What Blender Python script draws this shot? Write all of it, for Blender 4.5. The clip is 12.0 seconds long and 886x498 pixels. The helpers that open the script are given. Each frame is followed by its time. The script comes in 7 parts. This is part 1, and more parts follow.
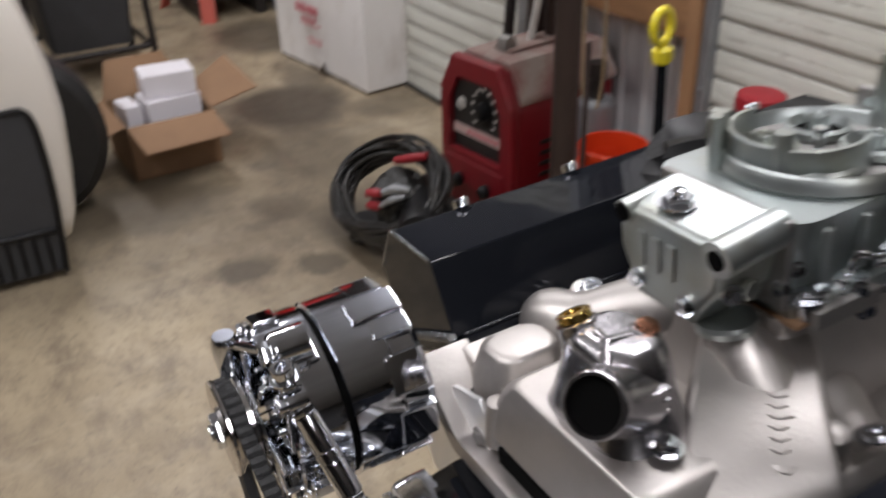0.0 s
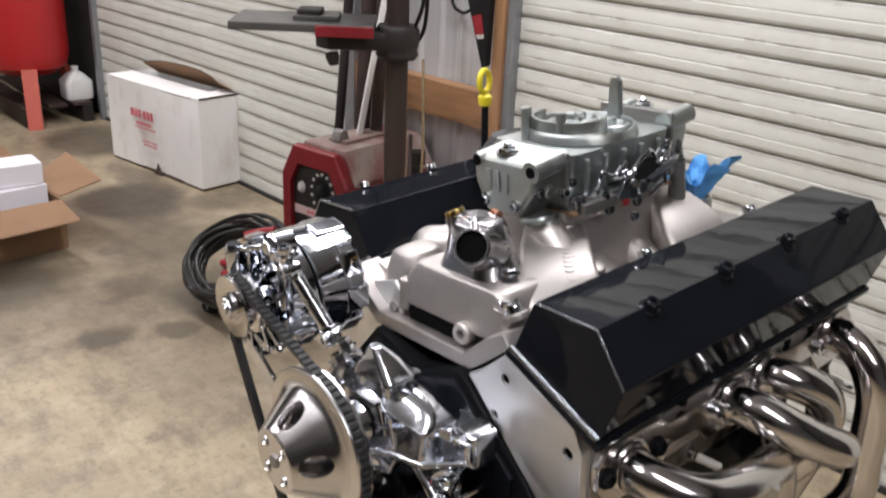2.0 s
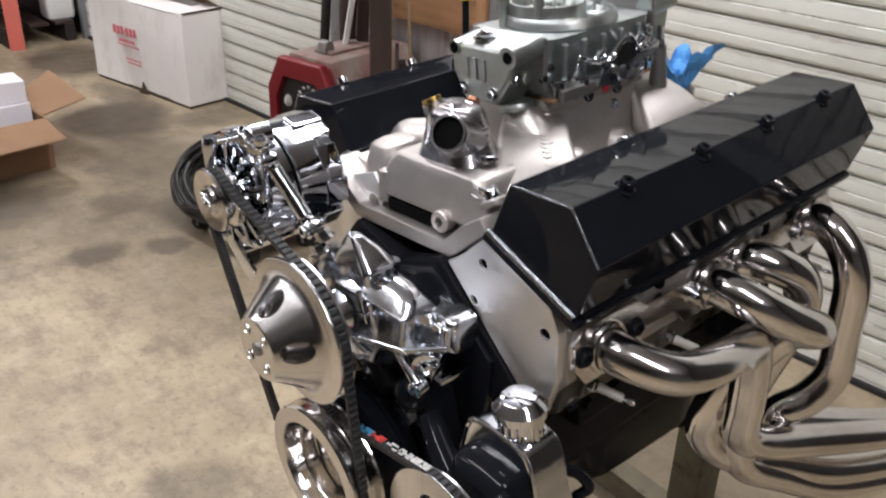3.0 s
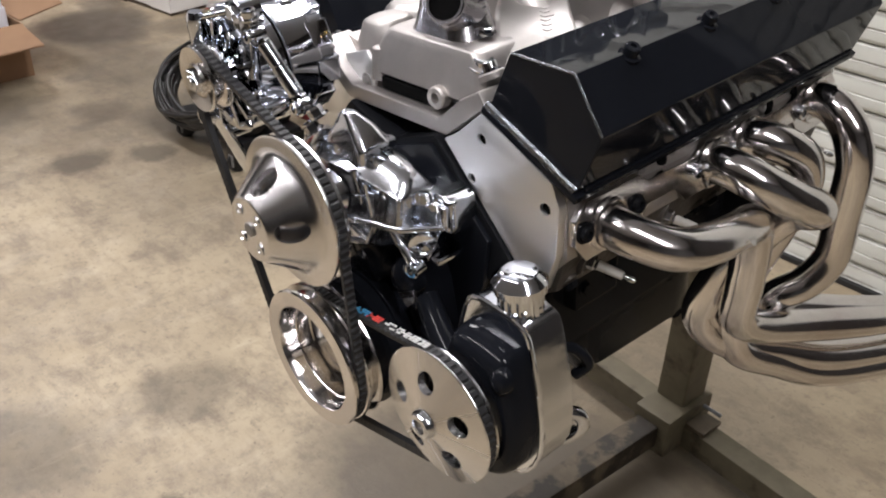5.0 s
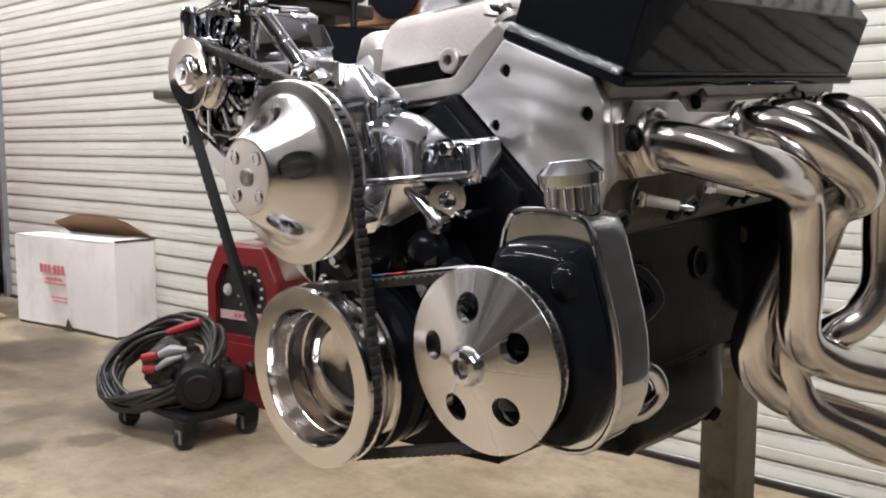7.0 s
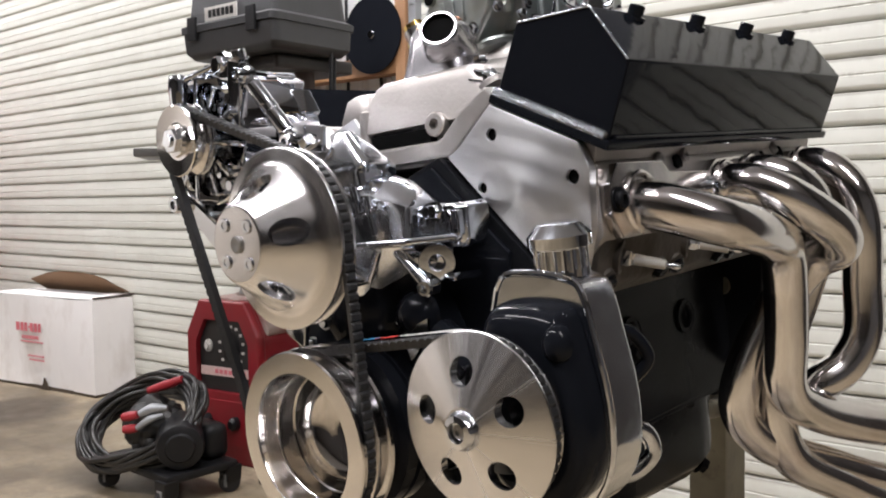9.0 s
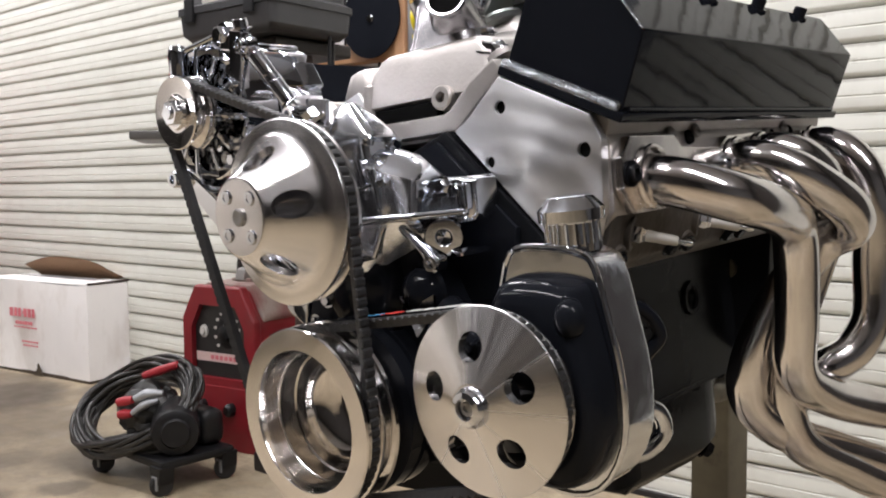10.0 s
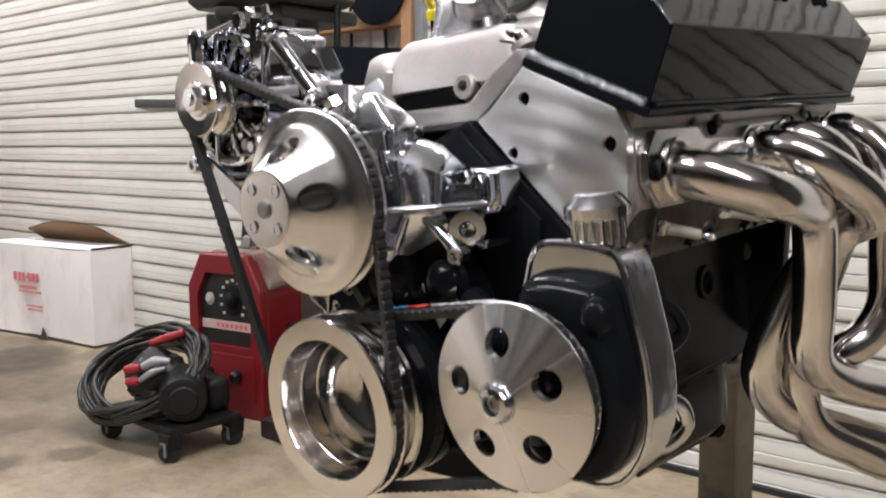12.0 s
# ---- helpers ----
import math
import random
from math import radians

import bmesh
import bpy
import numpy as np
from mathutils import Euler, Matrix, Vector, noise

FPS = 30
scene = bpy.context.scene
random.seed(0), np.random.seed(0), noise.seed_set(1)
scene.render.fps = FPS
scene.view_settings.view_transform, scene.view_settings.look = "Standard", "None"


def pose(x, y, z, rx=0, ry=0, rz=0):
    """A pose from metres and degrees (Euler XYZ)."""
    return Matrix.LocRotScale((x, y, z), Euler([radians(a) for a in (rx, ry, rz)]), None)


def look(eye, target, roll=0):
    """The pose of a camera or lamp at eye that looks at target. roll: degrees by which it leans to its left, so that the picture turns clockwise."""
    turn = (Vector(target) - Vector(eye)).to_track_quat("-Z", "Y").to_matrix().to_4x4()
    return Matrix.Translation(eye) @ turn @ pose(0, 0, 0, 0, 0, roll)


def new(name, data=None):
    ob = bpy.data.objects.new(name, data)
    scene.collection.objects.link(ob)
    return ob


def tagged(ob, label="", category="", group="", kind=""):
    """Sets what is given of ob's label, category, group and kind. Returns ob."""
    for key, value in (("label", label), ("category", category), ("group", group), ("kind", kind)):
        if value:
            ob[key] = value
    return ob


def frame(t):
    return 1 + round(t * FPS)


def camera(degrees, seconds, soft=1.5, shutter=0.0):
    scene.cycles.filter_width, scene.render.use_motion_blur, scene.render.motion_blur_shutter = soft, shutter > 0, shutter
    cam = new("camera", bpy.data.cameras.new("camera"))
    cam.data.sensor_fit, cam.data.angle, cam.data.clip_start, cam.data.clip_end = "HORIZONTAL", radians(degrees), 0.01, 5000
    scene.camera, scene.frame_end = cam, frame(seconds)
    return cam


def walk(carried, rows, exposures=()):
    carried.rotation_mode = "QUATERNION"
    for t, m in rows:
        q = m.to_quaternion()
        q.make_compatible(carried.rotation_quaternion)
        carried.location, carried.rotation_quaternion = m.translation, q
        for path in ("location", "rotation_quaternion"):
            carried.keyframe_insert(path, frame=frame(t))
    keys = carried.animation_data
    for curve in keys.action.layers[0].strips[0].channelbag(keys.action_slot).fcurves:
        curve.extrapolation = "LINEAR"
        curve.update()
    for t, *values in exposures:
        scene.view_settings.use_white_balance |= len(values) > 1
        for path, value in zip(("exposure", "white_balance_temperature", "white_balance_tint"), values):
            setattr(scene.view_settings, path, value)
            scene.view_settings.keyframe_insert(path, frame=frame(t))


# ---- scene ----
cam = camera(52.4, 12.0, soft=2.0, shutter=0.5)
PATH = [
    (0, (0.367, -0.045, 1.375), (-1.177, 0.748, 0.381), -1.6),
    (0.5, (0.498, -0.158, 1.442), (-0.969, 0.93, 0.628), -2.0),
    (1, (0.598, -0.309, 1.482), (-0.771, 0.962, 0.768), 0.5),
    (1.5, (0.649, -0.371, 1.418), (-0.752, 0.878, 0.727), 3.2),
    (2, (0.691, -0.382, 1.387), (-0.714, 0.833, 0.645), 2.6),
    (2.5, (0.708, -0.385, 1.363), (-0.677, 0.797, 0.535), 2.8),
    (3, (0.714, -0.376, 1.354), (-0.626, 0.805, 0.455), 1.8),
    (3.2, (0.71, -0.37, 1.342), (-0.614, 0.811, 0.418), 1.5),
    (5, (0.709, -0.384, 1.306), (-0.543, 0.765, 0.252), 2.0),
    (5.5, (0.707, -0.382, 1.29), (-0.546, 0.752, 0.222), 3.5),
    (6, (0.686, -0.364, 1.134), (-0.688, 0.844, 0.326), 2.3),
    (6.5, (0.66, -0.409, 0.865), (-0.711, 1.01, 0.534), 1.8),
    (7, (0.67, -0.449, 0.862), (-0.707, 0.985, 0.639), 0.1),
    (7.5, (0.678, -0.457, 0.873), (-0.701, 0.98, 0.684), -0.5),
    (7.7, (0.687, -0.468, 0.893), (-0.694, 0.967, 0.714), -0.4),
    (9.3, (0.66, -0.457, 0.871), (-0.681, 1.023, 0.753), -0.9),
    (9.5, (0.656, -0.455, 0.867), (-0.68, 1.028, 0.733), -0.8),
    (10, (0.646, -0.455, 0.862), (-0.691, 1.026, 0.721), -0.5),
    (10.5, (0.647, -0.458, 0.866), (-0.702, 1.012, 0.726), -0.3),
    (11, (0.636, -0.463, 0.863), (-0.715, 1.002, 0.696), -0.3),
    (11.5, (0.627, -0.463, 0.840), (-0.713, 1.009, 0.640), -0.3),
    (12, (0.63, -0.47, 0.89), (-0.699, 1.006, 0.662), -0.2),
]
walk(cam, [(t, look(eye, target, roll)) for t, eye, target, roll in PATH], exposures=[(0.0, -0.85), (0.5, -0.6), (1.0, -0.33), (2.5, -0.33), (5.5, -0.25), (6.5, 0.0), (12.0, 0.0)])

# ---------- world and lights ----------
world = bpy.data.worlds.new("world")
scene.world = world
world.use_nodes = True
world.node_tree.nodes["Background"].inputs[0].default_value = (0.55, 0.6, 0.7, 1)
world.node_tree.nodes["Background"].inputs[1].default_value = 0.05
CEIL = 3.1
# unseen fluorescent fixtures along x, the last added as right-hand fill: x, y of the middle, share of full power
FIXTURES = [(-1.1, 1.08, 1.0), (-4.2, 0.55, 1.0), (-0.6, -0.95, 1.0), (-3.2, -2.0, 0.55), (2.3, -0.3, 0.75)]
LAMP_WATTS = 66.0
LAMP_COLOUR = (1.0, 0.972, 1.0)


def tube_light(x, y, z, length, power, up=False):
    """The light of a pair of bare tubes, downwards or, weaker, up past the housing."""
    data = bpy.data.lights.new("fluorescent_light", "AREA")
    data.shape, data.size, data.size_y = "RECTANGLE", length, 0.16
    data.energy, data.color = LAMP_WATTS * power * (0.22 if up else 1.0), LAMP_COLOUR
    lamp = new("fluorescent_light", data)
    lamp.matrix_world = pose(x, y, z, 180 if up else 0)


for fx, fy, share_of in FIXTURES:
    tube_light(fx, fy, CEIL - 0.34, 2.3, share_of)
    tube_light(fx, fy, CEIL - 0.19, 2.3, share_of, True)


# ---------- materials ----------
def material(name, colour, rough=0.5, metal=0.0, vary=0.0, scale=8.0, bump=0.0, bump_scale=60.0, coat=0.0, spec=0.5,
             rough_vary=0.0, second=None, second_scale=2.0, second_amount=0.5, second_edges=(0.5, 0.72), stretch=(1, 1, 1), coords="Object"):
    m = bpy.data.materials.new(name)
    m.use_nodes = True
    nt = m.node_tree
    n, l = nt.nodes, nt.links
    b = n["Principled BSDF"]
    b.inputs["Base Color"].default_value = (*colour, 1)
    b.inputs["Roughness"].default_value = rough
    b.inputs["Metallic"].default_value = metal
    b.inputs["Coat Weight"].default_value = coat
    b.inputs["Specular IOR Level"].default_value = spec
    tc = n.new("ShaderNodeTexCoord")
    mp = n.new("ShaderNodeMapping")
    mp.inputs["Scale"].default_value = stretch
    l.new(tc.outputs[coords], mp.inputs[0])
    if vary or second:
        nz = n.new("ShaderNodeTexNoise")
        nz.inputs["Scale"].default_value, nz.inputs["Detail"].default_value = scale, 6
        l.new(mp.outputs[0], nz.inputs["Vector"])
        mix = n.new("ShaderNodeMix")
        mix.data_type = "RGBA"
        mix.inputs[6].default_value = (*[max(0, c * (1 - vary)) for c in colour], 1)
        mix.inputs[7].default_value = (*[min(1, c * (1 + vary)) for c in colour], 1)
        l.new(nz.outputs[0], mix.inputs[0])
        out = mix.outputs[2]
        if second:
            nz2 = n.new("ShaderNodeTexNoise")
            nz2.inputs["Scale"].default_value, nz2.inputs["Detail"].default_value = second_scale, 5
            nz2.inputs["Roughness"].default_value = 0.6
            l.new(mp.outputs[0], nz2.inputs["Vector"])
            ramp = n.new("ShaderNodeMapRange")
            ramp.inputs[1].default_value, ramp.inputs[2].default_value = second_edges
            ramp.inputs[4].default_value = second_amount
            l.new(nz2.outputs[0], ramp.inputs[0])
            mix2 = n.new("ShaderNodeMix")
            mix2.data_type = "RGBA"
            mix2.inputs[7].default_value = (*second, 1)
            l.new(ramp.outputs[0], mix2.inputs[0])
            l.new(out, mix2.inputs[6])
            out = mix2.outputs[2]
        l.new(out, b.inputs["Base Color"])
    if rough_vary:
        nr = n.new("ShaderNodeTexNoise")
        nr.inputs["Scale"].default_value, nr.inputs["Detail"].default_value = scale * 2.3, 4
        l.new(mp.outputs[0], nr.inputs["Vector"])
        mr = n.new("ShaderNodeMapRange")
        mr.inputs[3].default_value, mr.inputs[4].default_value = max(0.01, rough - rough_vary), rough + rough_vary
        l.new(nr.outputs[0], mr.inputs[0])
        l.new(mr.outputs[0], b.inputs["Roughness"])
    if bump:
        nb = n.new("ShaderNodeTexNoise")
        nb.inputs["Scale"].default_value, nb.inputs["Detail"].default_value = bump_scale, 4
        l.new(mp.outputs[0], nb.inputs["Vector"])
        bp = n.new("ShaderNodeBump")
        bp.inputs["Strength"].default_value, bp.inputs["Distance"].default_value = bump, 0.003
        l.new(nb.outputs[0], bp.inputs["Height"])
        l.new(bp.outputs[0], b.inputs["Normal"])
    return m


CHROME = material("chrome", (0.70, 0.72, 0.76), 0.06, 1, rough_vary=0.02, scale=30, bump=0.10, bump_scale=24, vary=0.05)
MIRROR = material("bright_chrome", (0.70, 0.725, 0.78), 0.05, 1, rough_vary=0.02, scale=20, vary=0.04, bump=0.03, bump_scale=25)
SOFT_CHROME = material("hazed_chrome", (0.76, 0.785, 0.83), 0.14, 1, rough_vary=0.07, scale=26, vary=0.06, bump=0.20, bump_scale=26)
CHROME_FLAT = material("chrome_smooth", (0.70, 0.72, 0.76), 0.07, 1, rough_vary=0.03, scale=20, vary=0.04, bump=0.06, bump_scale=25)
POLISHED = material("polished_aluminium", (0.74, 0.725, 0.725), 0.22, 1, rough_vary=0.08, scale=22, vary=0.07, bump=0.03, bump_scale=30)
BRUSHED = material("turned_aluminium", (0.74, 0.73, 0.735), 0.42, 1, rough_vary=0.03, scale=14, vary=0.05)
MACHINED = material("machined_aluminium", (0.86, 0.865, 0.88), 0.44, 1, rough_vary=0.06, scale=9, vary=0.10)
CAST = material("cast_aluminium", (0.47, 0.445, 0.425), 0.47, 0.95, rough_vary=0.08, scale=24, vary=0.14, bump=0.10, bump_scale=230, second=(0.36, 0.33, 0.305), second_scale=9, second_amount=0.55)
CAST_GREY = material("cast_aluminium_grey", (0.30, 0.29, 0.28), 0.45, 0.85, rough_vary=0.08, scale=25, vary=0.15, bump=0.2, bump_scale=500)
ZINC = material("zinc_carburetor", (0.42, 0.455, 0.45), 0.38, 0.95, rough_vary=0.13, scale=18, vary=0.2, bump=0.22, bump_scale=42, second=(0.36, 0.345, 0.26), second_scale=15, second_amount=0.55, second_edges=(0.50, 0.68))
STEEL_TUBE = material("polished_header_steel", (0.78, 0.755, 0.745), 0.15, 1, rough_vary=0.10, scale=12, vary=0.10, second=(0.50, 0.39, 0.365), second_scale=8, second_amount=0.45, bump=0.10, bump_scale=22)
BLACK_GLOSS = material("black_gloss_paint", (0.0085, 0.0095, 0.0125), 0.04, 0, rough_vary=0.02, scale=10, vary=0.2, bump=0.22, bump_scale=7, spec=0.10)
BLACK_SATIN = material("black_engine_paint", (0.009, 0.0095, 0.011), 0.22, 0, rough_vary=0.08, scale=14, vary=0.3, bump=0.05, bump_scale=60, spec=0.05)
BLACK_PLASTIC = material("black_plastic", (0.007, 0.007, 0.008), 0.42, 0, rough_vary=0.1, scale=20, vary=0.3, bump=0.12, bump_scale=400, spec=0.3)
RUBBER = material("black_rubber_belt", (0.013, 0.013, 0.014), 0.5, 0, rough_vary=0.1, scale=60, vary=0.35, bump=0.25, bump_scale=700)
# Dark copy of the aluminium for the shaded underside of the head.
SHADED_ALUMINIUM = material("shaded_aluminium", (0.085, 0.075, 0.066), 0.5, 0.5, rough_vary=0.1, scale=20, vary=0.3, bump=0.3, bump_scale=120, spec=0.25, second=(0.02, 0.018, 0.016), second_scale=16, second_amount=0.8)
# Near-black colour for the shade in holes, gaps and box interiors.
SHADE_BLACK = material("shade_black", (0.003, 0.003, 0.003), 0.8, spec=0.05)
BRASS = material("brass_fitting", (0.72, 0.5, 0.16), 0.2, 1, rough_vary=0.06, scale=30, vary=0.1)
SATIN_ALU = material("satin_polished_aluminium", (0.44, 0.43, 0.445), 0.24, 1, rough_vary=0.09, scale=24, vary=0.14, bump=0.10, bump_scale=45)
COPPER = material("copper_plug", (0.62, 0.30, 0.19), 0.25, 1, rough_vary=0.08, scale=30, vary=0.15)
CERAMIC = material("white_ceramic", (0.60, 0.58, 0.54), 0.3, vary=0.05, scale=40)
# Glints on the black-painted beads, put into a bright metal colour.
BEAD_GLINT = material("bead_glint", (0.30, 0.31, 0.33), 0.22, 1, rough_vary=0.08, scale=60, vary=0.4, bump=0.5, bump_scale=260)
YELLOW = material("yellow_plastic", (0.80, 0.66, 0.03), 0.35, vary=0.08, scale=30)
RAG = material("blue_shop_towel", (0.10, 0.33, 0.66), 0.85, vary=0.15, scale=60, bump=0.4, bump_scale=300)
RED_PLASTIC = material("red_rubber_sleeve", (0.28, 0.012, 0.02), 0.45, vary=0.2, scale=30)
GALV = material("galvanised_steel", (0.30, 0.31, 0.325), 0.45, 0.6, vary=0.2, scale=14, rough_vary=0.1)
LINER = material("bare_metal_wall_liner", (0.66, 0.66, 0.665), 0.42, 0.25, vary=0.12, scale=6, stretch=(3, 3, 0.2), second=(0.42, 0.41, 0.42), second_scale=9, second_amount=0.6)
WOOD = material("pine_lumber", (0.31, 0.165, 0.078), 0.6, vary=0.45, scale=5, stretch=(1.2, 8, 8), bump=0.15, bump_scale=60, second=(0.12, 0.06, 0.035), second_scale=1.6, second_amount=0.7)
WOOD_UP = material("pine_stud", (0.35, 0.19, 0.095), 0.6, vary=0.4, scale=5, stretch=(8, 8, 1.0), bump=0.15, bump_scale=60, second=(0.15, 0.075, 0.04), second_scale=1.2, second_amount=0.6)
# Lack of light at the walls is put into this near-black colour.
SHADE_WALL = material("wall_shade_black", (0.030, 0.026, 0.024), 0.8, vary=0.4, scale=3)
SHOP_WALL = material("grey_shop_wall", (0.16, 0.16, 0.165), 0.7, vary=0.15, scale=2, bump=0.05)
CEILING = material("pale_ceiling", (0.42, 0.43, 0.46), 0.8, vary=0.12, scale=3)
CARDBOARD = material("brown_cardboard", (0.25, 0.145, 0.078), 0.8, vary=0.10, scale=9, second=(0.18, 0.105, 0.06), second_scale=6, second_amount=0.4)
WHITE_CARD = material("scuffed_white_cardboard", (0.78, 0.76, 0.745), 0.65, vary=0.06, scale=7, second=(0.44, 0.39, 0.34), second_scale=3.6, second_amount=0.5, stretch=(1.5, 1.5, 0.9))
PAPER_BOX = material("white_carton", (0.74, 0.72, 0.76), 0.55, vary=0.04, scale=10)
RED_INK = material("red_print", (0.60, 0.16, 0.19), 0.6, vary=0.3, scale=60)
RED_PAINT = material("welder_red_paint", (0.19, 0.008, 0.014), 0.42, vary=0.2, scale=6, rough_vary=0.15, second=(0.10, 0.022, 0.022), second_scale=6, second_amount=0.6)
DUSTY_RED = material("dusty_red_paint", (0.21, 0.10, 0.09), 0.75, vary=0.2, scale=8, second=(0.32, 0.27, 0.235), second_scale=6, second_amount=0.9, second_edges=(0.42, 0.62))
TANK_RED = material("compressor_red_paint", (0.42, 0.02, 0.022), 0.35, vary=0.12, scale=4, rough_vary=0.1)
LEG_RED = material("faded_red_paint", (0.48, 0.09, 0.06), 0.5, vary=0.15, scale=8)
PANEL = material("black_panel", (0.018, 0.017, 0.017), 0.4, vary=0.3, scale=30)
SILVER_PRINT = material("silver_print", (0.55, 0.53, 0.5), 0.4, vary=0.1, scale=60)
PINK_PRINT = material("pale_label_print", (0.62, 0.45, 0.42), 0.5, vary=0.15, scale=80)
CABLE = material("black_rubber_cable", (0.012, 0.0115, 0.011), 0.38, vary=0.4, scale=12, second=(0.06, 0.055, 0.045), second_scale=18, second_amount=0.35)
IRON = material("oily_cast_iron", (0.022, 0.018, 0.017), 0.5, 0.2, vary=0.3, scale=10, bump=0.2, bump_scale=120)
# Dark brown for the shade under the box and in its torn hole.
SHADE_CARD = material("shade_brown_card", (0.055, 0.040, 0.026), 0.85, vary=0.4, scale=30)
BROWN_STEEL = material("rusty_brown_steel", (0.040, 0.025, 0.021), 0.55, 0.2, vary=0.35, scale=7, bump=0.15, bump_scale=90)
TABLE_STEEL = material("ground_iron_table", (0.11, 0.105, 0.10), 0.42, 0.5, vary=0.25, scale=9, rough_vary=0.12)
STAND_PAINT = material("grey_stand_paint", (0.115, 0.098, 0.062), 0.55, 0.05, vary=0.4, scale=26, second=(0.030, 0.021, 0.013), second_scale=11, second_amount=0.85, second_edges=(0.54, 0.64), bump=0.2, bump_scale=90)
OILY_BEAM = material("oil_soaked_beam_paint", (0.085, 0.066, 0.042), 0.5, 0.05, vary=0.7, scale=38, second=(0.012, 0.009, 0.006), second_scale=17, second_amount=0.9, second_edges=(0.47, 0.56), bump=0.4, bump_scale=80)
CASE_PLASTIC = material("dusty_black_plastic", (0.028, 0.028, 0.030), 0.5, vary=0.25, scale=14, bump=0.1, bump_scale=300)
CRANK_ALU = material("bright_turned_aluminium", (0.72, 0.70, 0.69), 0.12, 1, rough_vary=0.06, scale=26, vary=0.07, bump=0.05, bump_scale=40)
BUCKET = material("orange_bucket_plastic", (0.72, 0.055, 0.012), 0.35, vary=0.06, scale=10)
JUG = material("cloudy_white_plastic", (0.66, 0.66, 0.64), 0.4, vary=0.06, scale=10)
CREAM = material("cream_car_paint", (0.70, 0.66, 0.60), 0.3, vary=0.04, scale=4, coat=0.3)
UPHOLSTERY = material("dark_grey_vinyl", (0.035, 0.037, 0.042), 0.55, vary=0.2, scale=20, bump=0.1, bump_scale=200)
BELT_BLUE = material("blue_belt_print", (0.06, 0.30, 0.55), 0.5)
BELT_RED = material("red_belt_print", (0.65, 0.06, 0.05), 0.5)
BELT_WHITE = material("white_belt_print", (0.60, 0.60, 0.58), 0.5)
LIGHT_BODY = material("white_enamel_fixture", (0.75, 0.75, 0.73), 0.4)
TUBE_GLOW = bpy.data.materials.new("lit_fluorescent_tube")
TUBE_GLOW.use_nodes = True
TUBE_GLOW.node_tree.nodes["Principled BSDF"].inputs["Emission Color"].default_value = (*LAMP_COLOUR, 1)
TUBE_GLOW.node_tree.nodes["Principled BSDF"].inputs["Emission Strength"].default_value = 9.0


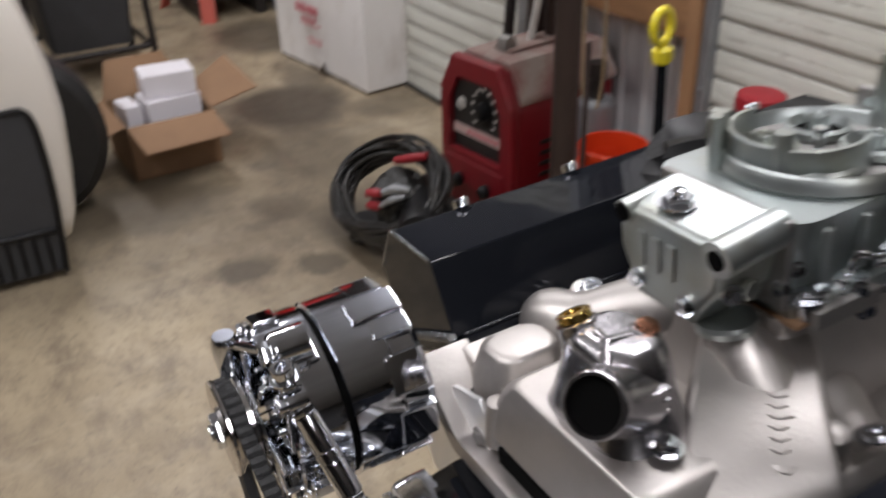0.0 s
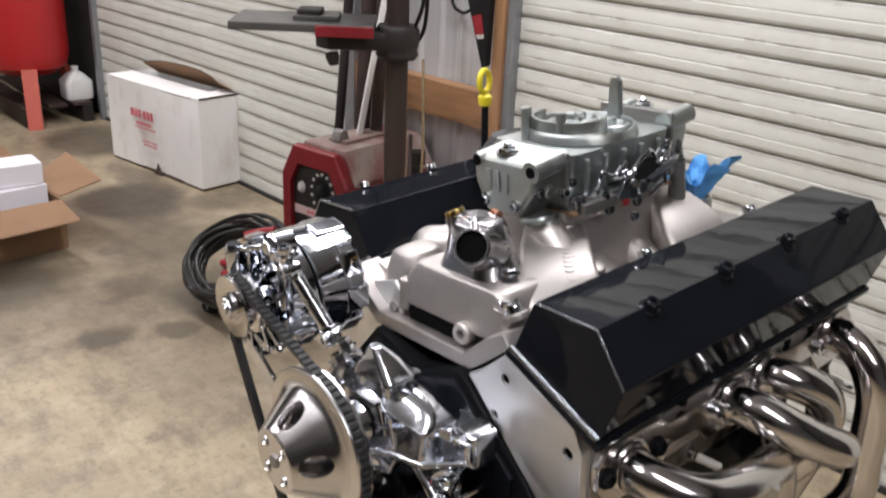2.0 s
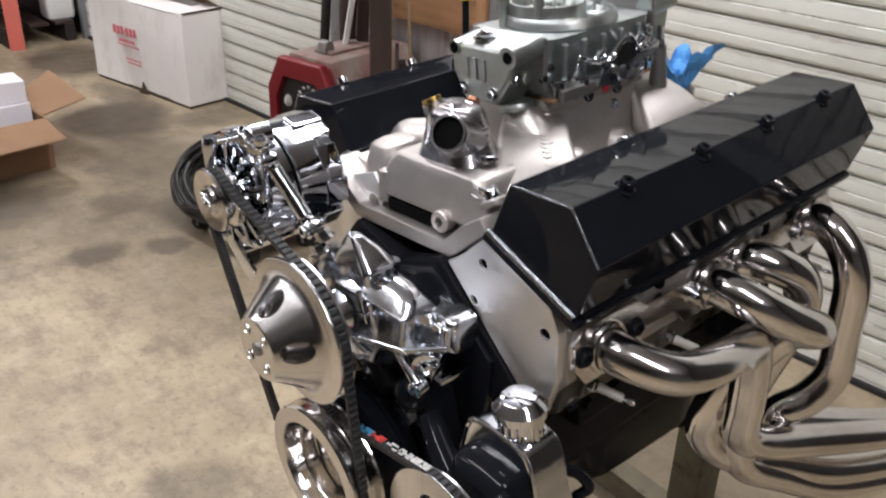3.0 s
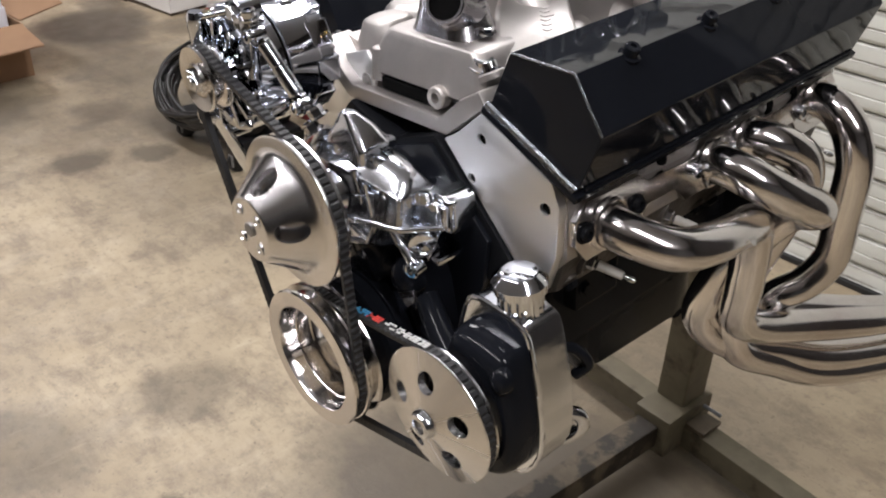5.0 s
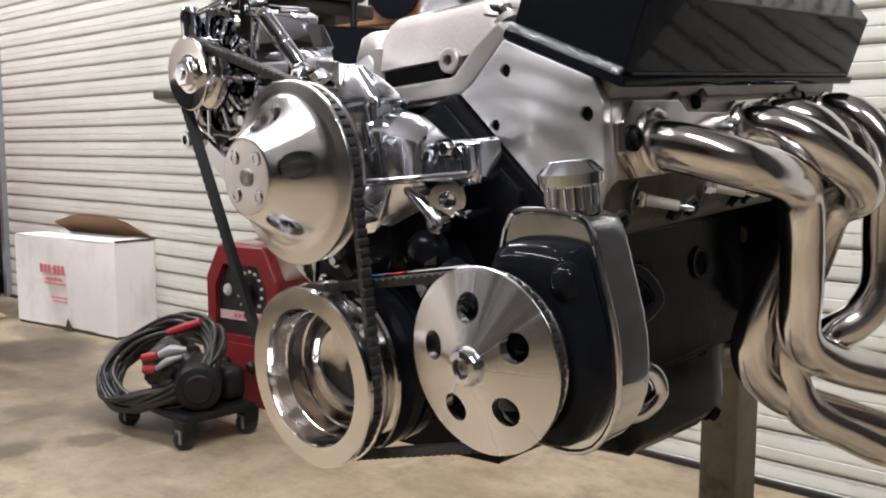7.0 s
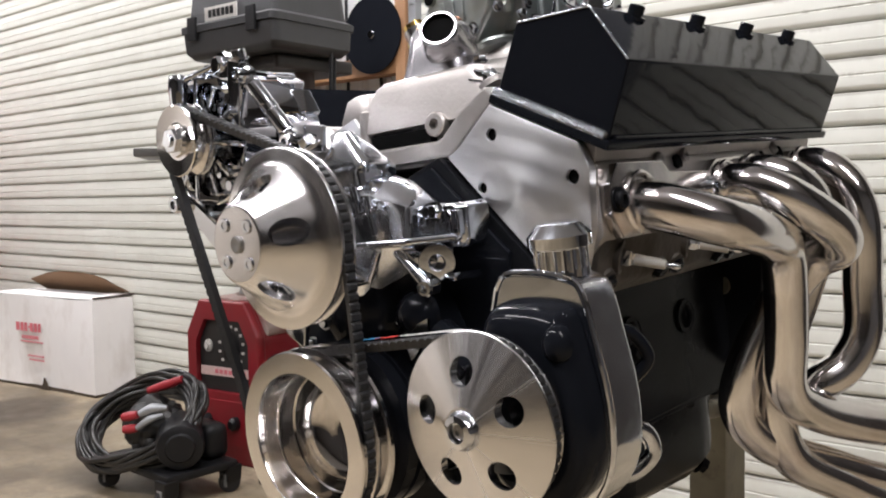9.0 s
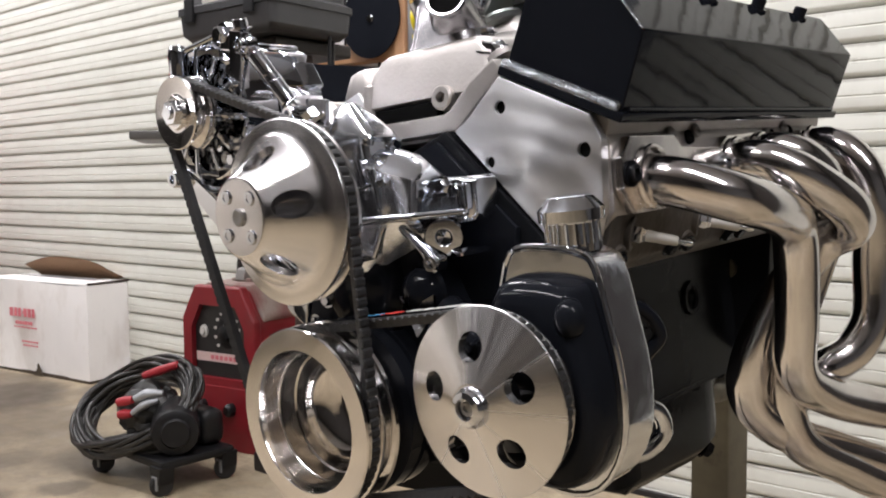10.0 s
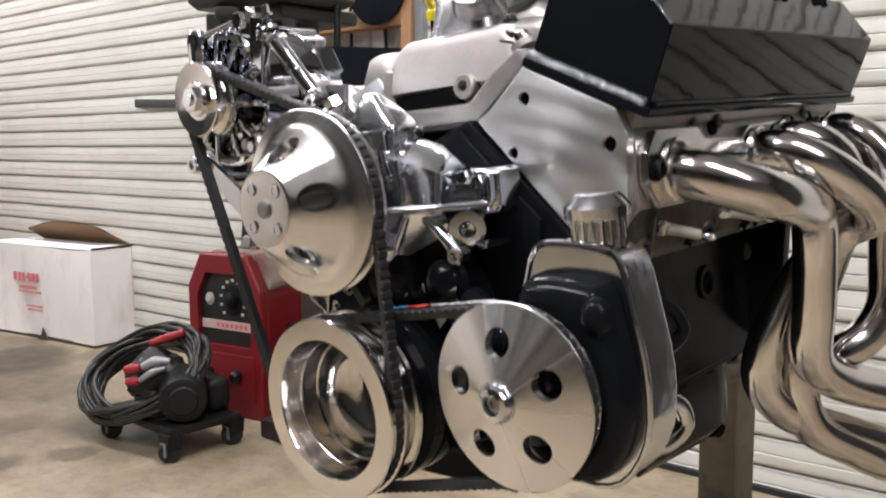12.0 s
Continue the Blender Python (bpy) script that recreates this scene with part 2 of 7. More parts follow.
def concrete():
    m = material("stained_concrete", (0.38, 0.315, 0.225), 0.5)
    nt = m.node_tree
    n, l = nt.nodes, nt.links
    b = n["Principled BSDF"]
    tc = n.new("ShaderNodeTexCoord")

    def noise_tex(scale, detail, rough=0.6, sx=1, sy=1):
        mp = n.new("ShaderNodeMapping")
        mp.inputs["Scale"].default_value = (sx, sy, 1)
        l.new(tc.outputs["Object"], mp.inputs[0])
        t = n.new("ShaderNodeTexNoise")
        t.inputs["Scale"].default_value, t.inputs["Detail"].default_value, t.inputs["Roughness"].default_value = scale, detail, rough
        l.new(mp.outputs[0], t.inputs["Vector"])
        return t.outputs[0]

    def ranged(v, lo, hi, a=0.0, z=1.0):
        r = n.new("ShaderNodeMapRange")
        for i, x in zip(range(1, 5), (lo, hi, a, z)):
            r.inputs[i].default_value = x
        l.new(v, r.inputs[0])
        return r.outputs[0]

    def blend(fac, first, colour):
        x = n.new("ShaderNodeMix")
        x.data_type = "RGBA"
        l.new(fac, x.inputs[0])
        if isinstance(first, tuple):
            x.inputs[6].default_value = (*first, 1)
        else:
            l.new(first, x.inputs[6])
        x.inputs[7].default_value = (*colour, 1)
        return x.outputs[2]

    c = blend(ranged(noise_tex(1.3, 6, 0.65), 0.3, 0.7), (0.235, 0.183, 0.118), (0.43, 0.355, 0.24))
    c = blend(ranged(noise_tex(6.5, 9, 0.75, 1, 1.5), 0.47, 0.64, 0, 0.85), c, (0.18, 0.142, 0.10))
    c = blend(ranged(noise_tex(2.6, 8, 0.68, 1.2, 0.8), 0.58, 0.68, 0, 0.7), c, (0.115, 0.095, 0.075))
    c = blend(ranged(noise_tex(34, 4, 0.7), 0.53, 0.68, 0, 0.65), c, (0.19, 0.155, 0.11))
    c = blend(ranged(noise_tex(3.1, 7, 0.7), 0.52, 0.70, 0, 0.55), c, (0.48, 0.405, 0.295))
    # fine scratches and drag marks, and small dark specks
    c = blend(ranged(noise_tex(7, 10, 0.8, 0.35, 3.2), 0.55, 0.66, 0, 0.45), c, (0.20, 0.158, 0.108))
    c = blend(ranged(noise_tex(5, 10, 0.8, 2.6, 0.4), 0.56, 0.68, 0, 0.5), c, (0.50, 0.425, 0.30))
    c = blend(ranged(noise_tex(75, 3, 0.6), 0.62, 0.70, 0, 0.55), c, (0.13, 0.10, 0.07))
    # oil stains with ragged outlines, and broad patches painting shade: x, y, length along x, along y, strength
    warp = n.new("ShaderNodeMix")
    warp.data_type = "VECTOR"
    ntex = n.new("ShaderNodeTexNoise")
    ntex.inputs["Scale"].default_value, ntex.inputs["Detail"].default_value, ntex.inputs["Roughness"].default_value = 5.0, 9, 0.72
    l.new(tc.outputs["Object"], ntex.inputs["Vector"])
    warp.inputs[0].default_value = 0.16
    l.new(tc.outputs["Object"], warp.inputs[4])
    l.new(ntex.outputs["Color"], warp.inputs[5])
    # the broad weak patches carry engine shade and the dimmer light at left
    for x, y, a, d, s in ((-3.20, 1.06, 0.27, 0.24, 1.0), (-3.45, 1.24, 0.36, 0.10, 0.7), (-2.98, 1.42, 0.14, 0.16, 0.55), (-4.3, 1.28, 0.35, 0.25, 0.8), (-1.96, 0.49, 0.075, 0.10, 0.85), (-1.88, 0.70, 0.06, 0.07, 0.8), (-2.3, 0.70, 0.11, 0.09, 0.5), (-1.75, 0.80, 0.75, 0.42, 0.34), (-2.7, 0.80, 0.70, 0.50, 0.34), (-2.5, 0.08, 0.62, 0.42, 0.34), (-0.12, 0.95, 0.42, 0.34, 0.5), (0.12, 1.22, 0.36, 0.28, 0.12), (0.05, 0.74, 0.20, 0.15, 0.45),
                          (-2.55, 0.30, 0.22, 0.30, 0.7), (-0.75, 0.22, 0.10, 0.12, 0.5), (-0.15, 0.50, 0.34, 0.30, 0.85), (0.22, 0.42, 0.46, 0.50, 0.42), (-0.05, -0.02, 0.22, 0.10, 0.35), (-0.8, -0.12, 0.16, 0.14, 0.55), (-0.45, 0.05, 0.05, 0.04, 0.7), (-2.05, 0.95, 0.2, 0.2, 0.6), (-2.7, 0.95, 0.3, 0.2, 0.5)):
        mp = n.new("ShaderNodeMapping")
        mp.inputs["Location"].default_value = (-(x * 0.84 + 0.08) / a, -(y * 0.84 + 0.08) / d, 0)
        mp.inputs["Scale"].default_value = (1 / a, 1 / d, 0)
        l.new(warp.outputs[1], mp.inputs[0])
        ln = n.new("ShaderNodeVectorMath")
        ln.operation = "LENGTH"
        l.new(mp.outputs[0], ln.inputs[0])
        c = blend(ranged(ln.outputs["Value"], 0.62, 1.02, s, 0.0), c, (0.080, 0.064, 0.044))
    l.new(c, b.inputs["Base Color"])
    l.new(ranged(noise_tex(6, 5), 0.3, 0.7, 0.36, 0.62), b.inputs["Roughness"])
    bp = n.new("ShaderNodeBump")
    bp.inputs["Strength"].default_value, bp.inputs["Distance"].default_value = 0.15, 0.004
    l.new(noise_tex(120, 4), bp.inputs["Height"])
    l.new(bp.outputs[0], b.inputs["Normal"])
    return m


CONCRETE = concrete()


def door_paint(name, wear):
    """Aged white paint, with dirt in broken dashes along the joints and faint runs, different on each slat."""
    m = material(name, (0.64, 0.63, 0.60), 0.42)
    nt = m.node_tree
    n, l = nt.nodes, nt.links
    b = n["Principled BSDF"]
    tc, info = n.new("ShaderNodeTexCoord"), n.new("ShaderNodeObjectInfo")
    shift = n.new("ShaderNodeVectorMath")
    shift.operation = "MULTIPLY_ADD"
    l.new(info.outputs["Random"], shift.inputs[0])
    shift.inputs[1].default_value = (37.0, 11.0, 23.0)
    l.new(tc.outputs["Object"], shift.inputs[2])
    sep = n.new("ShaderNodeSeparateXYZ")
    l.new(tc.outputs["Object"], sep.inputs[0])

    def layer(scale, stretch, lo, hi, amount, detail=5):
        mp = n.new("ShaderNodeMapping")
        mp.inputs["Scale"].default_value = stretch
        l.new(shift.outputs[0], mp.inputs[0])
        t = n.new("ShaderNodeTexNoise")
        t.inputs["Scale"].default_value, t.inputs["Detail"].default_value, t.inputs["Roughness"].default_value = scale, detail, 0.65
        l.new(mp.outputs[0], t.inputs["Vector"])
        r = n.new("ShaderNodeMapRange")
        for i, x in zip(range(1, 5), (lo, hi, 0.0, amount)):
            r.inputs[i].default_value = x
        l.new(t.outputs[0], r.inputs[0])
        return r.outputs[0]

    def near(z, width):
        d = n.new("ShaderNodeMath")
        d.operation = "SUBTRACT"
        l.new(sep.outputs["Z"], d.inputs[0])
        d.inputs[1].default_value = z
        a = n.new("ShaderNodeMath")
        a.operation = "ABSOLUTE"
        l.new(d.outputs[0], a.inputs[0])
        r = n.new("ShaderNodeMapRange")
        for i, x in zip(range(1, 5), (0.0, width, 1.0, 0.0)):
            r.inputs[i].default_value = x
        l.new(a.outputs[0], r.inputs[0])
        return r.outputs[0]

    def times(p, q):
        x = n.new("ShaderNodeMath")
        x.operation = "MULTIPLY"
        l.new(p, x.inputs[0])
        l.new(q, x.inputs[1])
        return x.outputs[0]

    def blend(fac, first, colour):
        x = n.new("ShaderNodeMix")
        x.data_type = "RGBA"
        l.new(fac, x.inputs[0])
        if isinstance(first, tuple):
            x.inputs[6].default_value = (*first, 1)
        else:
            l.new(first, x.inputs[6])
        x.inputs[7].default_value = (*colour, 1)
        return x.outputs[2]

    c = blend(layer(2.2, (0.5, 1, 3), 0.35, 0.7, 1.0), (0.655, 0.66, 0.605), (0.575, 0.575, 0.52))
    c = blend(layer(5, (1.4, 1, 0.5), 0.5, 0.75, 0.4), c, (0.50, 0.48, 0.43))
    c = blend(times(layer(5, (0.5, 1, 0.6), 0.30, 0.55, 0.75), near(0.0715, 0.0075)), c, (0.20, 0.18, 0.15))
    c = blend(times(layer(5, (0.9, 0.2, 0.1), 0.50, 0.57, 0.9 * wear), near(0.0355, 0.0060)), c, (0.19, 0.165, 0.135))
    c = blend(times(layer(11, (0.9, 0.2, 0.1), 0.58, 0.64, 0.5 * wear), near(0.0400, 0.0045)), c, (0.26, 0.23, 0.19))
    c = blend(times(layer(9, (1.1, 0.2, 0.1), 0.54, 0.62, 0.6 * wear), near(0.0660, 0.006)), c, (0.26, 0.23, 0.19))
    c = blend(times(layer(5, (0.5, 1, 0.6), 0.40, 0.64, 0.45), near(0.002, 0.007)), c, (0.33, 0.30, 0.26))
    l.new(c, b.inputs["Base Color"])
    return m


DOOR_PAINT = door_paint("chalky_white_door_paint", 0.15)
WORN_DOOR_PAINT = door_paint("worn_white_door_paint", 0.75)


def turned(m):
    """Turned finish: the gloss runs round the axis of the piece."""
    nt = m.node_tree
    t = nt.nodes.new("ShaderNodeTangent")
    t.direction_type, t.axis = "RADIAL", "Y"
    b = nt.nodes["Principled BSDF"]
    b.inputs["Anisotropic"].default_value, b.inputs["Anisotropic Rotation"].default_value = 0.9, 0.25
    nt.links.new(t.outputs[0], b.inputs["Tangent"])
    # uneven streaks that fan out from the axis of the steering pulley
    n, l = nt.nodes, nt.links
    tc, mp, nv, no, r = n.new("ShaderNodeTexCoord"), n.new("ShaderNodeMapping"), n.new("ShaderNodeVectorMath"), n.new("ShaderNodeTexNoise"), n.new("ShaderNodeMapRange")
    mp.inputs["Location"].default_value, mp.inputs["Scale"].default_value = (-0.2045, 0, 0.158), (1, 0, 1)
    nv.operation = "NORMALIZE"
    no.inputs["Scale"].default_value, no.inputs["Detail"].default_value, no.inputs["Roughness"].default_value = 5.0, 5, 0.7
    r.inputs[1].default_value, r.inputs[2].default_value, r.inputs[3].default_value, r.inputs[4].default_value = 0.3, 0.7, 0.13, 0.32
    l.new(tc.outputs["Object"], mp.inputs[0])
    l.new(mp.outputs[0], nv.inputs[0])
    l.new(nv.outputs[0], no.inputs["Vector"])
    l.new(no.outputs[0], r.inputs[0])
    l.new(r.outputs[0], b.inputs["Roughness"])
    return m


turned(BRUSHED)


def spun(m, amount):
    """Gloss drawn out round the axis of a turned piece."""
    nt = m.node_tree
    t = nt.nodes.new("ShaderNodeTangent")
    t.direction_type, t.axis = "RADIAL", "Y"
    b = nt.nodes["Principled BSDF"]
    b.inputs["Anisotropic"].default_value, b.inputs["Anisotropic Rotation"].default_value = amount, 0.25
    nt.links.new(t.outputs[0], b.inputs["Tangent"])


spun(POLISHED, 0.6)
spun(CRANK_ALU, 0.55)


def milled(m):
    """Wide arcs left by a face mill, seen in the gloss."""
    nt = m.node_tree
    n, l = nt.nodes, nt.links
    tc, mp, w = n.new("ShaderNodeTexCoord"), n.new("ShaderNodeMapping"), n.new("ShaderNodeTexWave")
    mp.inputs["Location"].default_value = (-0.10, 0, 0.14)
    l.new(tc.outputs["Object"], mp.inputs[0])
    w.wave_type, w.rings_direction = "RINGS", "Y"
    w.inputs["Scale"].default_value, w.inputs["Distortion"].default_value, w.inputs["Detail"].default_value = 14.0, 9.0, 6.0
    w.inputs["Detail Scale"].default_value = 0.6
    l.new(mp.outputs[0], w.inputs["Vector"])
    r = n.new("ShaderNodeMapRange")
    r.inputs[3].default_value, r.inputs[4].default_value = 0.36, 0.48
    l.new(w.outputs["Fac"], r.inputs[0])
    b = n["Principled BSDF"]
    l.new(r.outputs[0], b.inputs["Roughness"])
    t = n.new("ShaderNodeTangent")
    t.direction_type, t.axis = "RADIAL", "Y"
    b.inputs["Anisotropic"].default_value, b.inputs["Anisotropic Rotation"].default_value = 0.6, 0.25
    l.new(t.outputs[0], b.inputs["Tangent"])


milled(MACHINED)


# ---------- mesh helpers ----------
class Geo:
    """Collects vertices and faces of one mesh."""

    def __init__(self):
        self.v, self.f = [], []

    def add(self, verts, faces, m=None):
        k = len(self.v)
        self.v += [tuple(m @ Vector(p)) if m else tuple(p) for p in verts]
        self.f += [tuple(i + k for i in f) for f in faces]
        return self

    def add_bm(self, bm, m=None):
        bm.verts.index_update()
        self.add([v.co for v in bm.verts], [[v.index for v in f.verts] for f in bm.faces], m)
        bm.free()
        return self

    def mesh(self, name):
        me = bpy.data.meshes.new(name)
        me.from_pydata(self.v, [], self.f)
        me.validate()
        bm = bmesh.new()
        bm.from_mesh(me)
        bmesh.ops.recalc_face_normals(bm, faces=bm.faces[:])
        bm.to_mesh(me)
        bm.free()
        return me


def finish(me, angle=38):
    me.shade_smooth()
    me.set_sharp_from_angle(angle=radians(angle))


def part(name, g, mat, parent=None, label="", angle=38):
    """Links g as one mesh object under a thing or a part."""
    me = g if isinstance(g, bpy.types.Mesh) else g.mesh(name)
    finish(me, angle)
    if not me.materials:
        me.materials.append(mat)
    ob = new(name, me)
    ob.parent = parent
    if name != "slat" and len(me.polygons) < 6000:
        # large faces keep their own direction, bevels take up the turn
        ob.modifiers.new("shading", "WEIGHTED_NORMAL").keep_sharp = True
    return tagged(ob, label)


def share(name, ob, m, parent):
    """Another object on the mesh of ob."""
    o = new(name, ob.data)
    o.parent = parent
    o.matrix_local = m
    if "label" in ob:
        o["label"] = ob["label"]
    return o


def thing(name, label, category, m=None, group="", kind=""):
    e = new(name)
    e.empty_display_size = 0.1
    if m:
        e.matrix_world = m
    return tagged(e, label, category, group, kind)


def box(x0, x1, y0, y1, z0, z1, bevel=0.0, seg=2, m=None, g=None):
    bm = bmesh.new()
    bmesh.ops.create_cube(bm, size=1, matrix=Matrix.Translation(((x0 + x1) / 2, (y0 + y1) / 2, (z0 + z1) / 2)) @ Matrix.Diagonal((x1 - x0, y1 - y0, z1 - z0, 1)))
    if bevel:
        bmesh.ops.bevel(bm, geom=bm.edges[:], offset=bevel, segments=seg, profile=0.6, affect="EDGES")
    return (g or Geo()).add_bm(bm, m)


def prism(poly, a, b, axis="y", bevel=0.0, seg=2, m=None, g=None):
    """A polygon of the two other axes (in order x, y, z), drawn out along axis from a to b."""
    def at(p, h):
        return {"y": (p[0], h, p[1]), "x": (h, p[0], p[1]), "z": (p[0], p[1], h)}[axis]
    bm = bmesh.new()
    lo = [bm.verts.new(at(p, a)) for p in poly]
    hi = [bm.verts.new(at(p, b)) for p in poly]
    bm.faces.new(lo)
    bm.faces.new(hi[::-1])
    for i in range(len(poly)):
        j = (i + 1) % len(poly)
        bm.faces.new((lo[i], hi[i], hi[j], lo[j]))
    bmesh.ops.recalc_face_normals(bm, faces=bm.faces[:])
    if bevel:
        bmesh.ops.bevel(bm, geom=bm.edges[:], offset=bevel, segments=seg, profile=0.6, affect="EDGES")
    return (g or Geo()).add_bm(bm, m)


def loft(sections, g=None, caps=True, m=None):
    """Joins rings of equal count."""
    n = len(sections[0])
    v = [p for s in sections for p in s]
    f = []
    for k in range(len(sections) - 1):
        for i in range(n):
            j = (i + 1) % n
            f.append((k * n + i, k * n + j, (k + 1) * n + j, (k + 1) * n + i))
    if caps:
        f += [tuple(range(n))[::-1], tuple((len(sections) - 1) * n + i for i in range(n))]
    return (g or Geo()).add(v, f, m)


def lathe(profile, n=48, m=None, g=None, caps=True):
    """Turns a profile of (radius, height along +y) about the y axis."""
    rings = [[(max(r, 1e-4) * math.cos(2 * math.pi * i / n), h, max(r, 1e-4) * math.sin(2 * math.pi * i / n)) for i in range(n)] for r, h in profile]
    return loft(rings, g, caps, m)


def smooth_path(pts, steps=8):
    p = [Vector(q) for q in pts]
    p = [2 * p[0] - p[1]] + p + [2 * p[-1] - p[-2]]
    out = []
    for i in range(1, len(p) - 2):
        a, b, c, d = p[i - 1 : i + 3]
        for k in range(steps):
            t = k / steps
            out.append(0.5 * (2 * b + (c - a) * t + (2 * a - 5 * b + 4 * c - d) * t * t + (3 * b - a - 3 * c + d) * t ** 3))
    return out + [p[-2]]


def tube(pts, r, n=16, steps=8, g=None, caps=True, m=None):
    """A round tube along a smooth path; r: one radius or one for each point given."""
    path = smooth_path(pts, steps) if steps > 1 else [Vector(q) for q in pts]
    radii = np.interp(np.linspace(0, 1, len(path)), np.linspace(0, 1, len(pts)), r if hasattr(r, "__len__") else [r] * len(pts))
    side, rings = None, []
    for i, p in enumerate(path):
        d = (path[min(i + 1, len(path) - 1)] - path[max(i - 1, 0)]).normalized()
        if side is None:
            side = d.orthogonal().normalized()
        side = (side - d * side.dot(d)).normalized()
        up = d.cross(side)
        rings.append([tuple(p + float(radii[i]) * (math.cos(2 * math.pi * k / n) * side + math.sin(2 * math.pi * k / n) * up)) for k in range(n)])
    return loft(rings, g, caps, m)


def aim(origin, direction):
    """A pose at origin whose y axis points along direction."""
    return Matrix.Translation(origin) @ Vector(direction).to_track_quat("Y", "Z").to_matrix().to_4x4()


def hex_bolt(r=0.008, h=0.007, washer=True, g=None, m=None, socket=False):
    """A bolt head that stands along +y from the origin."""
    g = g or Geo()
    if washer:
        lathe([(0, 0), (r * 1.35, 0), (r * 1.35, 0.0016), (0, 0.0016)], 20, m, g)
    if socket:
        lathe([(0, 0), (r, 0), (r, h * 0.85), (r * 0.88, h), (r * 0.55, h), (r * 0.5, h * 0.45), (0, h * 0.45)], 20, m, g)
    else:
        lathe([(0, 0), (r, 0), (r, h * 0.8), (r * 0.85, h), (0, h)], 6, m, g)
    return g


def carve(g, cutters, name="carved"):
    """The mesh of g less those of the cutters."""
    base = bpy.data.objects.new(name, g.mesh(name))
    scene.collection.objects.link(base)
    cut = Geo()
    for c in cutters:
        cut.add(c.v, c.f)
    tool = bpy.data.objects.new("tool", cut.mesh("tool"))
    scene.collection.objects.link(tool)
    mod = base.modifiers.new("cut", "BOOLEAN")
    mod.operation, mod.object, mod.solver = "DIFFERENCE", tool, "EXACT"
    me = bpy.data.meshes.new_from_object(base.evaluated_get(bpy.context.evaluated_depsgraph_get()))
    bpy.data.objects.remove(base)
    bpy.data.objects.remove(tool)
    me.name = name
    return me


def mirror(g):
    h = Geo()
    h.v, h.f = [(-x, y, z) for x, y, z in g.v], [f[::-1] for f in g.f]
    return h

# ---------- the room ----------
WALL = pose(0, 1.75, 0, 0, 0, 2.58)  # x along the door wall, y outward


def structure(name, g, mat, label, m=None):
    ob = part(name, g, mat, None, label)
    if m:
        ob.matrix_world = m
    return tagged(ob, label, "structure", kind="structure")


structure("floor", box(-9, 6, -4.7, 6, -0.2, 0), CONCRETE, "tan concrete floor with oil stains, wear and painted shade")
# Ceiling and side walls are unseen; their tones are set for chrome reflections.
structure("ceiling", box(-9, 6, -4.7, 2.6, CEIL, CEIL + 0.1), CEILING, "unseen pale shop ceiling")
structure("wall_west", box(-9.2, -9, -4.7, 2.6, 0, CEIL), SHOP_WALL, "grey shop side wall")
structure("wall_east", box(6, 6.2, -4.7, 2.6, 0, CEIL), SHOP_WALL, "grey shop side wall")
# unseen; kept near black so the pulleys reflect a dark room
structure("wall_south", box(-9, 6, -4.7, -4.5, 0, CEIL), SHADE_WALL, "unseen back wall, near black to darken reflections")
# Door tops are unseen; ended low so the valve covers reflect grey wall.
DOOR_H = 2.03
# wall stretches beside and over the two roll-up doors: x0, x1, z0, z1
structure("wall_north_1", box(-9.2, -4.78, 0.03, 0.15, 0, CEIL), SHADE_WALL, "shop wall beside the door, its shade painted near black", WALL)
structure("wall_north_2", box(-2.22, -1.46, 0.06, 0.18, 0, CEIL), SHOP_WALL, "wall behind the metal liner between the doors", WALL)
# unseen; near black to darken reflections on the engine's right side
structure("wall_north_3", box(1.06, 6.3, 0.03, 0.15, 0, CEIL), SHADE_WALL, "unseen wall beside the door, near black to darken reflections", WALL)
structure("wall_north_4", box(-4.78, -2.22, 0.03, 0.15, DOOR_H, CEIL), SHOP_WALL, "unseen grey wall added over the roll-up door", WALL)
structure("wall_north_5", box(-1.46, 1.06, 0.03, 0.15, DOOR_H, CEIL), SHOP_WALL, "unseen grey wall added over the roll-up door", WALL)

PITCH = 0.0745


def slat_geo(length):
    # one curved, interlocking slat: a deep joint below and a faint crease at mid height
    prof = [(0.024, 0.0), (0.012, 0.0012), (0.0045, 0.0040), (0.0012, 0.0075), (-0.0008, 0.0110), (-0.0013, 0.0140), (-0.0013, 0.0330), (0.0006, 0.0348), (0.0006, 0.0364), (-0.0013, 0.0382),
            (-0.0013, 0.0690), (-0.0008, 0.0710), (0.0020, 0.0728), (0.024, PITCH)]
    g = Geo()
    n = 24
    v, f = [], []
    for i in range(n + 1):
        x = length * i / n
        v += [(x, y, z) for y, z in prof]
    k = len(prof)
    for i in range(n):
        for j in range(k - 1):
            f.append((i * k + j, (i + 1) * k + j, (i + 1) * k + j + 1, i * k + j + 1))
    return g.add(v, f)


def roll_door(name, x0, x1, pitch, low, paint, label):
    d = thing(name, label, "door", WALL, kind="structure")
    base = box(x0, x1, -0.006, 0.03, 0.0, 0.016, 0.003)
    part("bottom_bar", base, RUBBER, d, "black rubber bottom seal")
    first = part("slat", slat_geo(x1 - x0), paint, d)
    tall = Matrix.Diagonal((1, 1, pitch / PITCH, 1))
    first.matrix_local = pose(x0, 0.01, low - pitch) @ tall
    rows = int((DOOR_H - low) / pitch) + 1
    for i in range(0, rows):
        share("slat", first, pose(x0, 0.01 + random.uniform(-0.0006, 0.0006), low + i * pitch) @ tall, d)
    # near-black sheet added to close the joints from behind
    part("back_sheet", box(x0, x1, 0.035, 0.045, 0, DOOR_H), SHADE_BLACK, d, "near-black sheet behind the slats")
    return d


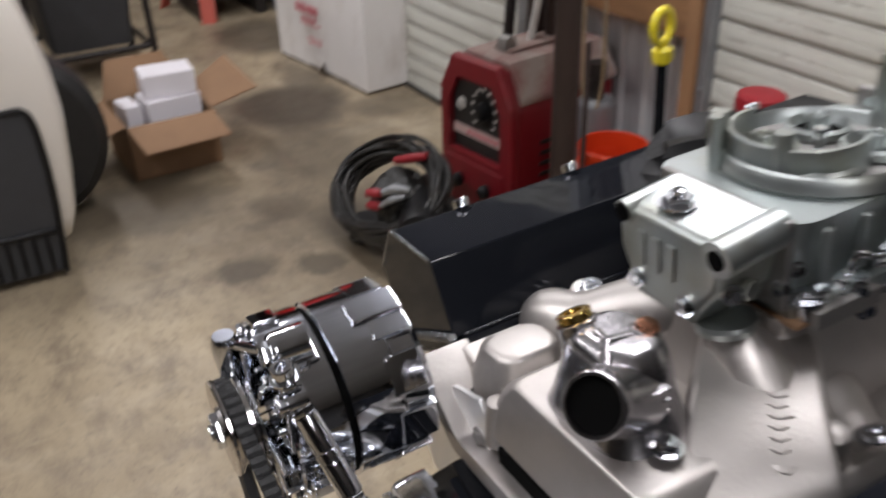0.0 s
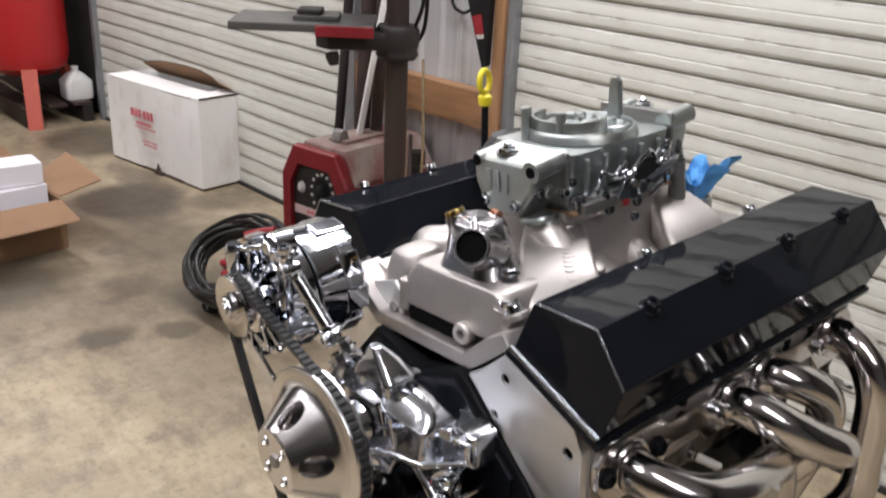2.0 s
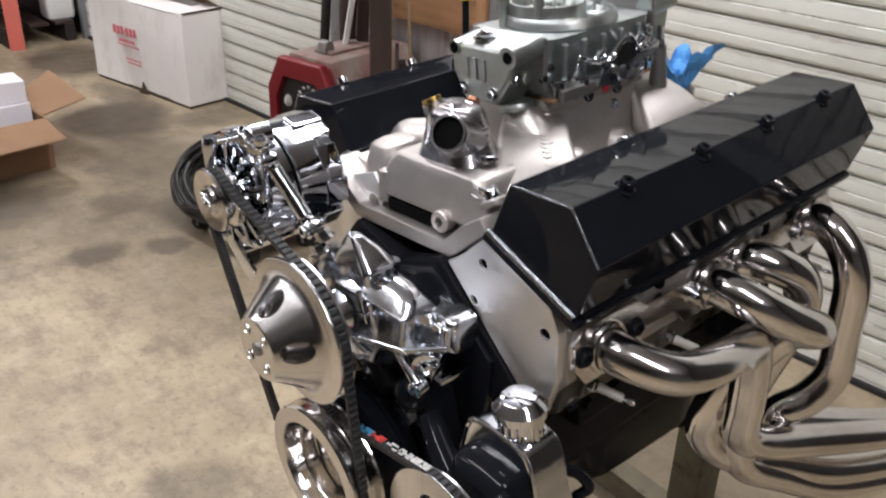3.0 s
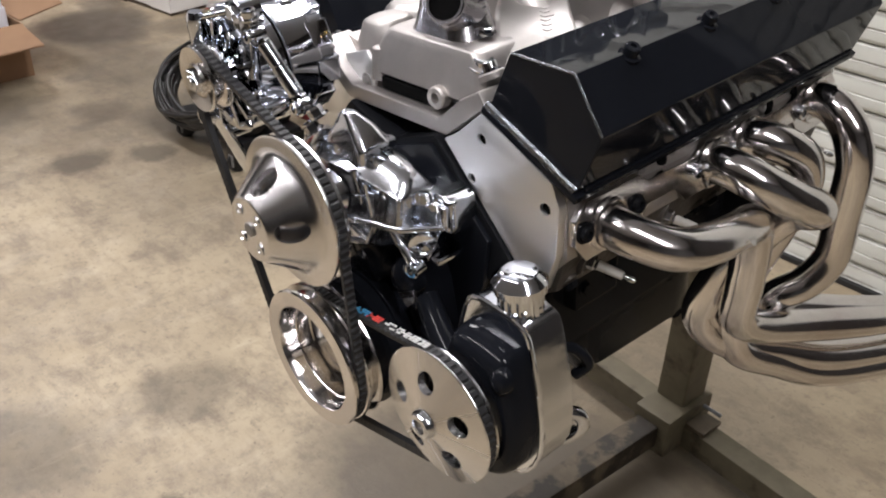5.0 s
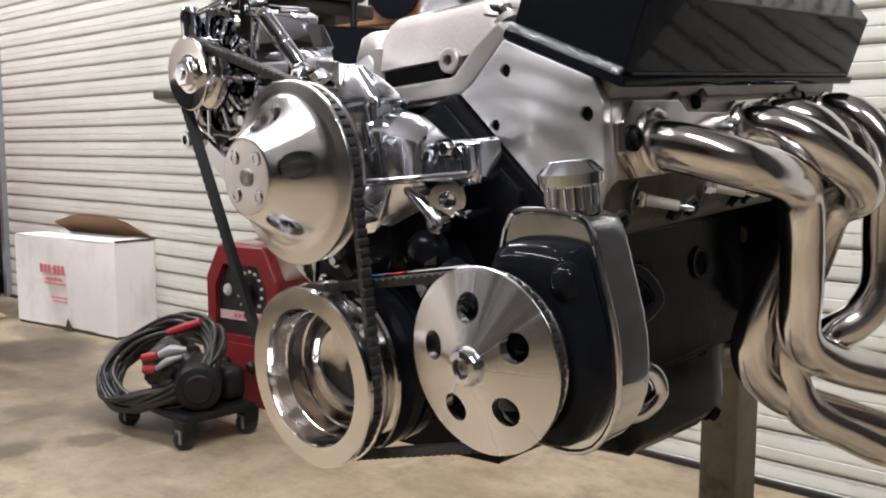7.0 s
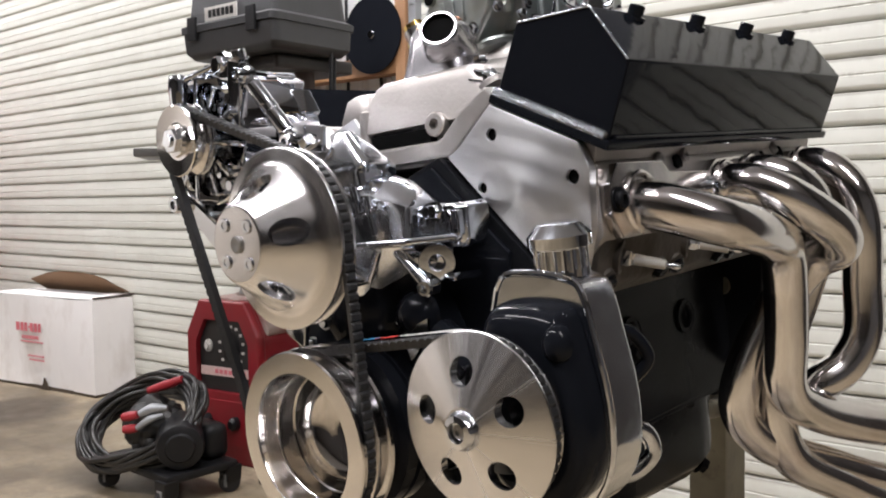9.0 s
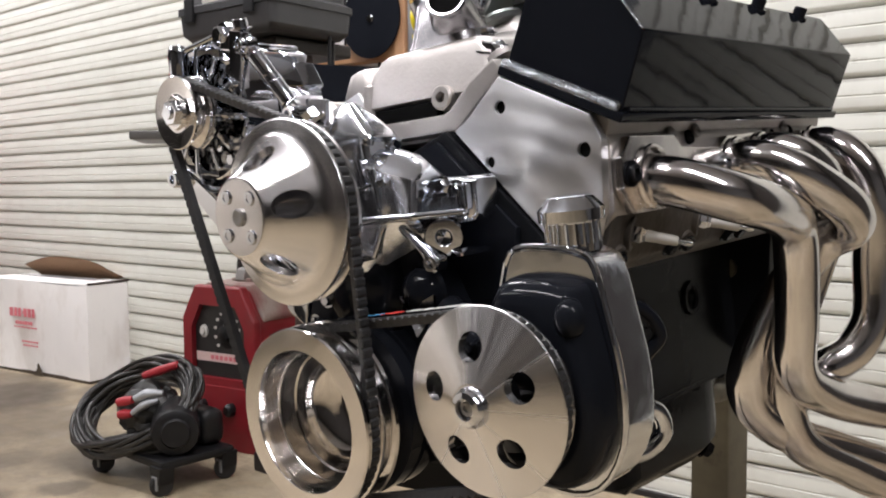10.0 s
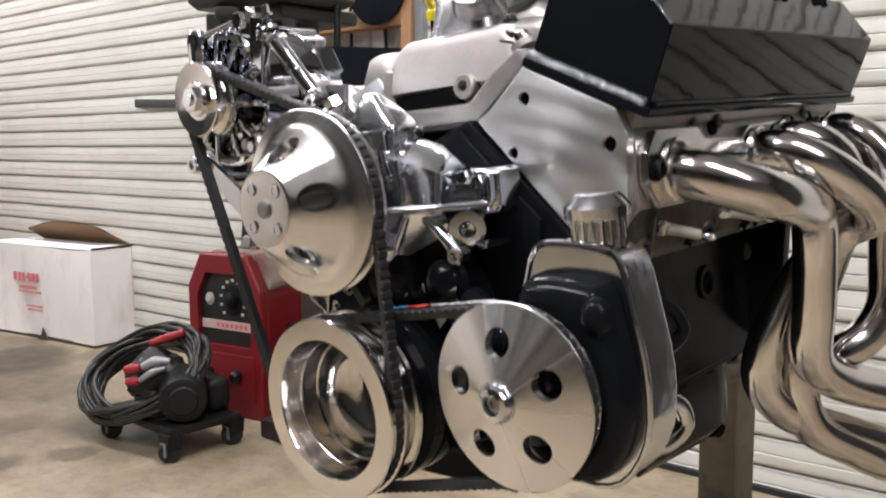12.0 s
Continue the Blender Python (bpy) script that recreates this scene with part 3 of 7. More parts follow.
roll_door("door_1", -4.72, -2.27, 0.0745, 0.07, DOOR_PAINT, "weathered white steel roll-up door, closed")
roll_door("door_2", -1.39, 1.06, 0.0800, 0.063, WORN_DOOR_PAINT, "weathered white steel roll-up door with streaked paint, closed")


def guide(name, x0, x1):
    g = box(x0, x1, -0.022, 0.03, 0, DOOR_H + 0.1, 0.003)
    for i in range(6):
        lathe([(0, 0), (0.007, 0), (0.006, 0.004), (0, 0.005)], 10, Matrix.Translation(((x0 + x1) / 2, -0.022, 0.18 + i * 0.33)) @ pose(0, 0, 0, 180), g)
    structure(name, g, GALV, "galvanised steel door guide rail with bolt heads", WALL)


guide("door_guide_1", -4.755, -4.715)
guide("door_guide_2", -2.275, -2.215)
guide("door_guide_3", -1.416, -1.384)
guide("door_guide_4", 1.062, 1.125)


def liner():
    # ribbed sheet metal between the doors
    g = Geo()
    v, f = [], []
    xs = []
    x = -2.22
    while x < -1.46:
        xs += [(x, 0.05), (x + 0.075, 0.05), (x + 0.085, 0.035), (x + 0.10, 0.035), (x + 0.11, 0.05)]
        x += 0.11
    for px, py in xs:
        v += [(px, py, 0), (px, py, CEIL - 0.02)]
    for i in range(len(xs) - 1):
        f.append((2 * i, 2 * i + 2, 2 * i + 3, 2 * i + 1))
    structure("wall_liner", g.add(v, f), LINER, "ribbed bare metal wall sheet between the doors", WALL)


liner()


def lumber(name, x0, x1, y0, y1, z0, z1, mat, label):
    ob = part(name, box(x0, x1, y0, y1, z0, z1, 0.004), mat)
    ob.matrix_world = WALL
    tagged(ob, label, "lumber", "wall framing")


lumber("stud", -1.464, -1.419, -0.035, 0.03, 0, CEIL - 0.01, WOOD_UP, "rough pine stud beside the door guide")
lumber("girt", -2.2, -1.464, -0.03, 0.03, 0.635, 0.76, WOOD, "weathered pine cross board on the wall")
lumber("girt", -2.2, -1.464, -0.03, 0.03, 1.28, 1.345, WOOD, "pine cross board on the wall")


def fixture(x, y):
    t = thing("fluorescent_fixture", "unseen white fluorescent shop light, lit, on the ceiling", "ceiling light", pose(x, y, CEIL - 0.3), "ceiling lights")
    part("housing", box(-1.2, 1.2, -0.11, 0.11, 0.02, 0.09, 0.01), LIGHT_BODY, t)
    for s in (-1, 1):
        part("hanger", tube([(s * 0.9, 0, 0.08), (s * 0.9, 0, 0.3)], 0.004, 6, 1), GALV, t)
        part("tube", tube([(-1.17, s * 0.05, 0.0), (1.17, s * 0.05, 0.0)], 0.016, 10, 1), TUBE_GLOW, t, "glowing fluorescent tube")


for fx, fy, _ in FIXTURES:
    fixture(fx, fy)

# ---------- the engine, in its own frame: y to the rear, origin at the water pump's nose ----------
ENGINE = pose(0, 0, 0.836, 3.33, -4.0, 0)
engine = thing("engine", "V8 engine with chrome accessories and gloss black valve covers", "engine", ENGINE)
CRANK_Z = -0.19


BANK = 0.042  # how far the far bank is set back


def build_block():
    right = [(0.0, 0.035), (0.075, 0.062), (0.165, -0.030), (0.206, -0.076), (0.146, -0.086), (0.134, -0.100), (0.130, -0.140), (0.130, -0.262)]
    poly = right + [(-x, z) for x, z in right[::-1] if x > 0]
    block = part("block", prism(poly, 0.190, 0.675, "y", 0.004), BLACK_SATIN, engine, "black painted engine block")
    part("front_plate", prism([(0.0, 0.03), (0.070, 0.052), (0.155, -0.034), (0.145, -0.09), (0.11, -0.2), (-0.11, -0.2), (-0.145, -0.09), (-0.155, -0.034), (-0.07, 0.052)], 0.184, 0.192, "y", 0.002), BLACK_GLOSS, block)
    # side details: freeze plugs, mount boss, oil filter pad
    for y in (0.29, 0.42, 0.55):
        part("core_plug", lathe([(0, 0), (0.021, 0), (0.021, 0.004), (0.019, 0.004), (0.019, 0.003), (0.015, 0.003), (0.013, 0.0), (0, 0)], 24, aim((0.130, y, -0.155), (1, 0, 0))), BLACK_SATIN, block)
    part("mount_boss", box(0.115, 0.150, 0.33, 0.41, -0.2, -0.14, 0.006), BLACK_SATIN, block)
    for y in (0.345, 0.395):
        part("bolt", hex_bolt(0.008, 0.006, True, None, aim((0.15, y, -0.17), (1, 0, 0))), BLACK_SATIN, block)
    part("bellhousing_flange", prism([(-0.19, -0.06), (-0.12, 0.05), (0.12, 0.05), (0.19, -0.06), (0.17, -0.22), (0.1, -0.27), (-0.1, -0.27), (-0.17, -0.22)], 0.668, 0.69, "y", 0.003), BLACK_SATIN, block)
    for x, z in ((0.17, -0.20), (0.175, -0.07), (0.11, 0.03), (-0.17, -0.2), (-0.175, -0.07)):
        part("dowel_hole", lathe([(0, 0), (0.011, 0), (0.011, 0.003), (0.006, 0.003), (0.006, 0.0005), (0, 0.0005)], 16, aim((x, 0.669, z), (0, -1, 0))), CAST_GREY, block)
    # oil pan
    pan = Geo()
    def ring(y, w, z0, z1, r=0.02):
        return [(-w, y, z1), (-w, y, z0 + r), (-w + r, y, z0), (w - r, y, z0), (w, y, z0 + r), (w, y, z1)]
    loft([ring(0.19, 0.116, -0.302, -0.262), ring(0.375, 0.116, -0.308, -0.262), ring(0.40, 0.118, -0.355, -0.262, 0.024), ring(0.42, 0.119, -0.366, -0.262, 0.024), ring(0.585, 0.119, -0.374, -0.262, 0.024), ring(0.612, 0.117, -0.368, -0.262, 0.024), ring(0.628, 0.112, -0.35, -0.262), ring(0.636, 0.104, -0.32, -0.262), ring(0.66, 0.1, -0.30, -0.262)], pan)
    oil = part("oil_pan", pan, BLACK_SATIN, engine, "black painted oil pan", 50)
    part("rail", box(-0.127, 0.127, 0.175, 0.67, -0.268, -0.26, 0.002), BLACK_SATIN, oil)
    for i in range(7):
        for s in (-1, 1):
            part("bolt", hex_bolt(0.006, 0.005, True, None, aim((s * 0.12, 0.21 + i * 0.07, -0.268), (0, 0, -1))), BLACK_SATIN, oil)
    part("drain_plug", hex_bolt(0.011, 0.012, True, None, aim((0.098, 0.612, -0.362), (0.5, 0.5, -0.5))), BLACK_SATIN, oil)
    # timing cover
    tc = Geo()
    prism([(-0.06, -0.02), (0.06, -0.02), (0.095, -0.1), (0.108, -0.19), (0.09, -0.25), (-0.09, -0.25), (-0.108, -0.19), (-0.095, -0.1)], 0.140, 0.186, "y", 0.006, g=tc)
    lathe([(0, 0.118), (0.055, 0.118), (0.066, 0.124), (0.072, 0.141), (0, 0.141)], 40, Matrix.Translation((0, 0, CRANK_Z)), tc)
    lathe([(0, 0.122), (0.040, 0.122), (0.048, 0.128), (0.053, 0.141), (0, 0.141)], 32, Matrix.Translation((0.0, 0, -0.075)), tc)
    lathe([(0, 0.116), (0.008, 0.117), (0.017, 0.122), (0.022, 0.131), (0.023, 0.141), (0, 0.141)], 28, Matrix.Translation((0.080, 0, -0.084)), tc)
    cover = part("timing_cover", tc, BLACK_GLOSS, engine, "gloss black timing cover")
    for k in range(10):
        a = math.pi * (0.06 + 0.98 * k / 9) if k < 9 else -0.4
        part("bolt", hex_bolt(0.006, 0.006, True, None, aim((0.098 * math.cos(a), 0.1405, -0.165 + 0.09 * math.sin(a)), (0, -1, 0))), CHROME_FLAT, cover)
    part("timing_tab", prism([(0.07, -0.1), (0.105, -0.085), (0.105, -0.1), (0.08, -0.125)], 0.12, 0.123, "y"), CHROME_FLAT, cover)
    return block


build_block()

PLATE = [(0.084, 0.060), (0.100, 0.068), (0.143, 0.1035), (0.2355, 0.0575), (0.2445, 0.034), (0.241, -0.020), (0.222, -0.070), (0.206, -0.072)]


def head_mesh(sign):
    """One cylinder head with its drilled end face."""
    g = prism(PLATE, 0.193, 0.70, "y", 0.003)
    holes = [lathe([(0, 0.15), (r, 0.15), (r, 0.215), (0, 0.215)], 20, Matrix.Translation((x, 0, z))) for x, z, r in ((0.142, 0.075, 0.0062), (0.125, 0.027, 0.0055), (0.227, 0.028, 0.0068))]
    return carve(g, holes, "cylinder_head")


def flip(me, shift):
    for v in me.vertices:
        v.co.x, v.co.y = -v.co.x, v.co.y + shift
    me.flip_normals()
    return me


def build_head(sign, shift):
    me = head_mesh(sign)
    def fl(g):
        if sign > 0:
            return g
        h = mirror(g)
        h.v = [(x, y + shift, z) for x, y, z in h.v]
        return h
    if sign < 0:
        me = flip(me, shift)
    head = part("cylinder_head", me, MACHINED, engine, "machined aluminium cylinder head", 25)
    # near-black discs put the shade into the drilled holes
    for x, z, r in ((0.142, 0.075, 0.0061), (0.125, 0.027, 0.0054), (0.227, 0.028, 0.0067)) if sign > 0 else ():
        part("bolt_hole", lathe([(0, 0.197), (r, 0.197), (r, 0.214), (0, 0.214)], 20, Matrix.Translation((x, 0, z))), SHADE_BLACK, head, "near-black disc for the shade in the hole")
    # exhaust side: rail, port flange wall, lower spark plug shelf with shade in its colour
    part("cover_rail", fl(prism([(0.146, 0.090), (0.150, 0.0995), (0.2475, 0.0515), (0.2445, 0.038)], 0.203, 0.695, "y", 0.002)), CAST, head)
    part("exhaust_face", fl(prism([(0.232, 0.044), (0.2425, 0.0445), (0.246, 0.034), (0.246, -0.026), (0.232, -0.045)], 0.203, 0.69, "y", 0.004)), CAST, head)
    part("plug_shelf", fl(prism([(0.20, -0.045), (0.244, -0.026), (0.230, -0.072), (0.205, -0.086)], 0.205, 0.695, "y", 0.005)), SHADED_ALUMINIUM, head)
    # bosses between the ports under the cover rail, some near black for shaded pockets
    for y in (0.31, 0.345, 0.36, 0.53, 0.545, 0.58, 0.595):
        part("bolt_boss", fl(lathe([(0, 0), (0.007, 0), (0.007, 0.004), (0.004, 0.005), (0, 0.003)], 12, aim((0.245, y, 0.034 + 0.005 * math.sin(y * 90)), (1, 0, 0.3)))), SHADE_BLACK if int(y * 1000) % 2 else CAST_GREY, head)
    # head bosses and plug recesses take the same shade colour
    for y in (0.225, 0.318, 0.352, 0.442, 0.470, 0.560, 0.605, 0.675):
        boss = part("head_boss", fl(lathe([(0, -0.030), (0.0125, -0.030), (0.0120, 0.002), (0.0095, 0.004), (0, 0.004)], 18, aim((0.228, y, -0.066), (0.75, 0, -0.66)))), SHADED_ALUMINIUM, head, "", 50)
        part("bolt", fl(hex_bolt(0.0072, 0.006, True, None, aim((0.2315, y, -0.069), (0.75, 0, -0.66)))), BLACK_SATIN, boss)
    for y in (0.257, 0.385, 0.50, 0.645):
        part("plug_recess", fl(lathe([(0.0165, -0.014), (0.0165, 0.001), (0.0130, 0.002), (0.0115, -0.002), (0.0105, -0.012), (0, -0.012)], 24, aim((0.236, y - 0.012, -0.048), (0.80, 0.30, -0.22)))), SHADED_ALUMINIUM, head, "spark plug recess with shade painted in", 40)
        m = aim((0.234, y - 0.012, -0.048), (0.80, 0.30, -0.22)) @ Matrix.Diagonal((0.8, 0.72, 0.8, 1))
        plug = part("spark_plug", fl(lathe([(0, 0), (0.010, 0), (0.010, 0.014), (0.0078, 0.016), (0.0078, 0.02), (0, 0.02)], 6, m)), CHROME_FLAT, head, "steel spark plug shell")
        part("insulator", fl(lathe([(0, 0.018), (0.0066, 0.018), (0.0064, 0.030), (0.0058, 0.032), (0.0058, 0.034), (0.0064, 0.036), (0.0058, 0.056), (0.0045, 0.058), (0, 0.058)], 20, m)), CERAMIC, plug, "white ceramic insulator")
        part("terminal", fl(lathe([(0, 0.056), (0.003, 0.058), (0.003, 0.064), (0.0042, 0.066), (0.0042, 0.072), (0.002, 0.076), (0, 0.076)], 12, m)), CHROME_FLAT, plug)
    return head


build_head(1, 0)
build_head(-1, BANK)


# ---- valve covers ----
VC = [(0.150, 0.1115), (0.179, 0.170), (0.257, 0.168), (0.289, 0.118), (0.2625, 0.0555)]


def bead(pts, r=0.0028, step=0.0042, g=None):
    """A rippled weld bead along a line."""
    pts = [Vector(p) for p in pts]
    line, radii = [], []
    for a, b in zip(pts, pts[1:]):
        n = max(2, int((b - a).length / step))
        for i in range(3 * n + 1):
            line.append(a.lerp(b, i / (3 * n)))
            radii.append(r * (0.84, 1.0, 0.97)[i % 3])
    keep = [0] + [i for i in range(1, len(line)) if (line[i] - line[i - 1]).length > 1e-6]
    return tube([line[i] for i in keep], [radii[i] for i in keep], 8, 1, g)


def build_valve_cover(sign, shift):
    def fl(g):
        if sign > 0:
            return g
        h = mirror(g)
        h.v = [(x, y + shift, z) for x, y, z in h.v]
        return h
    y0, y1 = 0.198, 0.698
    vc = part("valve_cover", fl(prism(VC, y0, y1, "y", 0.0025)), BLACK_GLOSS, engine, "tall fabricated gloss black valve cover", 20)
    part("flange", fl(prism([(0.1425, 0.1045), (0.146, 0.1125), (0.267, 0.0535), (0.2635, 0.0455)], y0 - 0.006, y1 + 0.003, "y", 0.0022)), BLACK_GLOSS, vc)
    y = y0 - 0.001
    part("weld_bead", fl(bead([(0.149, y - 0.0015, 0.1138), (0.262, y - 0.0015, 0.0585)], 0.0046, 0.0038)), BEAD_GLINT, vc, "rippled weld bead")
    part("weld_bead", fl(bead([(0.181, y + 0.001, 0.170), (0.257, y + 0.001, 0.168), (0.2885, y + 0.001, 0.118)], 0.0013, 0.0040)), BEAD_GLINT, vc, "rippled weld bead")
    part("weld_bead", fl(bead([(0.2640, 0.205, 0.0567), (0.2640, 0.69, 0.0567)], 0.0022, 0.0060)), BLACK_GLOSS, vc, "rippled weld bead")
    part("weld_bead", fl(bead([(0.1485, 0.205, 0.1130), (0.1485, 0.69, 0.1130)], 0.0022, 0.0060)), BLACK_GLOSS, vc, "rippled weld bead")
    for by in (0.271, 0.390, 0.505, 0.622):
        m = aim((0.2555, by, 0.1625), (0.50, 0, 1)) @ Matrix.Diagonal((0.85, 0.8, 0.85, 1))
        b = part("bolt", fl(lathe([(0, 0), (0.0125, 0), (0.0125, 0.004), (0.0085, 0.005), (0.0085, 0.008), (0, 0.008)], 24, m)), BLACK_GLOSS, vc, "black valve cover bolt")
        part("bolt_head", fl(lathe([(0, 0.007), (0.0088, 0.007), (0.0088, 0.0155), (0.0072, 0.017), (0.004, 0.017), (0.004, 0.013), (0, 0.013)], 12, m)), CHROME_FLAT if sign < 0 else BLACK_GLOSS, b)
    return vc


build_valve_cover(1, 0)
build_valve_cover(-1, BANK)


# ---- intake manifold ----
def rounded(w0, w1, y0, y1, z, r, n=5):
    pts = []
    for cx, cy, a0 in ((w1 - r, y1 - r, 0), (w0 + r, y1 - r, 90), (w0 + r, y0 + r, 180), (w1 - r, y0 + r, 270)):
        for k in range(n):
            a = radians(a0 + 90 * k / (n - 1))
            pts.append((cx + r * math.cos(a), cy + r * math.sin(a), z))
    return pts


def build_manifold():
    g = Geo()
    # valley tray with flanges along the heads
    prism([(-0.082, 0.056), (-0.142, 0.1045), (-0.130, 0.118), (-0.09, 0.108), (0.09, 0.108), (0.130, 0.118), (0.142, 0.1045), (0.082, 0.056)], 0.235, 0.70, "y", 0.005, g=g)
    man = part("intake_manifold", g, CAST, engine, "satin cast aluminium intake manifold")
    # front: sealing lip, water crossover, thermostat pad
    front = Geo()
    prism([(-0.087, 0.060), (-0.145, 0.1075), (-0.136, 0.120), (-0.112, 0.105), (-0.078, 0.078), (0.072, 0.078), (0.105, 0.105), (0.134, 0.1215), (0.1445, 0.1075), (0.082, 0.060)], 0.198, 0.245, "y", 0.004, g=front)
    part("front_rail", front, CAST, man)
    cross = Geo()
    loft([rounded(-0.050, 0.120, 0.216, 0.280, 0.094, 0.008), rounded(-0.052, 0.124, 0.211, 0.280, 0.098, 0.010), rounded(-0.052, 0.124, 0.212, 0.282, 0.104, 0.012), rounded(-0.051, 0.121, 0.216, 0.284, 0.124, 0.012), rounded(-0.044, 0.116, 0.219, 0.288, 0.137, 0.012), rounded(-0.036, 0.110, 0.221, 0.294, 0.145, 0.012), rounded(-0.028, 0.102, 0.224, 0.296, 0.149, 0.012)], cross)
    loft([rounded(-0.108, -0.048, 0.226, 0.290, 0.090, 0.014), rounded(-0.104, -0.050, 0.224, 0.288, 0.118, 0.016), rounded(-0.098, -0.054, 0.230, 0.284, 0.140, 0.016), rounded(-0.090, -0.060, 0.238, 0.278, 0.145, 0.012)], cross)
    lathe([(0, 0), (0.010, 0), (0.010, 0.035), (0.007, 0.037), (0, 0.037)], 18, aim((-0.048, 0.218, 0.086), (0, 0.12, 1)), cross)
    part("water_crossover", cross, CAST, man, "", 50)
    # near-black block paints the shade under the crossover
    part("recess", box(-0.036, 0.050, 0.2105, 0.2205, 0.080, 0.0935), SHADE_BLACK, man, "near-black block for the shaded recess")
    for x, z in ((0.062, 0.094),):
        part("port_boss", lathe([(0, 0), (0.0125, 0), (0.0122, 0.012), (0.0105, 0.014), (0.0055, 0.014), (0.0045, 0.005), (0, 0.006)], 24, aim((x, 0.216, z), (0.1, -1, 0.1))), CAST, man)
    # plenum
    pl = Geo()
    loft([rounded(-0.082, 0.082, 0.345, 0.575, 0.095, 0.02), rounded(-0.074, 0.074, 0.352, 0.560, 0.130, 0.02), rounded(-0.062, 0.062, 0.365, 0.54, 0.172, 0.02), rounded(-0.068, 0.068, 0.362, 0.543, 0.178, 0.012), rounded(-0.068, 0.068, 0.362, 0.543, 0.190, 0.012)], pl)
    part("plenum", pl, CAST, man, "", 50)
    # runners to each port
    for s in (-1, 1):
        sh = BANK if s < 0 else 0
        for y_head, y_mid, y_pl, zt in ((0.282, 0.326, 0.40, 0.149 if s > 0 else 0.140), (0.400, 0.405, 0.425, 0.112), (0.490, 0.488, 0.478, 0.112), (0.590, 0.562, 0.510, 0.158 if s > 0 else 0.14)):
            if zt > 0.145:
                hh = 0.019
                if y_head < 0.3:
                    mid, half = [(0.018, 0.392, 0.146), (0.055, 0.358, 0.150), (0.088, 0.324, 0.143), (0.116, 0.300, 0.128), (0.138, 0.290, 0.102)], (0.034, 0.038, 0.042, 0.045, 0.046)
                else:
                    mid, half = [(0.020, 0.560, 0.150), (0.052, 0.558, 0.152), (0.084, 0.550, 0.143), (0.112, 0.540, 0.126), (0.136, 0.535, 0.100)], (0.026, 0.029, 0.038, 0.046, 0.048)
                path = smooth_path(mid, 6)
                widths = np.interp(np.linspace(0, 4, len(path)), range(5), half)
                rings = []
                for i, p in enumerate(path):
                    d = (path[min(i + 1, len(path) - 1)] - path[max(i - 1, 0)]).normalized()
                    side = Vector((d.y, -d.x, 0)).normalized()
                    up = side.cross(d)
                    up = up if up.z > 0 else -up
                    corner = ((-1, -0.75), (-1, 0.62), (-0.95, 0.86), (-0.84, 1), (0, 1.04), (0.80, 1), (0.92, 0.86), (1, 0.55), (1, -0.75), (0.8, -1), (-0.8, -1))
                    rings.append([tuple(p + side * (float(widths[i]) * a) + up * (hh * b)) for a, b in corner])
                run = part("runner", loft(rings), CAST, man, "", 35)
                if s > 0 and y_head < 0.3:
                    # worn raised lettering, as plain bars
                    for k in range(9):
                        p, e = path[8 + k], (path[9 + k] - path[7 + k]).normalized()
                        n = Vector((e.y, -e.x, 0)).normalized()
                        up = n.cross(e) if n.cross(e).z > 0 else e.cross(n)
                        q = p + up * hh * 1.03 - n * 0.012
                        part("raised_bar", tube([q - n * (0.009 if k in (0, 5) else 0.005) - e * 0.001, q + e * 0.0015, q + n * 0.005 - e * 0.001], 0.0011, 8, 3), CAST, run, "worn cast mark")
                continue
            r = tube([(s * 0.015, y_pl, zt - 0.008), (s * 0.055, (y_pl + y_mid) / 2, zt), (s * 0.088, y_mid, zt - 0.016), (s * 0.114, y_head + sh * 0.7, min(0.126, zt - 0.02)), (s * 0.130, y_head + sh, 0.105)], [0.026, 0.026, 0.026, 0.026, 0.026], 20, 6)
            part("runner", r, CAST, man, "", 60)
        for y in (0.231, 0.33, 0.445, 0.56, 0.66) if s > 0 else (0.33, 0.445, 0.56, 0.66):
            b = Geo()
            z = 0.122
            lathe([(0, 0), (0.0155, 0), (0.0155, 0.006), (0.012, 0.008), (0, 0.008)], 20, aim((s * 0.122, y + sh * 0.5, z), (-s * 0.5, 0, 1)), b)
            boss = part("bolt_boss", b, CAST, man)
            part("bolt", hex_bolt(0.009, 0.010, True, None, aim((s * 0.119, y + sh * 0.5, z + 0.007), (-s * 0.5, 0, 1)), True), CHROME_FLAT, boss, "chrome socket bolt")
    part("bolt", hex_bolt(0.011, 0.011, True, None, aim((0.107, 0.231, 0.131), (0.25, 0, 1)), True), CHROME_FLAT, man, "chrome socket bolt")
    # flat near-black disc painted as the shade of an empty hole
    part("bolt_hole", lathe([(0, 0), (0.0062, 0), (0.0062, 0.0012), (0, 0.0012)], 20, aim((-0.0965, 0.229, 0.0945), (0.62, 0, 0.78))), SHADE_BLACK, man, "near-black disc for the shade of an empty bolt hole")
    ridge = Geo()
    loft([[(x, y - w, z - 0.05), (x, y - w, z - 0.016), (x, y - w * 0.45, z - 0.003), (x, y - w * 0.1, z), (x, y + w * 0.3, z - 0.004), (x, y + w, z - 0.022), (x, y + w, z - 0.05)] for x, y, z, w in ((0.036, 0.352, 0.188, 0.020), (0.060, 0.351, 0.188, 0.024), (0.085, 0.348, 0.173, 0.028), (0.110, 0.345, 0.152, 0.030), (0.127, 0.342, 0.134, 0.029), (0.135, 0.340, 0.112, 0.026))], ridge)
    part("runner_ridge", ridge, CAST, man, "", 60)
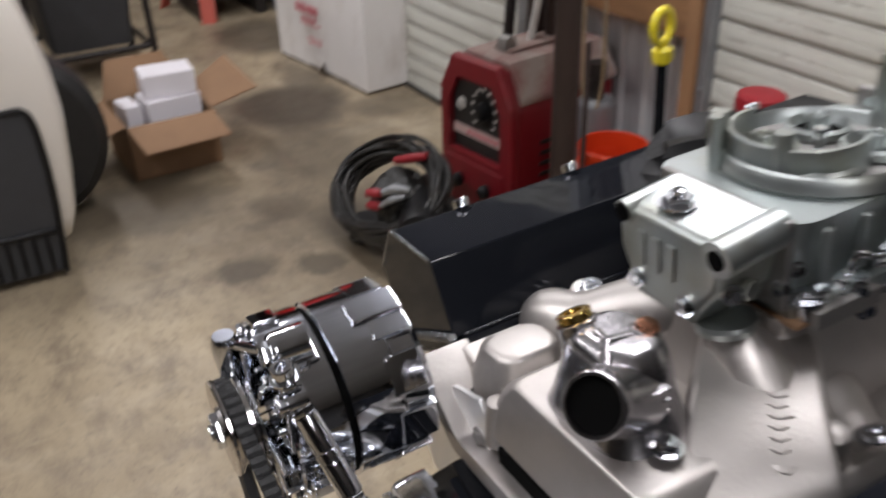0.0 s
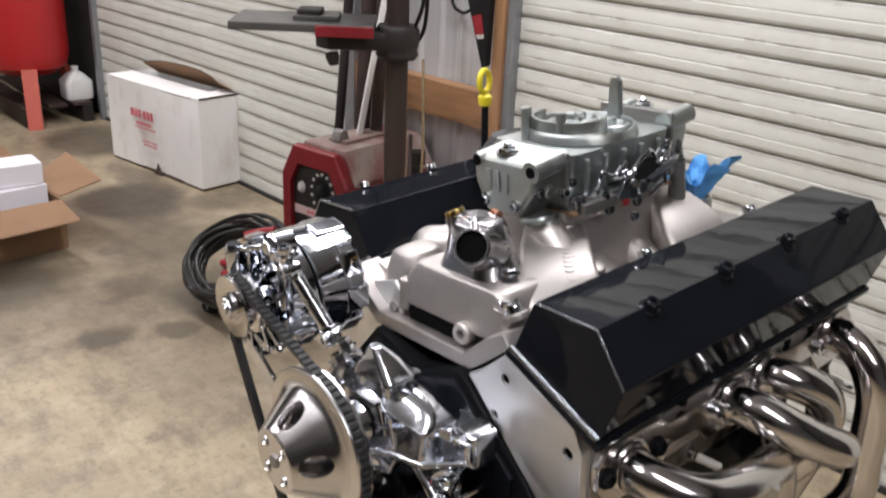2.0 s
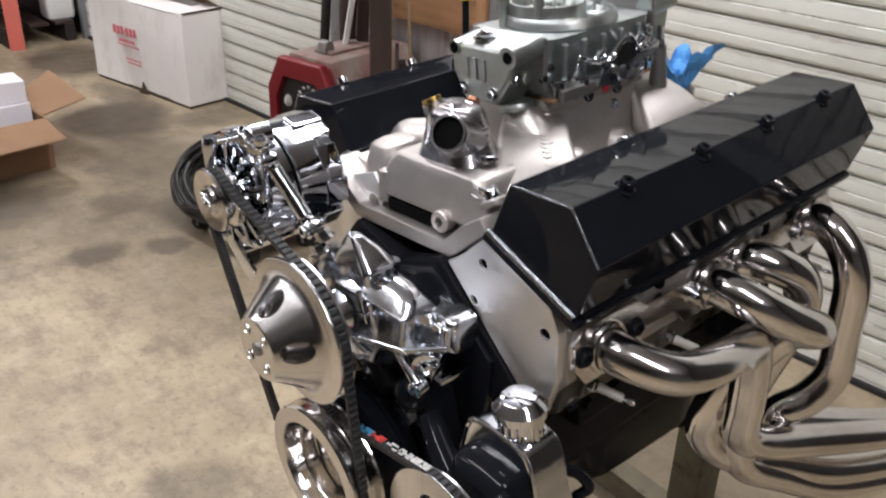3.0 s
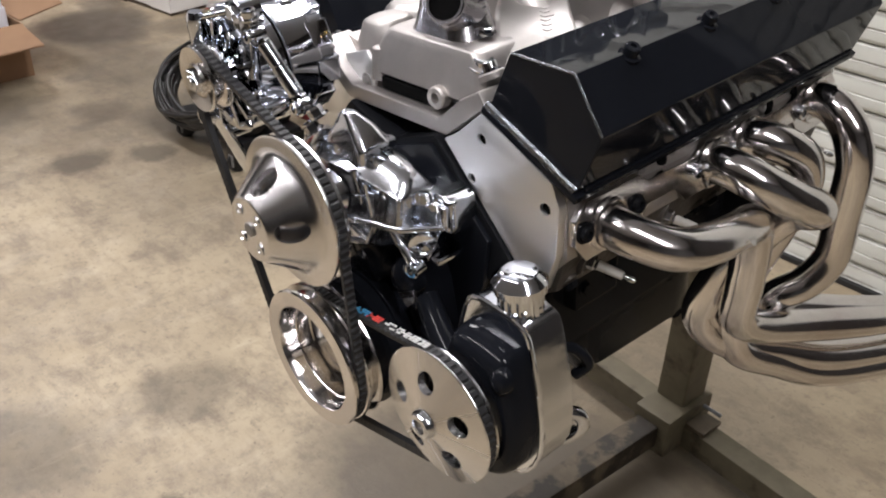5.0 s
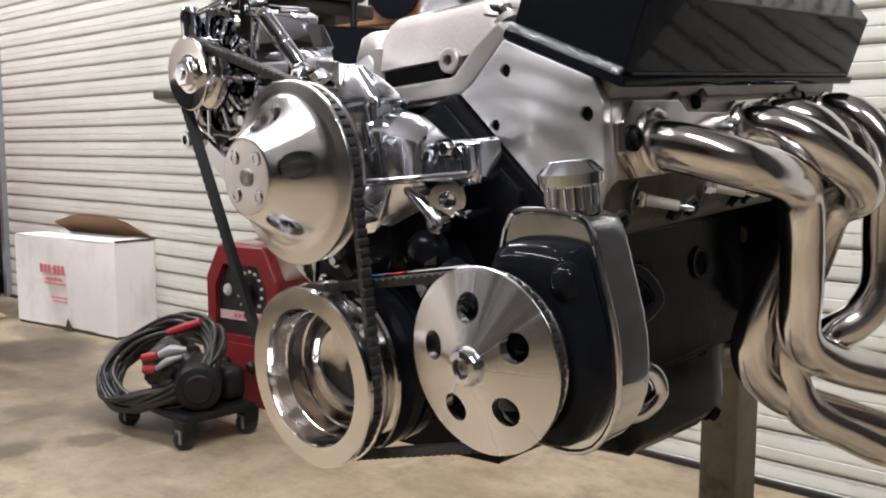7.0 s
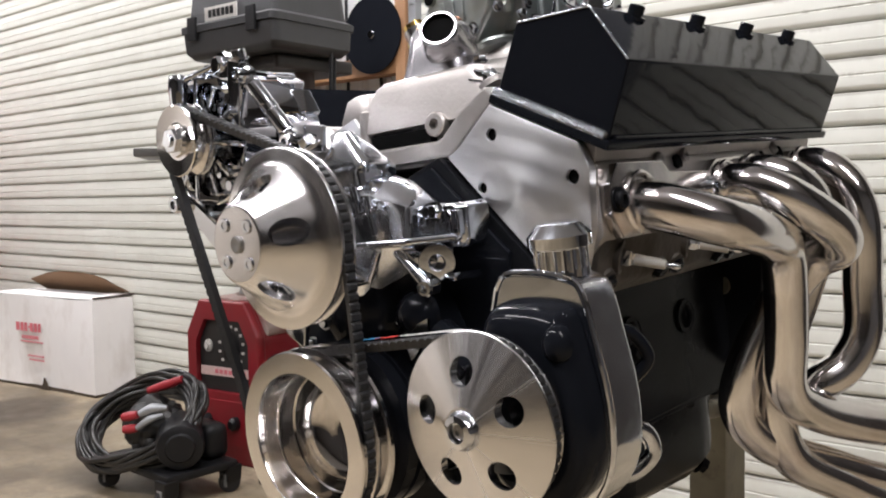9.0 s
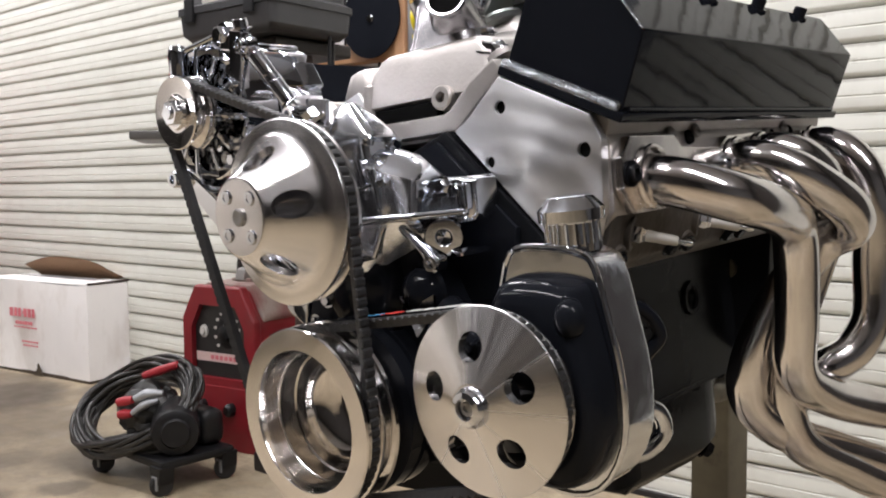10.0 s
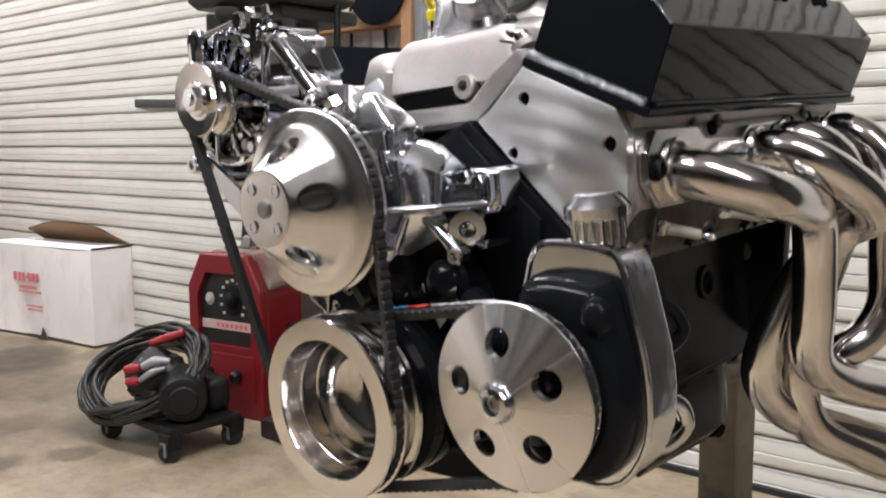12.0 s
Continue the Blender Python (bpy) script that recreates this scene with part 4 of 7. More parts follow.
    for x, y, z in ((0.1215, 0.3535, 0.142), (0.1235, 0.3105, 0.144)):
        part("cast_boss", lathe([(0, -0.03), (0.0105, -0.03), (0.0100, 0.003), (0.0085, 0.005), (0, 0.005)], 20, aim((x, y, z), (0.25, -0.15, 1))), CAST, man, "", 60)
    part("bolt", hex_bolt(0.0095, 0.004, True, None, aim((0.127, 0.386, 0.130), (-0.3, 0, 1)), True), CHROME_FLAT, man, "washer-headed bolt")
    # thermostat housing: squarish polished body, two bosses on top, outlet at the front
    th = Geo()
    loft([rounded(-0.011, 0.082, 0.228, 0.294, 0.148, 0.022, 7), rounded(-0.007, 0.077, 0.230, 0.291, 0.157, 0.022, 7), rounded(-0.003, 0.072, 0.232, 0.289, 0.170, 0.022, 7), rounded(-0.001, 0.068, 0.235, 0.289, 0.184, 0.021, 7), rounded(0.000, 0.064, 0.238, 0.288, 0.195, 0.020, 7), rounded(0.004, 0.058, 0.242, 0.287, 0.202, 0.018, 7), rounded(0.012, 0.050, 0.249, 0.281, 0.206, 0.013, 7)], th)
    d = Vector((0.40, -0.80, 0.45)).normalized()
    c = Vector((0.066, 0.222, 0.190))
    house = part("thermostat_housing", th, SATIN_ALU, man, "polished aluminium thermostat housing", 50)
    outlet = carve(lathe([(0, -0.044), (0.027, -0.044), (0.0235, -0.024), (0.0212, -0.010), (0.0198, -0.006), (0.0208, -0.002), (0.0205, 0.0005), (0.0192, 0.002), (0, 0.002)], 40, aim(c, d)), [lathe([(0, -0.030), (0.0172, -0.030), (0.0172, 0.01), (0, 0.01)], 40, aim(c, d))], "outlet")
    part("outlet", outlet, SATIN_ALU, house)
    # near-black disc by the mouth paints the shade down the bore
    part("bore", lathe([(0, 0), (0.0171, 0), (0.0171, 0.001), (0, 0.001)], 30, aim(c - d * 0.0035, d)), SHADE_BLACK, house)
    for top, way, r in (((0.006, 0.254, 0.2005), (-0.45, -0.12, 1), 0.0135), ((0.039, 0.279, 0.2005), (0.12, 0.45, 1), 0.0105)):
        part("boss", lathe([(0, -0.030), (r * 1.25, -0.030), (r * 1.05, -0.008), (r, -0.004), (r, 0.003), (r * 0.88, 0.004), (0, 0.004)], 28, aim(top, way)), SATIN_ALU, house)
    part("fitting", hex_bolt(0.0115, 0.005, False, None, aim((0.004, 0.2535, 0.2045), (-0.45, -0.12, 1)), True), BRASS, house, "brass hex plug")
    part("plug", lathe([(0, 0), (0.0075, 0), (0.008, 0.003), (0.005, 0.006), (0, 0.006)], 20, aim((0.0395, 0.281, 0.2045), (0.12, 0.45, 1))), COPPER, house, "copper plug")
    for a, b in ((Vector((0.014, 0.256, 0.199)), Vector((0.038, 0.252, 0.202))), (Vector((0.040, 0.276, 0.199)), Vector((0.038, 0.252, 0.202))), (Vector((0.038, 0.252, 0.202)), Vector((0.056, 0.238, 0.195)))):
        part("rib", tube([a + Vector((0, 0, 0.003)), b + Vector((0, 0, 0.003))], 0.0042, 12, 1), SATIN_ALU, house)
    for k in range(3):
        part("side_fin", box(0.062, 0.073, 0.252, 0.272, 0.166 + k * 0.008, 0.169 + k * 0.008, 0.001), SATIN_ALU, house)
    for x, y in ((-0.012, 0.278), (0.086, 0.258)):
        part("bolt", hex_bolt(0.0075, 0.007, True, None, aim((x, y, 0.154), (0, 0, 1))), CHROME_FLAT, house)
    return man


build_manifold()


# ---- carburetor ----
def build_carburetor():
    g = Geo()
    cx = 0.008
    prism([(cx - 0.072, 0.368), (cx + 0.06, 0.368), (cx + 0.072, 0.385), (cx + 0.072, 0.52), (cx + 0.06, 0.54), (cx - 0.072, 0.54)], 0.190, 0.206, "z", 0.002, g=g)
    carb = part("carburetor", g, ZINC, engine, "dull zinc four-barrel carburetor")
    body = Geo()
    loft([rounded(cx - 0.052, cx + 0.054, 0.375, 0.530, 0.204, 0.012), rounded(cx - 0.056, cx + 0.060, 0.368, 0.540, 0.216, 0.012), rounded(cx - 0.060, cx + 0.064, 0.365, 0.545, 0.250, 0.014), rounded(cx - 0.064, cx + 0.066, 0.362, 0.548, 0.258, 0.02)], body)
    for k in range(5):
        y = 0.392 + k * 0.032
        part("body_rib", box(cx + 0.060, cx + 0.068, y - 0.004, y + 0.004, 0.212, 0.25, 0.002, 1), ZINC, carb)
    part("main_body", body, ZINC, carb)
    # metering blocks and float bowls
    for name, y0, y1, s in (("front_bowl", 0.318, 0.360, 1), ("rear_bowl", 0.553, 0.594, -1)):
        rise = 0.0 if s > 0 else 0.012
        part("metering_block", box(cx - 0.050, cx + 0.063, (y1 if s > 0 else y0 - 0.006), (y1 + 0.006 if s > 0 else y0), 0.200, 0.262 + rise, 0.002), CAST_GREY, carb)
        b = Geo()
        # the front face is narrow below and its top slopes down towards the face
        def ring(y, k, top, low):
            pts = [(-0.024, low), (0.026, low), (0.050, low + 0.032), (0.054, 0.238 + rise), (0.046, top + rise), (-0.031, top + rise), (-0.043, 0.238 + rise), (-0.042, low + 0.030)]
            pts = [(cx + x * k, y, 0.228 + (z - 0.228) * k) for x, z in pts]
            return [tuple(Vector(pts[i]).lerp(Vector(pts[(i + 1) % 8]), t)) for i in range(8) for t in (0.0, 0.12, 0.5, 0.88)]
        ys = (y0, y0 + 0.0015, y0 + 0.006, y1) if s > 0 else (y1, y1 - 0.0015, y1 - 0.006, y0)
        loft([ring(ys[0], 0.90, 0.250, 0.192), ring(ys[1], 0.965, 0.252, 0.190), ring(ys[2], 1.0, 0.254, 0.188), ring(ys[3], 1.0, 0.263, 0.188)], b)
        bowl = part(name, b, ZINC, carb, "", 45)
        face = y0 if s > 0 else y1
        for x in (cx - 0.035, cx + 0.051):
            rail = Geo()
            tube([(x, y0 - 0.002 if s > 0 else y0 - 0.006, 0.2475 + rise), (x, y1 + 0.006 if s > 0 else y1 + 0.002, 0.2535 + rise)], 0.0122 if x > cx else 0.0085, 24, 1, rail)
            part("screw_boss", rail, ZINC, bowl)
            # near-black disc paints the shade in the screw recess
            part("screw", lathe([(0, 0), (0.0066, 0), (0.0066, 0.001), (0.003, 0.0012), (0, 0.0004)], 16, aim((x, face - s * 0.0022, 0.2475 if s > 0 else 0.2535 + rise), (0, -s, 0))), SHADE_BLACK, bowl)
            part("screw", hex_bolt(0.0055, 0.006, True, None, aim((x * 0.55, face, 0.203), (0, -s, 0))), CHROME_FLAT, bowl)
        part("sight_plug", hex_bolt(0.0075, 0.005, False, None, aim((cx + 0.054, (y0 + y1) / 2, 0.222), (1, 0, 0))), ZINC, bowl)
        part("fuel_inlet", lathe([(0, 0), (0.010, 0), (0.010, 0.01), (0.008, 0.012), (0, 0.012)], 6, aim((cx - 0.043, (y0 + y1) / 2, 0.236), (-1, 0, 0))), ZINC, bowl)
        em = Geo()
        for i in range(3):
            box(cx - 0.022 + i * 0.014, cx - 0.014 + i * 0.014, face - s * 0.001 - 0.001, face - s * 0.001 + 0.001, 0.215, 0.24, 0.0008, 1, pose(0, 0, 0), em)
        part("raised_emblem", em, ZINC, bowl, "plain raised bars")
        nut_y = 0.337 if s > 0 else 0.580
        needle = part("needle_nut", hex_bolt(0.0105, 0.006, True, None, aim((cx - 0.006, nut_y, 0.2575 + rise), (0, 0, 1))), CHROME_FLAT, bowl)
        part("lock_screw", lathe([(0, 0), (0.005, 0), (0.005, 0.005), (0.003, 0.006), (0, 0.004)], 14, aim((cx - 0.006, nut_y, 0.262 + rise), (0, 0, 1))), CHROME_FLAT, needle)
    # air horn
    horn = Geo()
    ring = [(0.056, 0.0), (0.066, 0.0), (0.069, 0.004), (0.0675, 0.009), (0.066, 0.0135), (0.064, 0.015), (0.062, 0.0135), (0.060, 0.005), (0.056, 0.002)]
    n = 64
    m = aim((cx, 0.453, 0.256), (0, 0, 1))
    v = [(r * math.cos(2 * math.pi * i / n), h, r * math.sin(2 * math.pi * i / n)) for i in range(n) for r, h in ring]
    k = len(ring)
    f = [(i * k + j, i * k + (j + 1) % k, ((i + 1) % n) * k + (j + 1) % k, ((i + 1) % n) * k + j) for i in range(n) for j in range(k)]
    horn.add(v, f, m)
    air = part("air_horn", horn, ZINC, carb, "open round air horn", 45)
    part("deck", lathe([(0, 0.002), (0.058, 0.002), (0.058, 0.006), (0, 0.006)], 40, m), CAST_GREY, air)
    for x in (-0.024, 0.024):
        for y in (0.427, 0.479):
            part("venturi", lathe([(0.021, 0.005), (0.023, 0.005), (0.023, 0.010), (0.020, 0.012), (0.017, 0.006), (0.016, 0.004)], 28, aim((cx + x, y, 0.258), (0, 0, 1)), None, False), ZINC, air)
            # near-black discs paint the shade in the barrels
            part("throat", lathe([(0, 0.0045), (0.018, 0.0045), (0.018, 0.0055), (0, 0.0055)], 24, aim((cx + x, y, 0.258), (0, 0, 1))), SHADE_BLACK, air)
            part("booster", lathe([(0.004, 0), (0.0075, 0), (0.0075, 0.012), (0.006, 0.014), (0.0045, 0.012), (0.004, 0.004)], 18, aim((cx + x, y, 0.262), (0, 0, 1)), None, False), ZINC, air)
    # choke towers at the front of the horn
    for x in (-0.040, 0.016):
        part("choke_post", tube([(cx + x, 0.402, 0.256), (cx + x, 0.402, 0.294)], [0.0072, 0.0062], 16, 1), ZINC, air)
    wall = Geo()
    arc = [radians(q) for q in np.linspace(172, 392, 30)]
    rings = []
    for q in arc:
        o = lambda r, z: (cx - 0.004 + r * math.cos(q), 0.436 + 0.92 * r * math.sin(q), z)
        rings.append([o(0.0475, 0.258), o(0.0475, 0.282), o(0.0465, 0.2835), o(0.0435, 0.2835), o(0.0425, 0.282), o(0.0425, 0.258)])
    loft(rings, wall)
    part("choke_wall", wall, ZINC, air, "curved choke tower wall", 40)
    vent = Geo()
    prism([(cx - 0.009, 0.256), (cx + 0.011, 0.256), (cx + 0.009, 0.312), (cx + 0.003, 0.318), (cx - 0.004, 0.316), (cx - 0.006, 0.305)], 0.511, 0.520, "y", 0.002, g=vent)
    part("vent_tube", vent, ZINC, air, "flattened bowl vent tube")
    part("vent_tube", tube([(cx - 0.03, 0.389, 0.256), (cx - 0.03, 0.389, 0.296)], 0.005, 14, 1), ZINC, air)
    part("center_stud", tube([(cx, 0.453, 0.258), (cx, 0.453, 0.279)], 0.0045, 12, 1), CHROME_FLAT, air)
    # throttle linkage on the near side
    link = part("throttle_lever", prism([(0.43, 0.196), (0.46, 0.19), (0.50, 0.21), (0.515, 0.235), (0.505, 0.242), (0.485, 0.224), (0.455, 0.222), (0.435, 0.236), (0.425, 0.228), (0.44, 0.214)], cx + 0.076, cx + 0.080, "x", 0.001), CHROME_FLAT, carb, "zinc-plated throttle lever")
    part("shaft_nut", hex_bolt(0.010, 0.008, True, None, aim((cx + 0.080, 0.465, 0.205), (1, 0, 0))), CHROME_FLAT, link)
    part("cam", lathe([(0, 0), (0.017, 0), (0.017, 0.004), (0, 0.004)], 20, aim((cx + 0.081, 0.475, 0.222), (1, 0, 0))), BLACK_PLASTIC, link)
    part("return_spring", tube([(cx + 0.082, 0.44, 0.215), (cx + 0.085, 0.455, 0.235), (cx + 0.085, 0.478, 0.246), (cx + 0.083, 0.497, 0.228), (cx + 0.083, 0.515, 0.236)], 0.0026, 8, 6), CHROME_FLAT, link)
    part("lever_block", box(cx + 0.072, cx + 0.080, 0.372, 0.428, 0.190, 0.203, 0.002), CAST_GREY, carb, "dark pump lever")
    part("fast_idle_lever", prism([(0.472, 0.214), (0.490, 0.203), (0.532, 0.222), (0.534, 0.229), (0.528, 0.230)], cx + 0.083, cx + 0.086, "x", 0.001), CHROME_FLAT, carb)
    part("kickdown_rod", tube([(cx + 0.084, 0.412, 0.226), (cx + 0.085, 0.432, 0.222), (cx + 0.086, 0.448, 0.226), (cx + 0.086, 0.456, 0.237)], 0.0026, 8, 4), CHROME_FLAT, carb)
    post = part("bracket_post", tube([(cx + 0.066, 0.560, 0.150), (cx + 0.066, 0.560, 0.214)], [0.012, 0.009], 16, 1), CAST_GREY, carb)
    part("stud", tube([(cx + 0.066, 0.560, 0.212), (cx + 0.066, 0.560, 0.240)], 0.0035, 10, 1), CHROME_FLAT, post)
    part("nut", hex_bolt(0.0075, 0.007, True, None, aim((cx + 0.066, 0.560, 0.216), (0, 0, 1))), CHROME_FLAT, post)
    part("pump_arm", box(cx + 0.062, cx + 0.070, 0.375, 0.425, 0.192, 0.200, 0.002), CAST_GREY, carb)
    part("red_pump_cam", box(cx + 0.077, cx + 0.081, 0.440, 0.449, 0.186, 0.193, 0.0015), RED_PLASTIC, carb)
    for y, z in ((0.385, 0.203), (0.402, 0.204), (0.42, 0.2), (0.525, 0.215), (0.535, 0.235)):
        part("screw", hex_bolt(0.0055, 0.010, True, None, aim((cx + 0.066, y, z), (0.3, 0, 1))), CHROME_FLAT, carb)
        part("spring", tube([(cx + 0.066, y, z - 0.012), (cx + 0.066, y, z)], 0.0045, 10, 1), CHROME_FLAT, carb)
    for x in (-0.066, 0.066):
        for y in (0.375, 0.533):
            part("stud", tube([(cx + x, y, 0.19), (cx + x, y, 0.214)], 0.004, 10, 1), CHROME_FLAT, carb)
            part("nut", hex_bolt(0.008, 0.006, True, None, aim((cx + x, y, 0.206), (0, 0, 1))), CHROME_FLAT, carb)
    # small fittings along the linkage side
    for x, y, z, r in ((0.062, 0.326, 0.222, 0.0050), (0.066, 0.362, 0.216, 0.0046), (0.068, 0.372, 0.226, 0.0040), (0.080, 0.398, 0.193, 0.0048), (0.082, 0.412, 0.203, 0.0044), (0.082, 0.420, 0.186, 0.0052), (0.082, 0.470, 0.184, 0.0050), (0.080, 0.468, 0.165, 0.0046), (0.072, 0.378, 0.196, 0.0050), (0.078, 0.528, 0.212, 0.0040)):
        part("screw", hex_bolt(r, 0.006, True, None, aim((cx + x - 0.008, y, z), (1, -0.25, 0.2))), CHROME_FLAT, carb)
    part("transfer_tube", tube([(cx + 0.066, 0.402, 0.206), (cx + 0.076, 0.400, 0.222), (cx + 0.080, 0.400, 0.235), (cx + 0.082, 0.418, 0.228), (cx + 0.082, 0.430, 0.232), (cx + 0.080, 0.4415, 0.239)], 0.0024, 8, 5), CHROME_FLAT, carb)
    part("link_strip", tube([(cx + 0.082, 0.484, 0.190), (cx + 0.082, 0.508, 0.200)], 0.0028, 8, 1), CHROME_FLAT, carb)
    part("idle_screw", tube([(cx + 0.080, 0.524, 0.206), (cx + 0.080, 0.523, 0.226)], [0.0042, 0.0022], 10, 1), CHROME_FLAT, carb)
    part("pump_housing", lathe([(0, 0), (0.020, 0), (0.021, 0.003), (0.019, 0.008), (0.010, 0.011), (0, 0.011)], 20, aim((cx + 0.034, 0.342, 0.190), (0.15, 0, -1))), ZINC, carb, "round accelerator pump cover")
    part("gasket", box(cx - 0.07, cx + 0.07, 0.365, 0.542, 0.1885, 0.1915), CARDBOARD, carb)


build_carburetor()

# fittings behind the carburetor
fit_ob = part("distributor_hole", lathe([(0.018, 0), (0.024, 0), (0.024, 0.018), (0.018, 0.02)], 28, aim((0.026, 0.668, 0.112), (0, 0, 1)), None, False), CAST, engine, "open distributor boss")


def crumple(centre, size, n=3, seed=1, rough=0.5):
    bm = bmesh.new()
    bmesh.ops.create_icosphere(bm, subdivisions=n, radius=1)
    rnd = random.Random(seed)
    off = Vector((rnd.random() * 9, rnd.random() * 9, rnd.random() * 9))
    for v in bm.verts:
        p = v.co.copy()
        k = 1 + rough * (noise.noise(p * 1.7 + off) + 0.6 * noise.noise(p * 4.1 + off))
        v.co = Vector((p.x * size[0], p.y * size[1], p.z * size[2])) * k + Vector(centre)
    return Geo().add_bm(bm)


rag = Geo()
rnd = random.Random(5)
rows, cols = 12, 40
v, f = [], []
for i in range(rows):
    h = i / (rows - 1)
    for j in range(cols):
        a = 2 * math.pi * j / cols
        flare = 0.010 + 0.030 * h ** 1.2
        fold = 1 + (0.15 + 0.55 * h) * noise.noise(Vector((math.cos(a) * 1.6, math.sin(a) * 1.6, h * 0.9))) + 0.22 * h * math.sin(5 * a + 2.0 * h) + 0.30 * noise.noise(Vector((math.cos(a) * 4.2, math.sin(a) * 4.2, h * 4.5)))
        z = -0.012 + 0.054 * h * (1 + 0.45 * noise.noise(Vector((math.cos(a) * 1.1 + 4, math.sin(a) * 1.1, 0.3)))) - 0.010 * h * h * math.sin(5 * a)
        v.append((flare * fold * math.cos(a) + 0.008 * h, flare * fold * math.sin(a), z))
for i in range(rows - 1):
    for j in range(cols):
        k = (j + 1) % cols
        f.append((i * cols + j, i * cols + k, (i + 1) * cols + k, (i + 1) * cols + j))
rag.add(v, f, Matrix.Translation((0.026, 0.668, 0.132)))
ragob = part("shop_towel", rag, RAG, None, "", 20)
ragob.matrix_world = ENGINE
tagged(ragob, "crumpled blue paper towel stuffed in the distributor hole", "towel")
cloth = part("black_cover", crumple((-0.145, 0.50, 0.195), (0.045, 0.06, 0.03), 3, 3, 0.5), BLACK_PLASTIC, None, "", 40)
cloth.matrix_world = ENGINE
tagged(cloth, "crumpled black plastic wrap lying on the far valve cover", "plastic wrap")

# dipstick
dip = part("dipstick_tube", tube([(-0.21, 0.50, -0.10), (-0.262, 0.53, 0.0), (-0.29, 0.56, 0.09), (-0.299, 0.577, 0.236)], 0.0055, 14, 6), BLACK_SATIN, engine, "black dipstick tube")
hd = Geo()
lathe([(0, 0), (0.009, 0), (0.011, 0.006), (0.011, 0.014), (0.006, 0.018), (0.006, 0.024), (0, 0.024)], 18, aim((-0.299, 0.577, 0.231), (0, 0, 1)), hd)
loop = [(-0.299 - 0.0045 * math.cos(a), 0.577 + 0.0145 * math.cos(a), 0.268 + 0.0165 * math.sin(a)) for a in np.linspace(-math.pi / 2, 1.5 * math.pi, 25)]
tube(loop, 0.0047, 12, 1, hd)
part("dipstick_handle", hd, YELLOW, dip, "yellow plastic ring handle")

# ---- pulleys and belts ----
WP = (0.0, 0.0)
CR = (0.0, CRANK_Z)
PS = (0.2045, -0.158)
ALT = (-0.1540, 0.1090)


def at_xz(c, y=0.0):
    return Matrix.Translation((c[0], y, c[1]))


def build_water_pump():
    g = Geo()
    lathe([(0, 0.085), (0.024, 0.085), (0.027, 0.098), (0.034, 0.108), (0.036, 0.112), (0.036, 0.184), (0, 0.184)], 48, at_xz(WP), g)
    pump = part("water_pump", g, MIRROR, engine, "chromed long-style water pump", 50)
    top = Geo()
    loft([rounded(-0.010, 0.044, 0.114, 0.150, 0.020, 0.010), rounded(-0.008, 0.043, 0.113, 0.150, 0.056, 0.010), rounded(-0.010, 0.054, 0.108, 0.152, 0.060, 0.010), rounded(-0.009, 0.053, 0.109, 0.151, 0.065, 0.010), rounded(0.000, 0.040, 0.113, 0.144, 0.079, 0.009), rounded(0.010, 0.027, 0.117, 0.131, 0.0935, 0.006), rounded(0.013, 0.024, 0.120, 0.128, 0.095, 0.003)], top)
    part("upper_neck", top, SOFT_CHROME, pump, "", 45)
    part("boss_ring", lathe([(0.004, -0.006), (0.0075, -0.007), (0.0085, -0.003), (0.0085, 0.006), (0.004, 0.007)], 20, aim((0.040, 0.153, 0.056), (0.2, -1, 0.4))), MIRROR, pump)
    for s in (-1, 1):
        # volute: a flat front with a hard upper edge, and a dome that falls back to the block
        def sec(x, y0, zt, dome, zb=-0.012):
            back = [(s * x, y0 + 0.006 + (0.186 - y0 - 0.006) * k / 7, zt + dome * math.sin(math.pi * (k / 7) ** 0.8) - 0.009 * (k / 7) ** 3) for k in range(8)]
            return [(s * x, 0.187, zb), (s * x, y0 - 0.003, zb), (s * x, y0 + 0.002, zt - 0.008), (s * x, y0 + 0.0035, zt - 0.002)] + back
        vol = Geo()
        loft([sec(0.0, 0.101, 0.040, 0.011), sec(0.016, 0.102, 0.0395, 0.012), sec(0.032, 0.104, 0.037, 0.015), sec(0.046, 0.107, 0.034, 0.017), sec(0.060, 0.111, 0.030, 0.018), sec(0.074, 0.114, 0.0255, 0.017), sec(0.085, 0.117, 0.022, 0.012), sec(0.091, 0.119, 0.0195, 0.006), sec(0.0945, 0.124, 0.015, 0.002)], vol)
        part("volute", vol, SOFT_CHROME, pump, "", 32)
        # raised rib lines on the front face
        for x0, z0, x1, z1 in ((0.026, 0.010, 0.070, 0.020), (0.040, 0.040, 0.046, 0.004), (0.056, 0.030, 0.060, -0.006)):
            part("front_rib", tube([(s * x0, 0.1045 + 0.10 * x0 * 0.6, z0), (s * x1, 0.1040 + 0.16 * x1 * 0.6, z1)], [0.0042, 0.0030], 10, 1), MIRROR, pump)
        leg = Geo()
        loft([[(s * x, y, z) for y, z in ((0.189, zb), (y0 + 0.006, zb - 0.002), (y0, zb + 0.004), (y0, zt - 0.006), (y0 + 0.005, zt), (0.189, zt + 0.001))] for x, y0, zb, zt in ((0.080, 0.158, -0.020, 0.018), (0.090, 0.155, -0.022, 0.017), (0.116, 0.154, -0.024, 0.0165), (0.128, 0.156, -0.023, 0.0160), (0.1330, 0.162, -0.019, 0.013))], leg)
        part("outlet_leg", leg, SOFT_CHROME, pump, "bolted chrome outlet leg", 45)
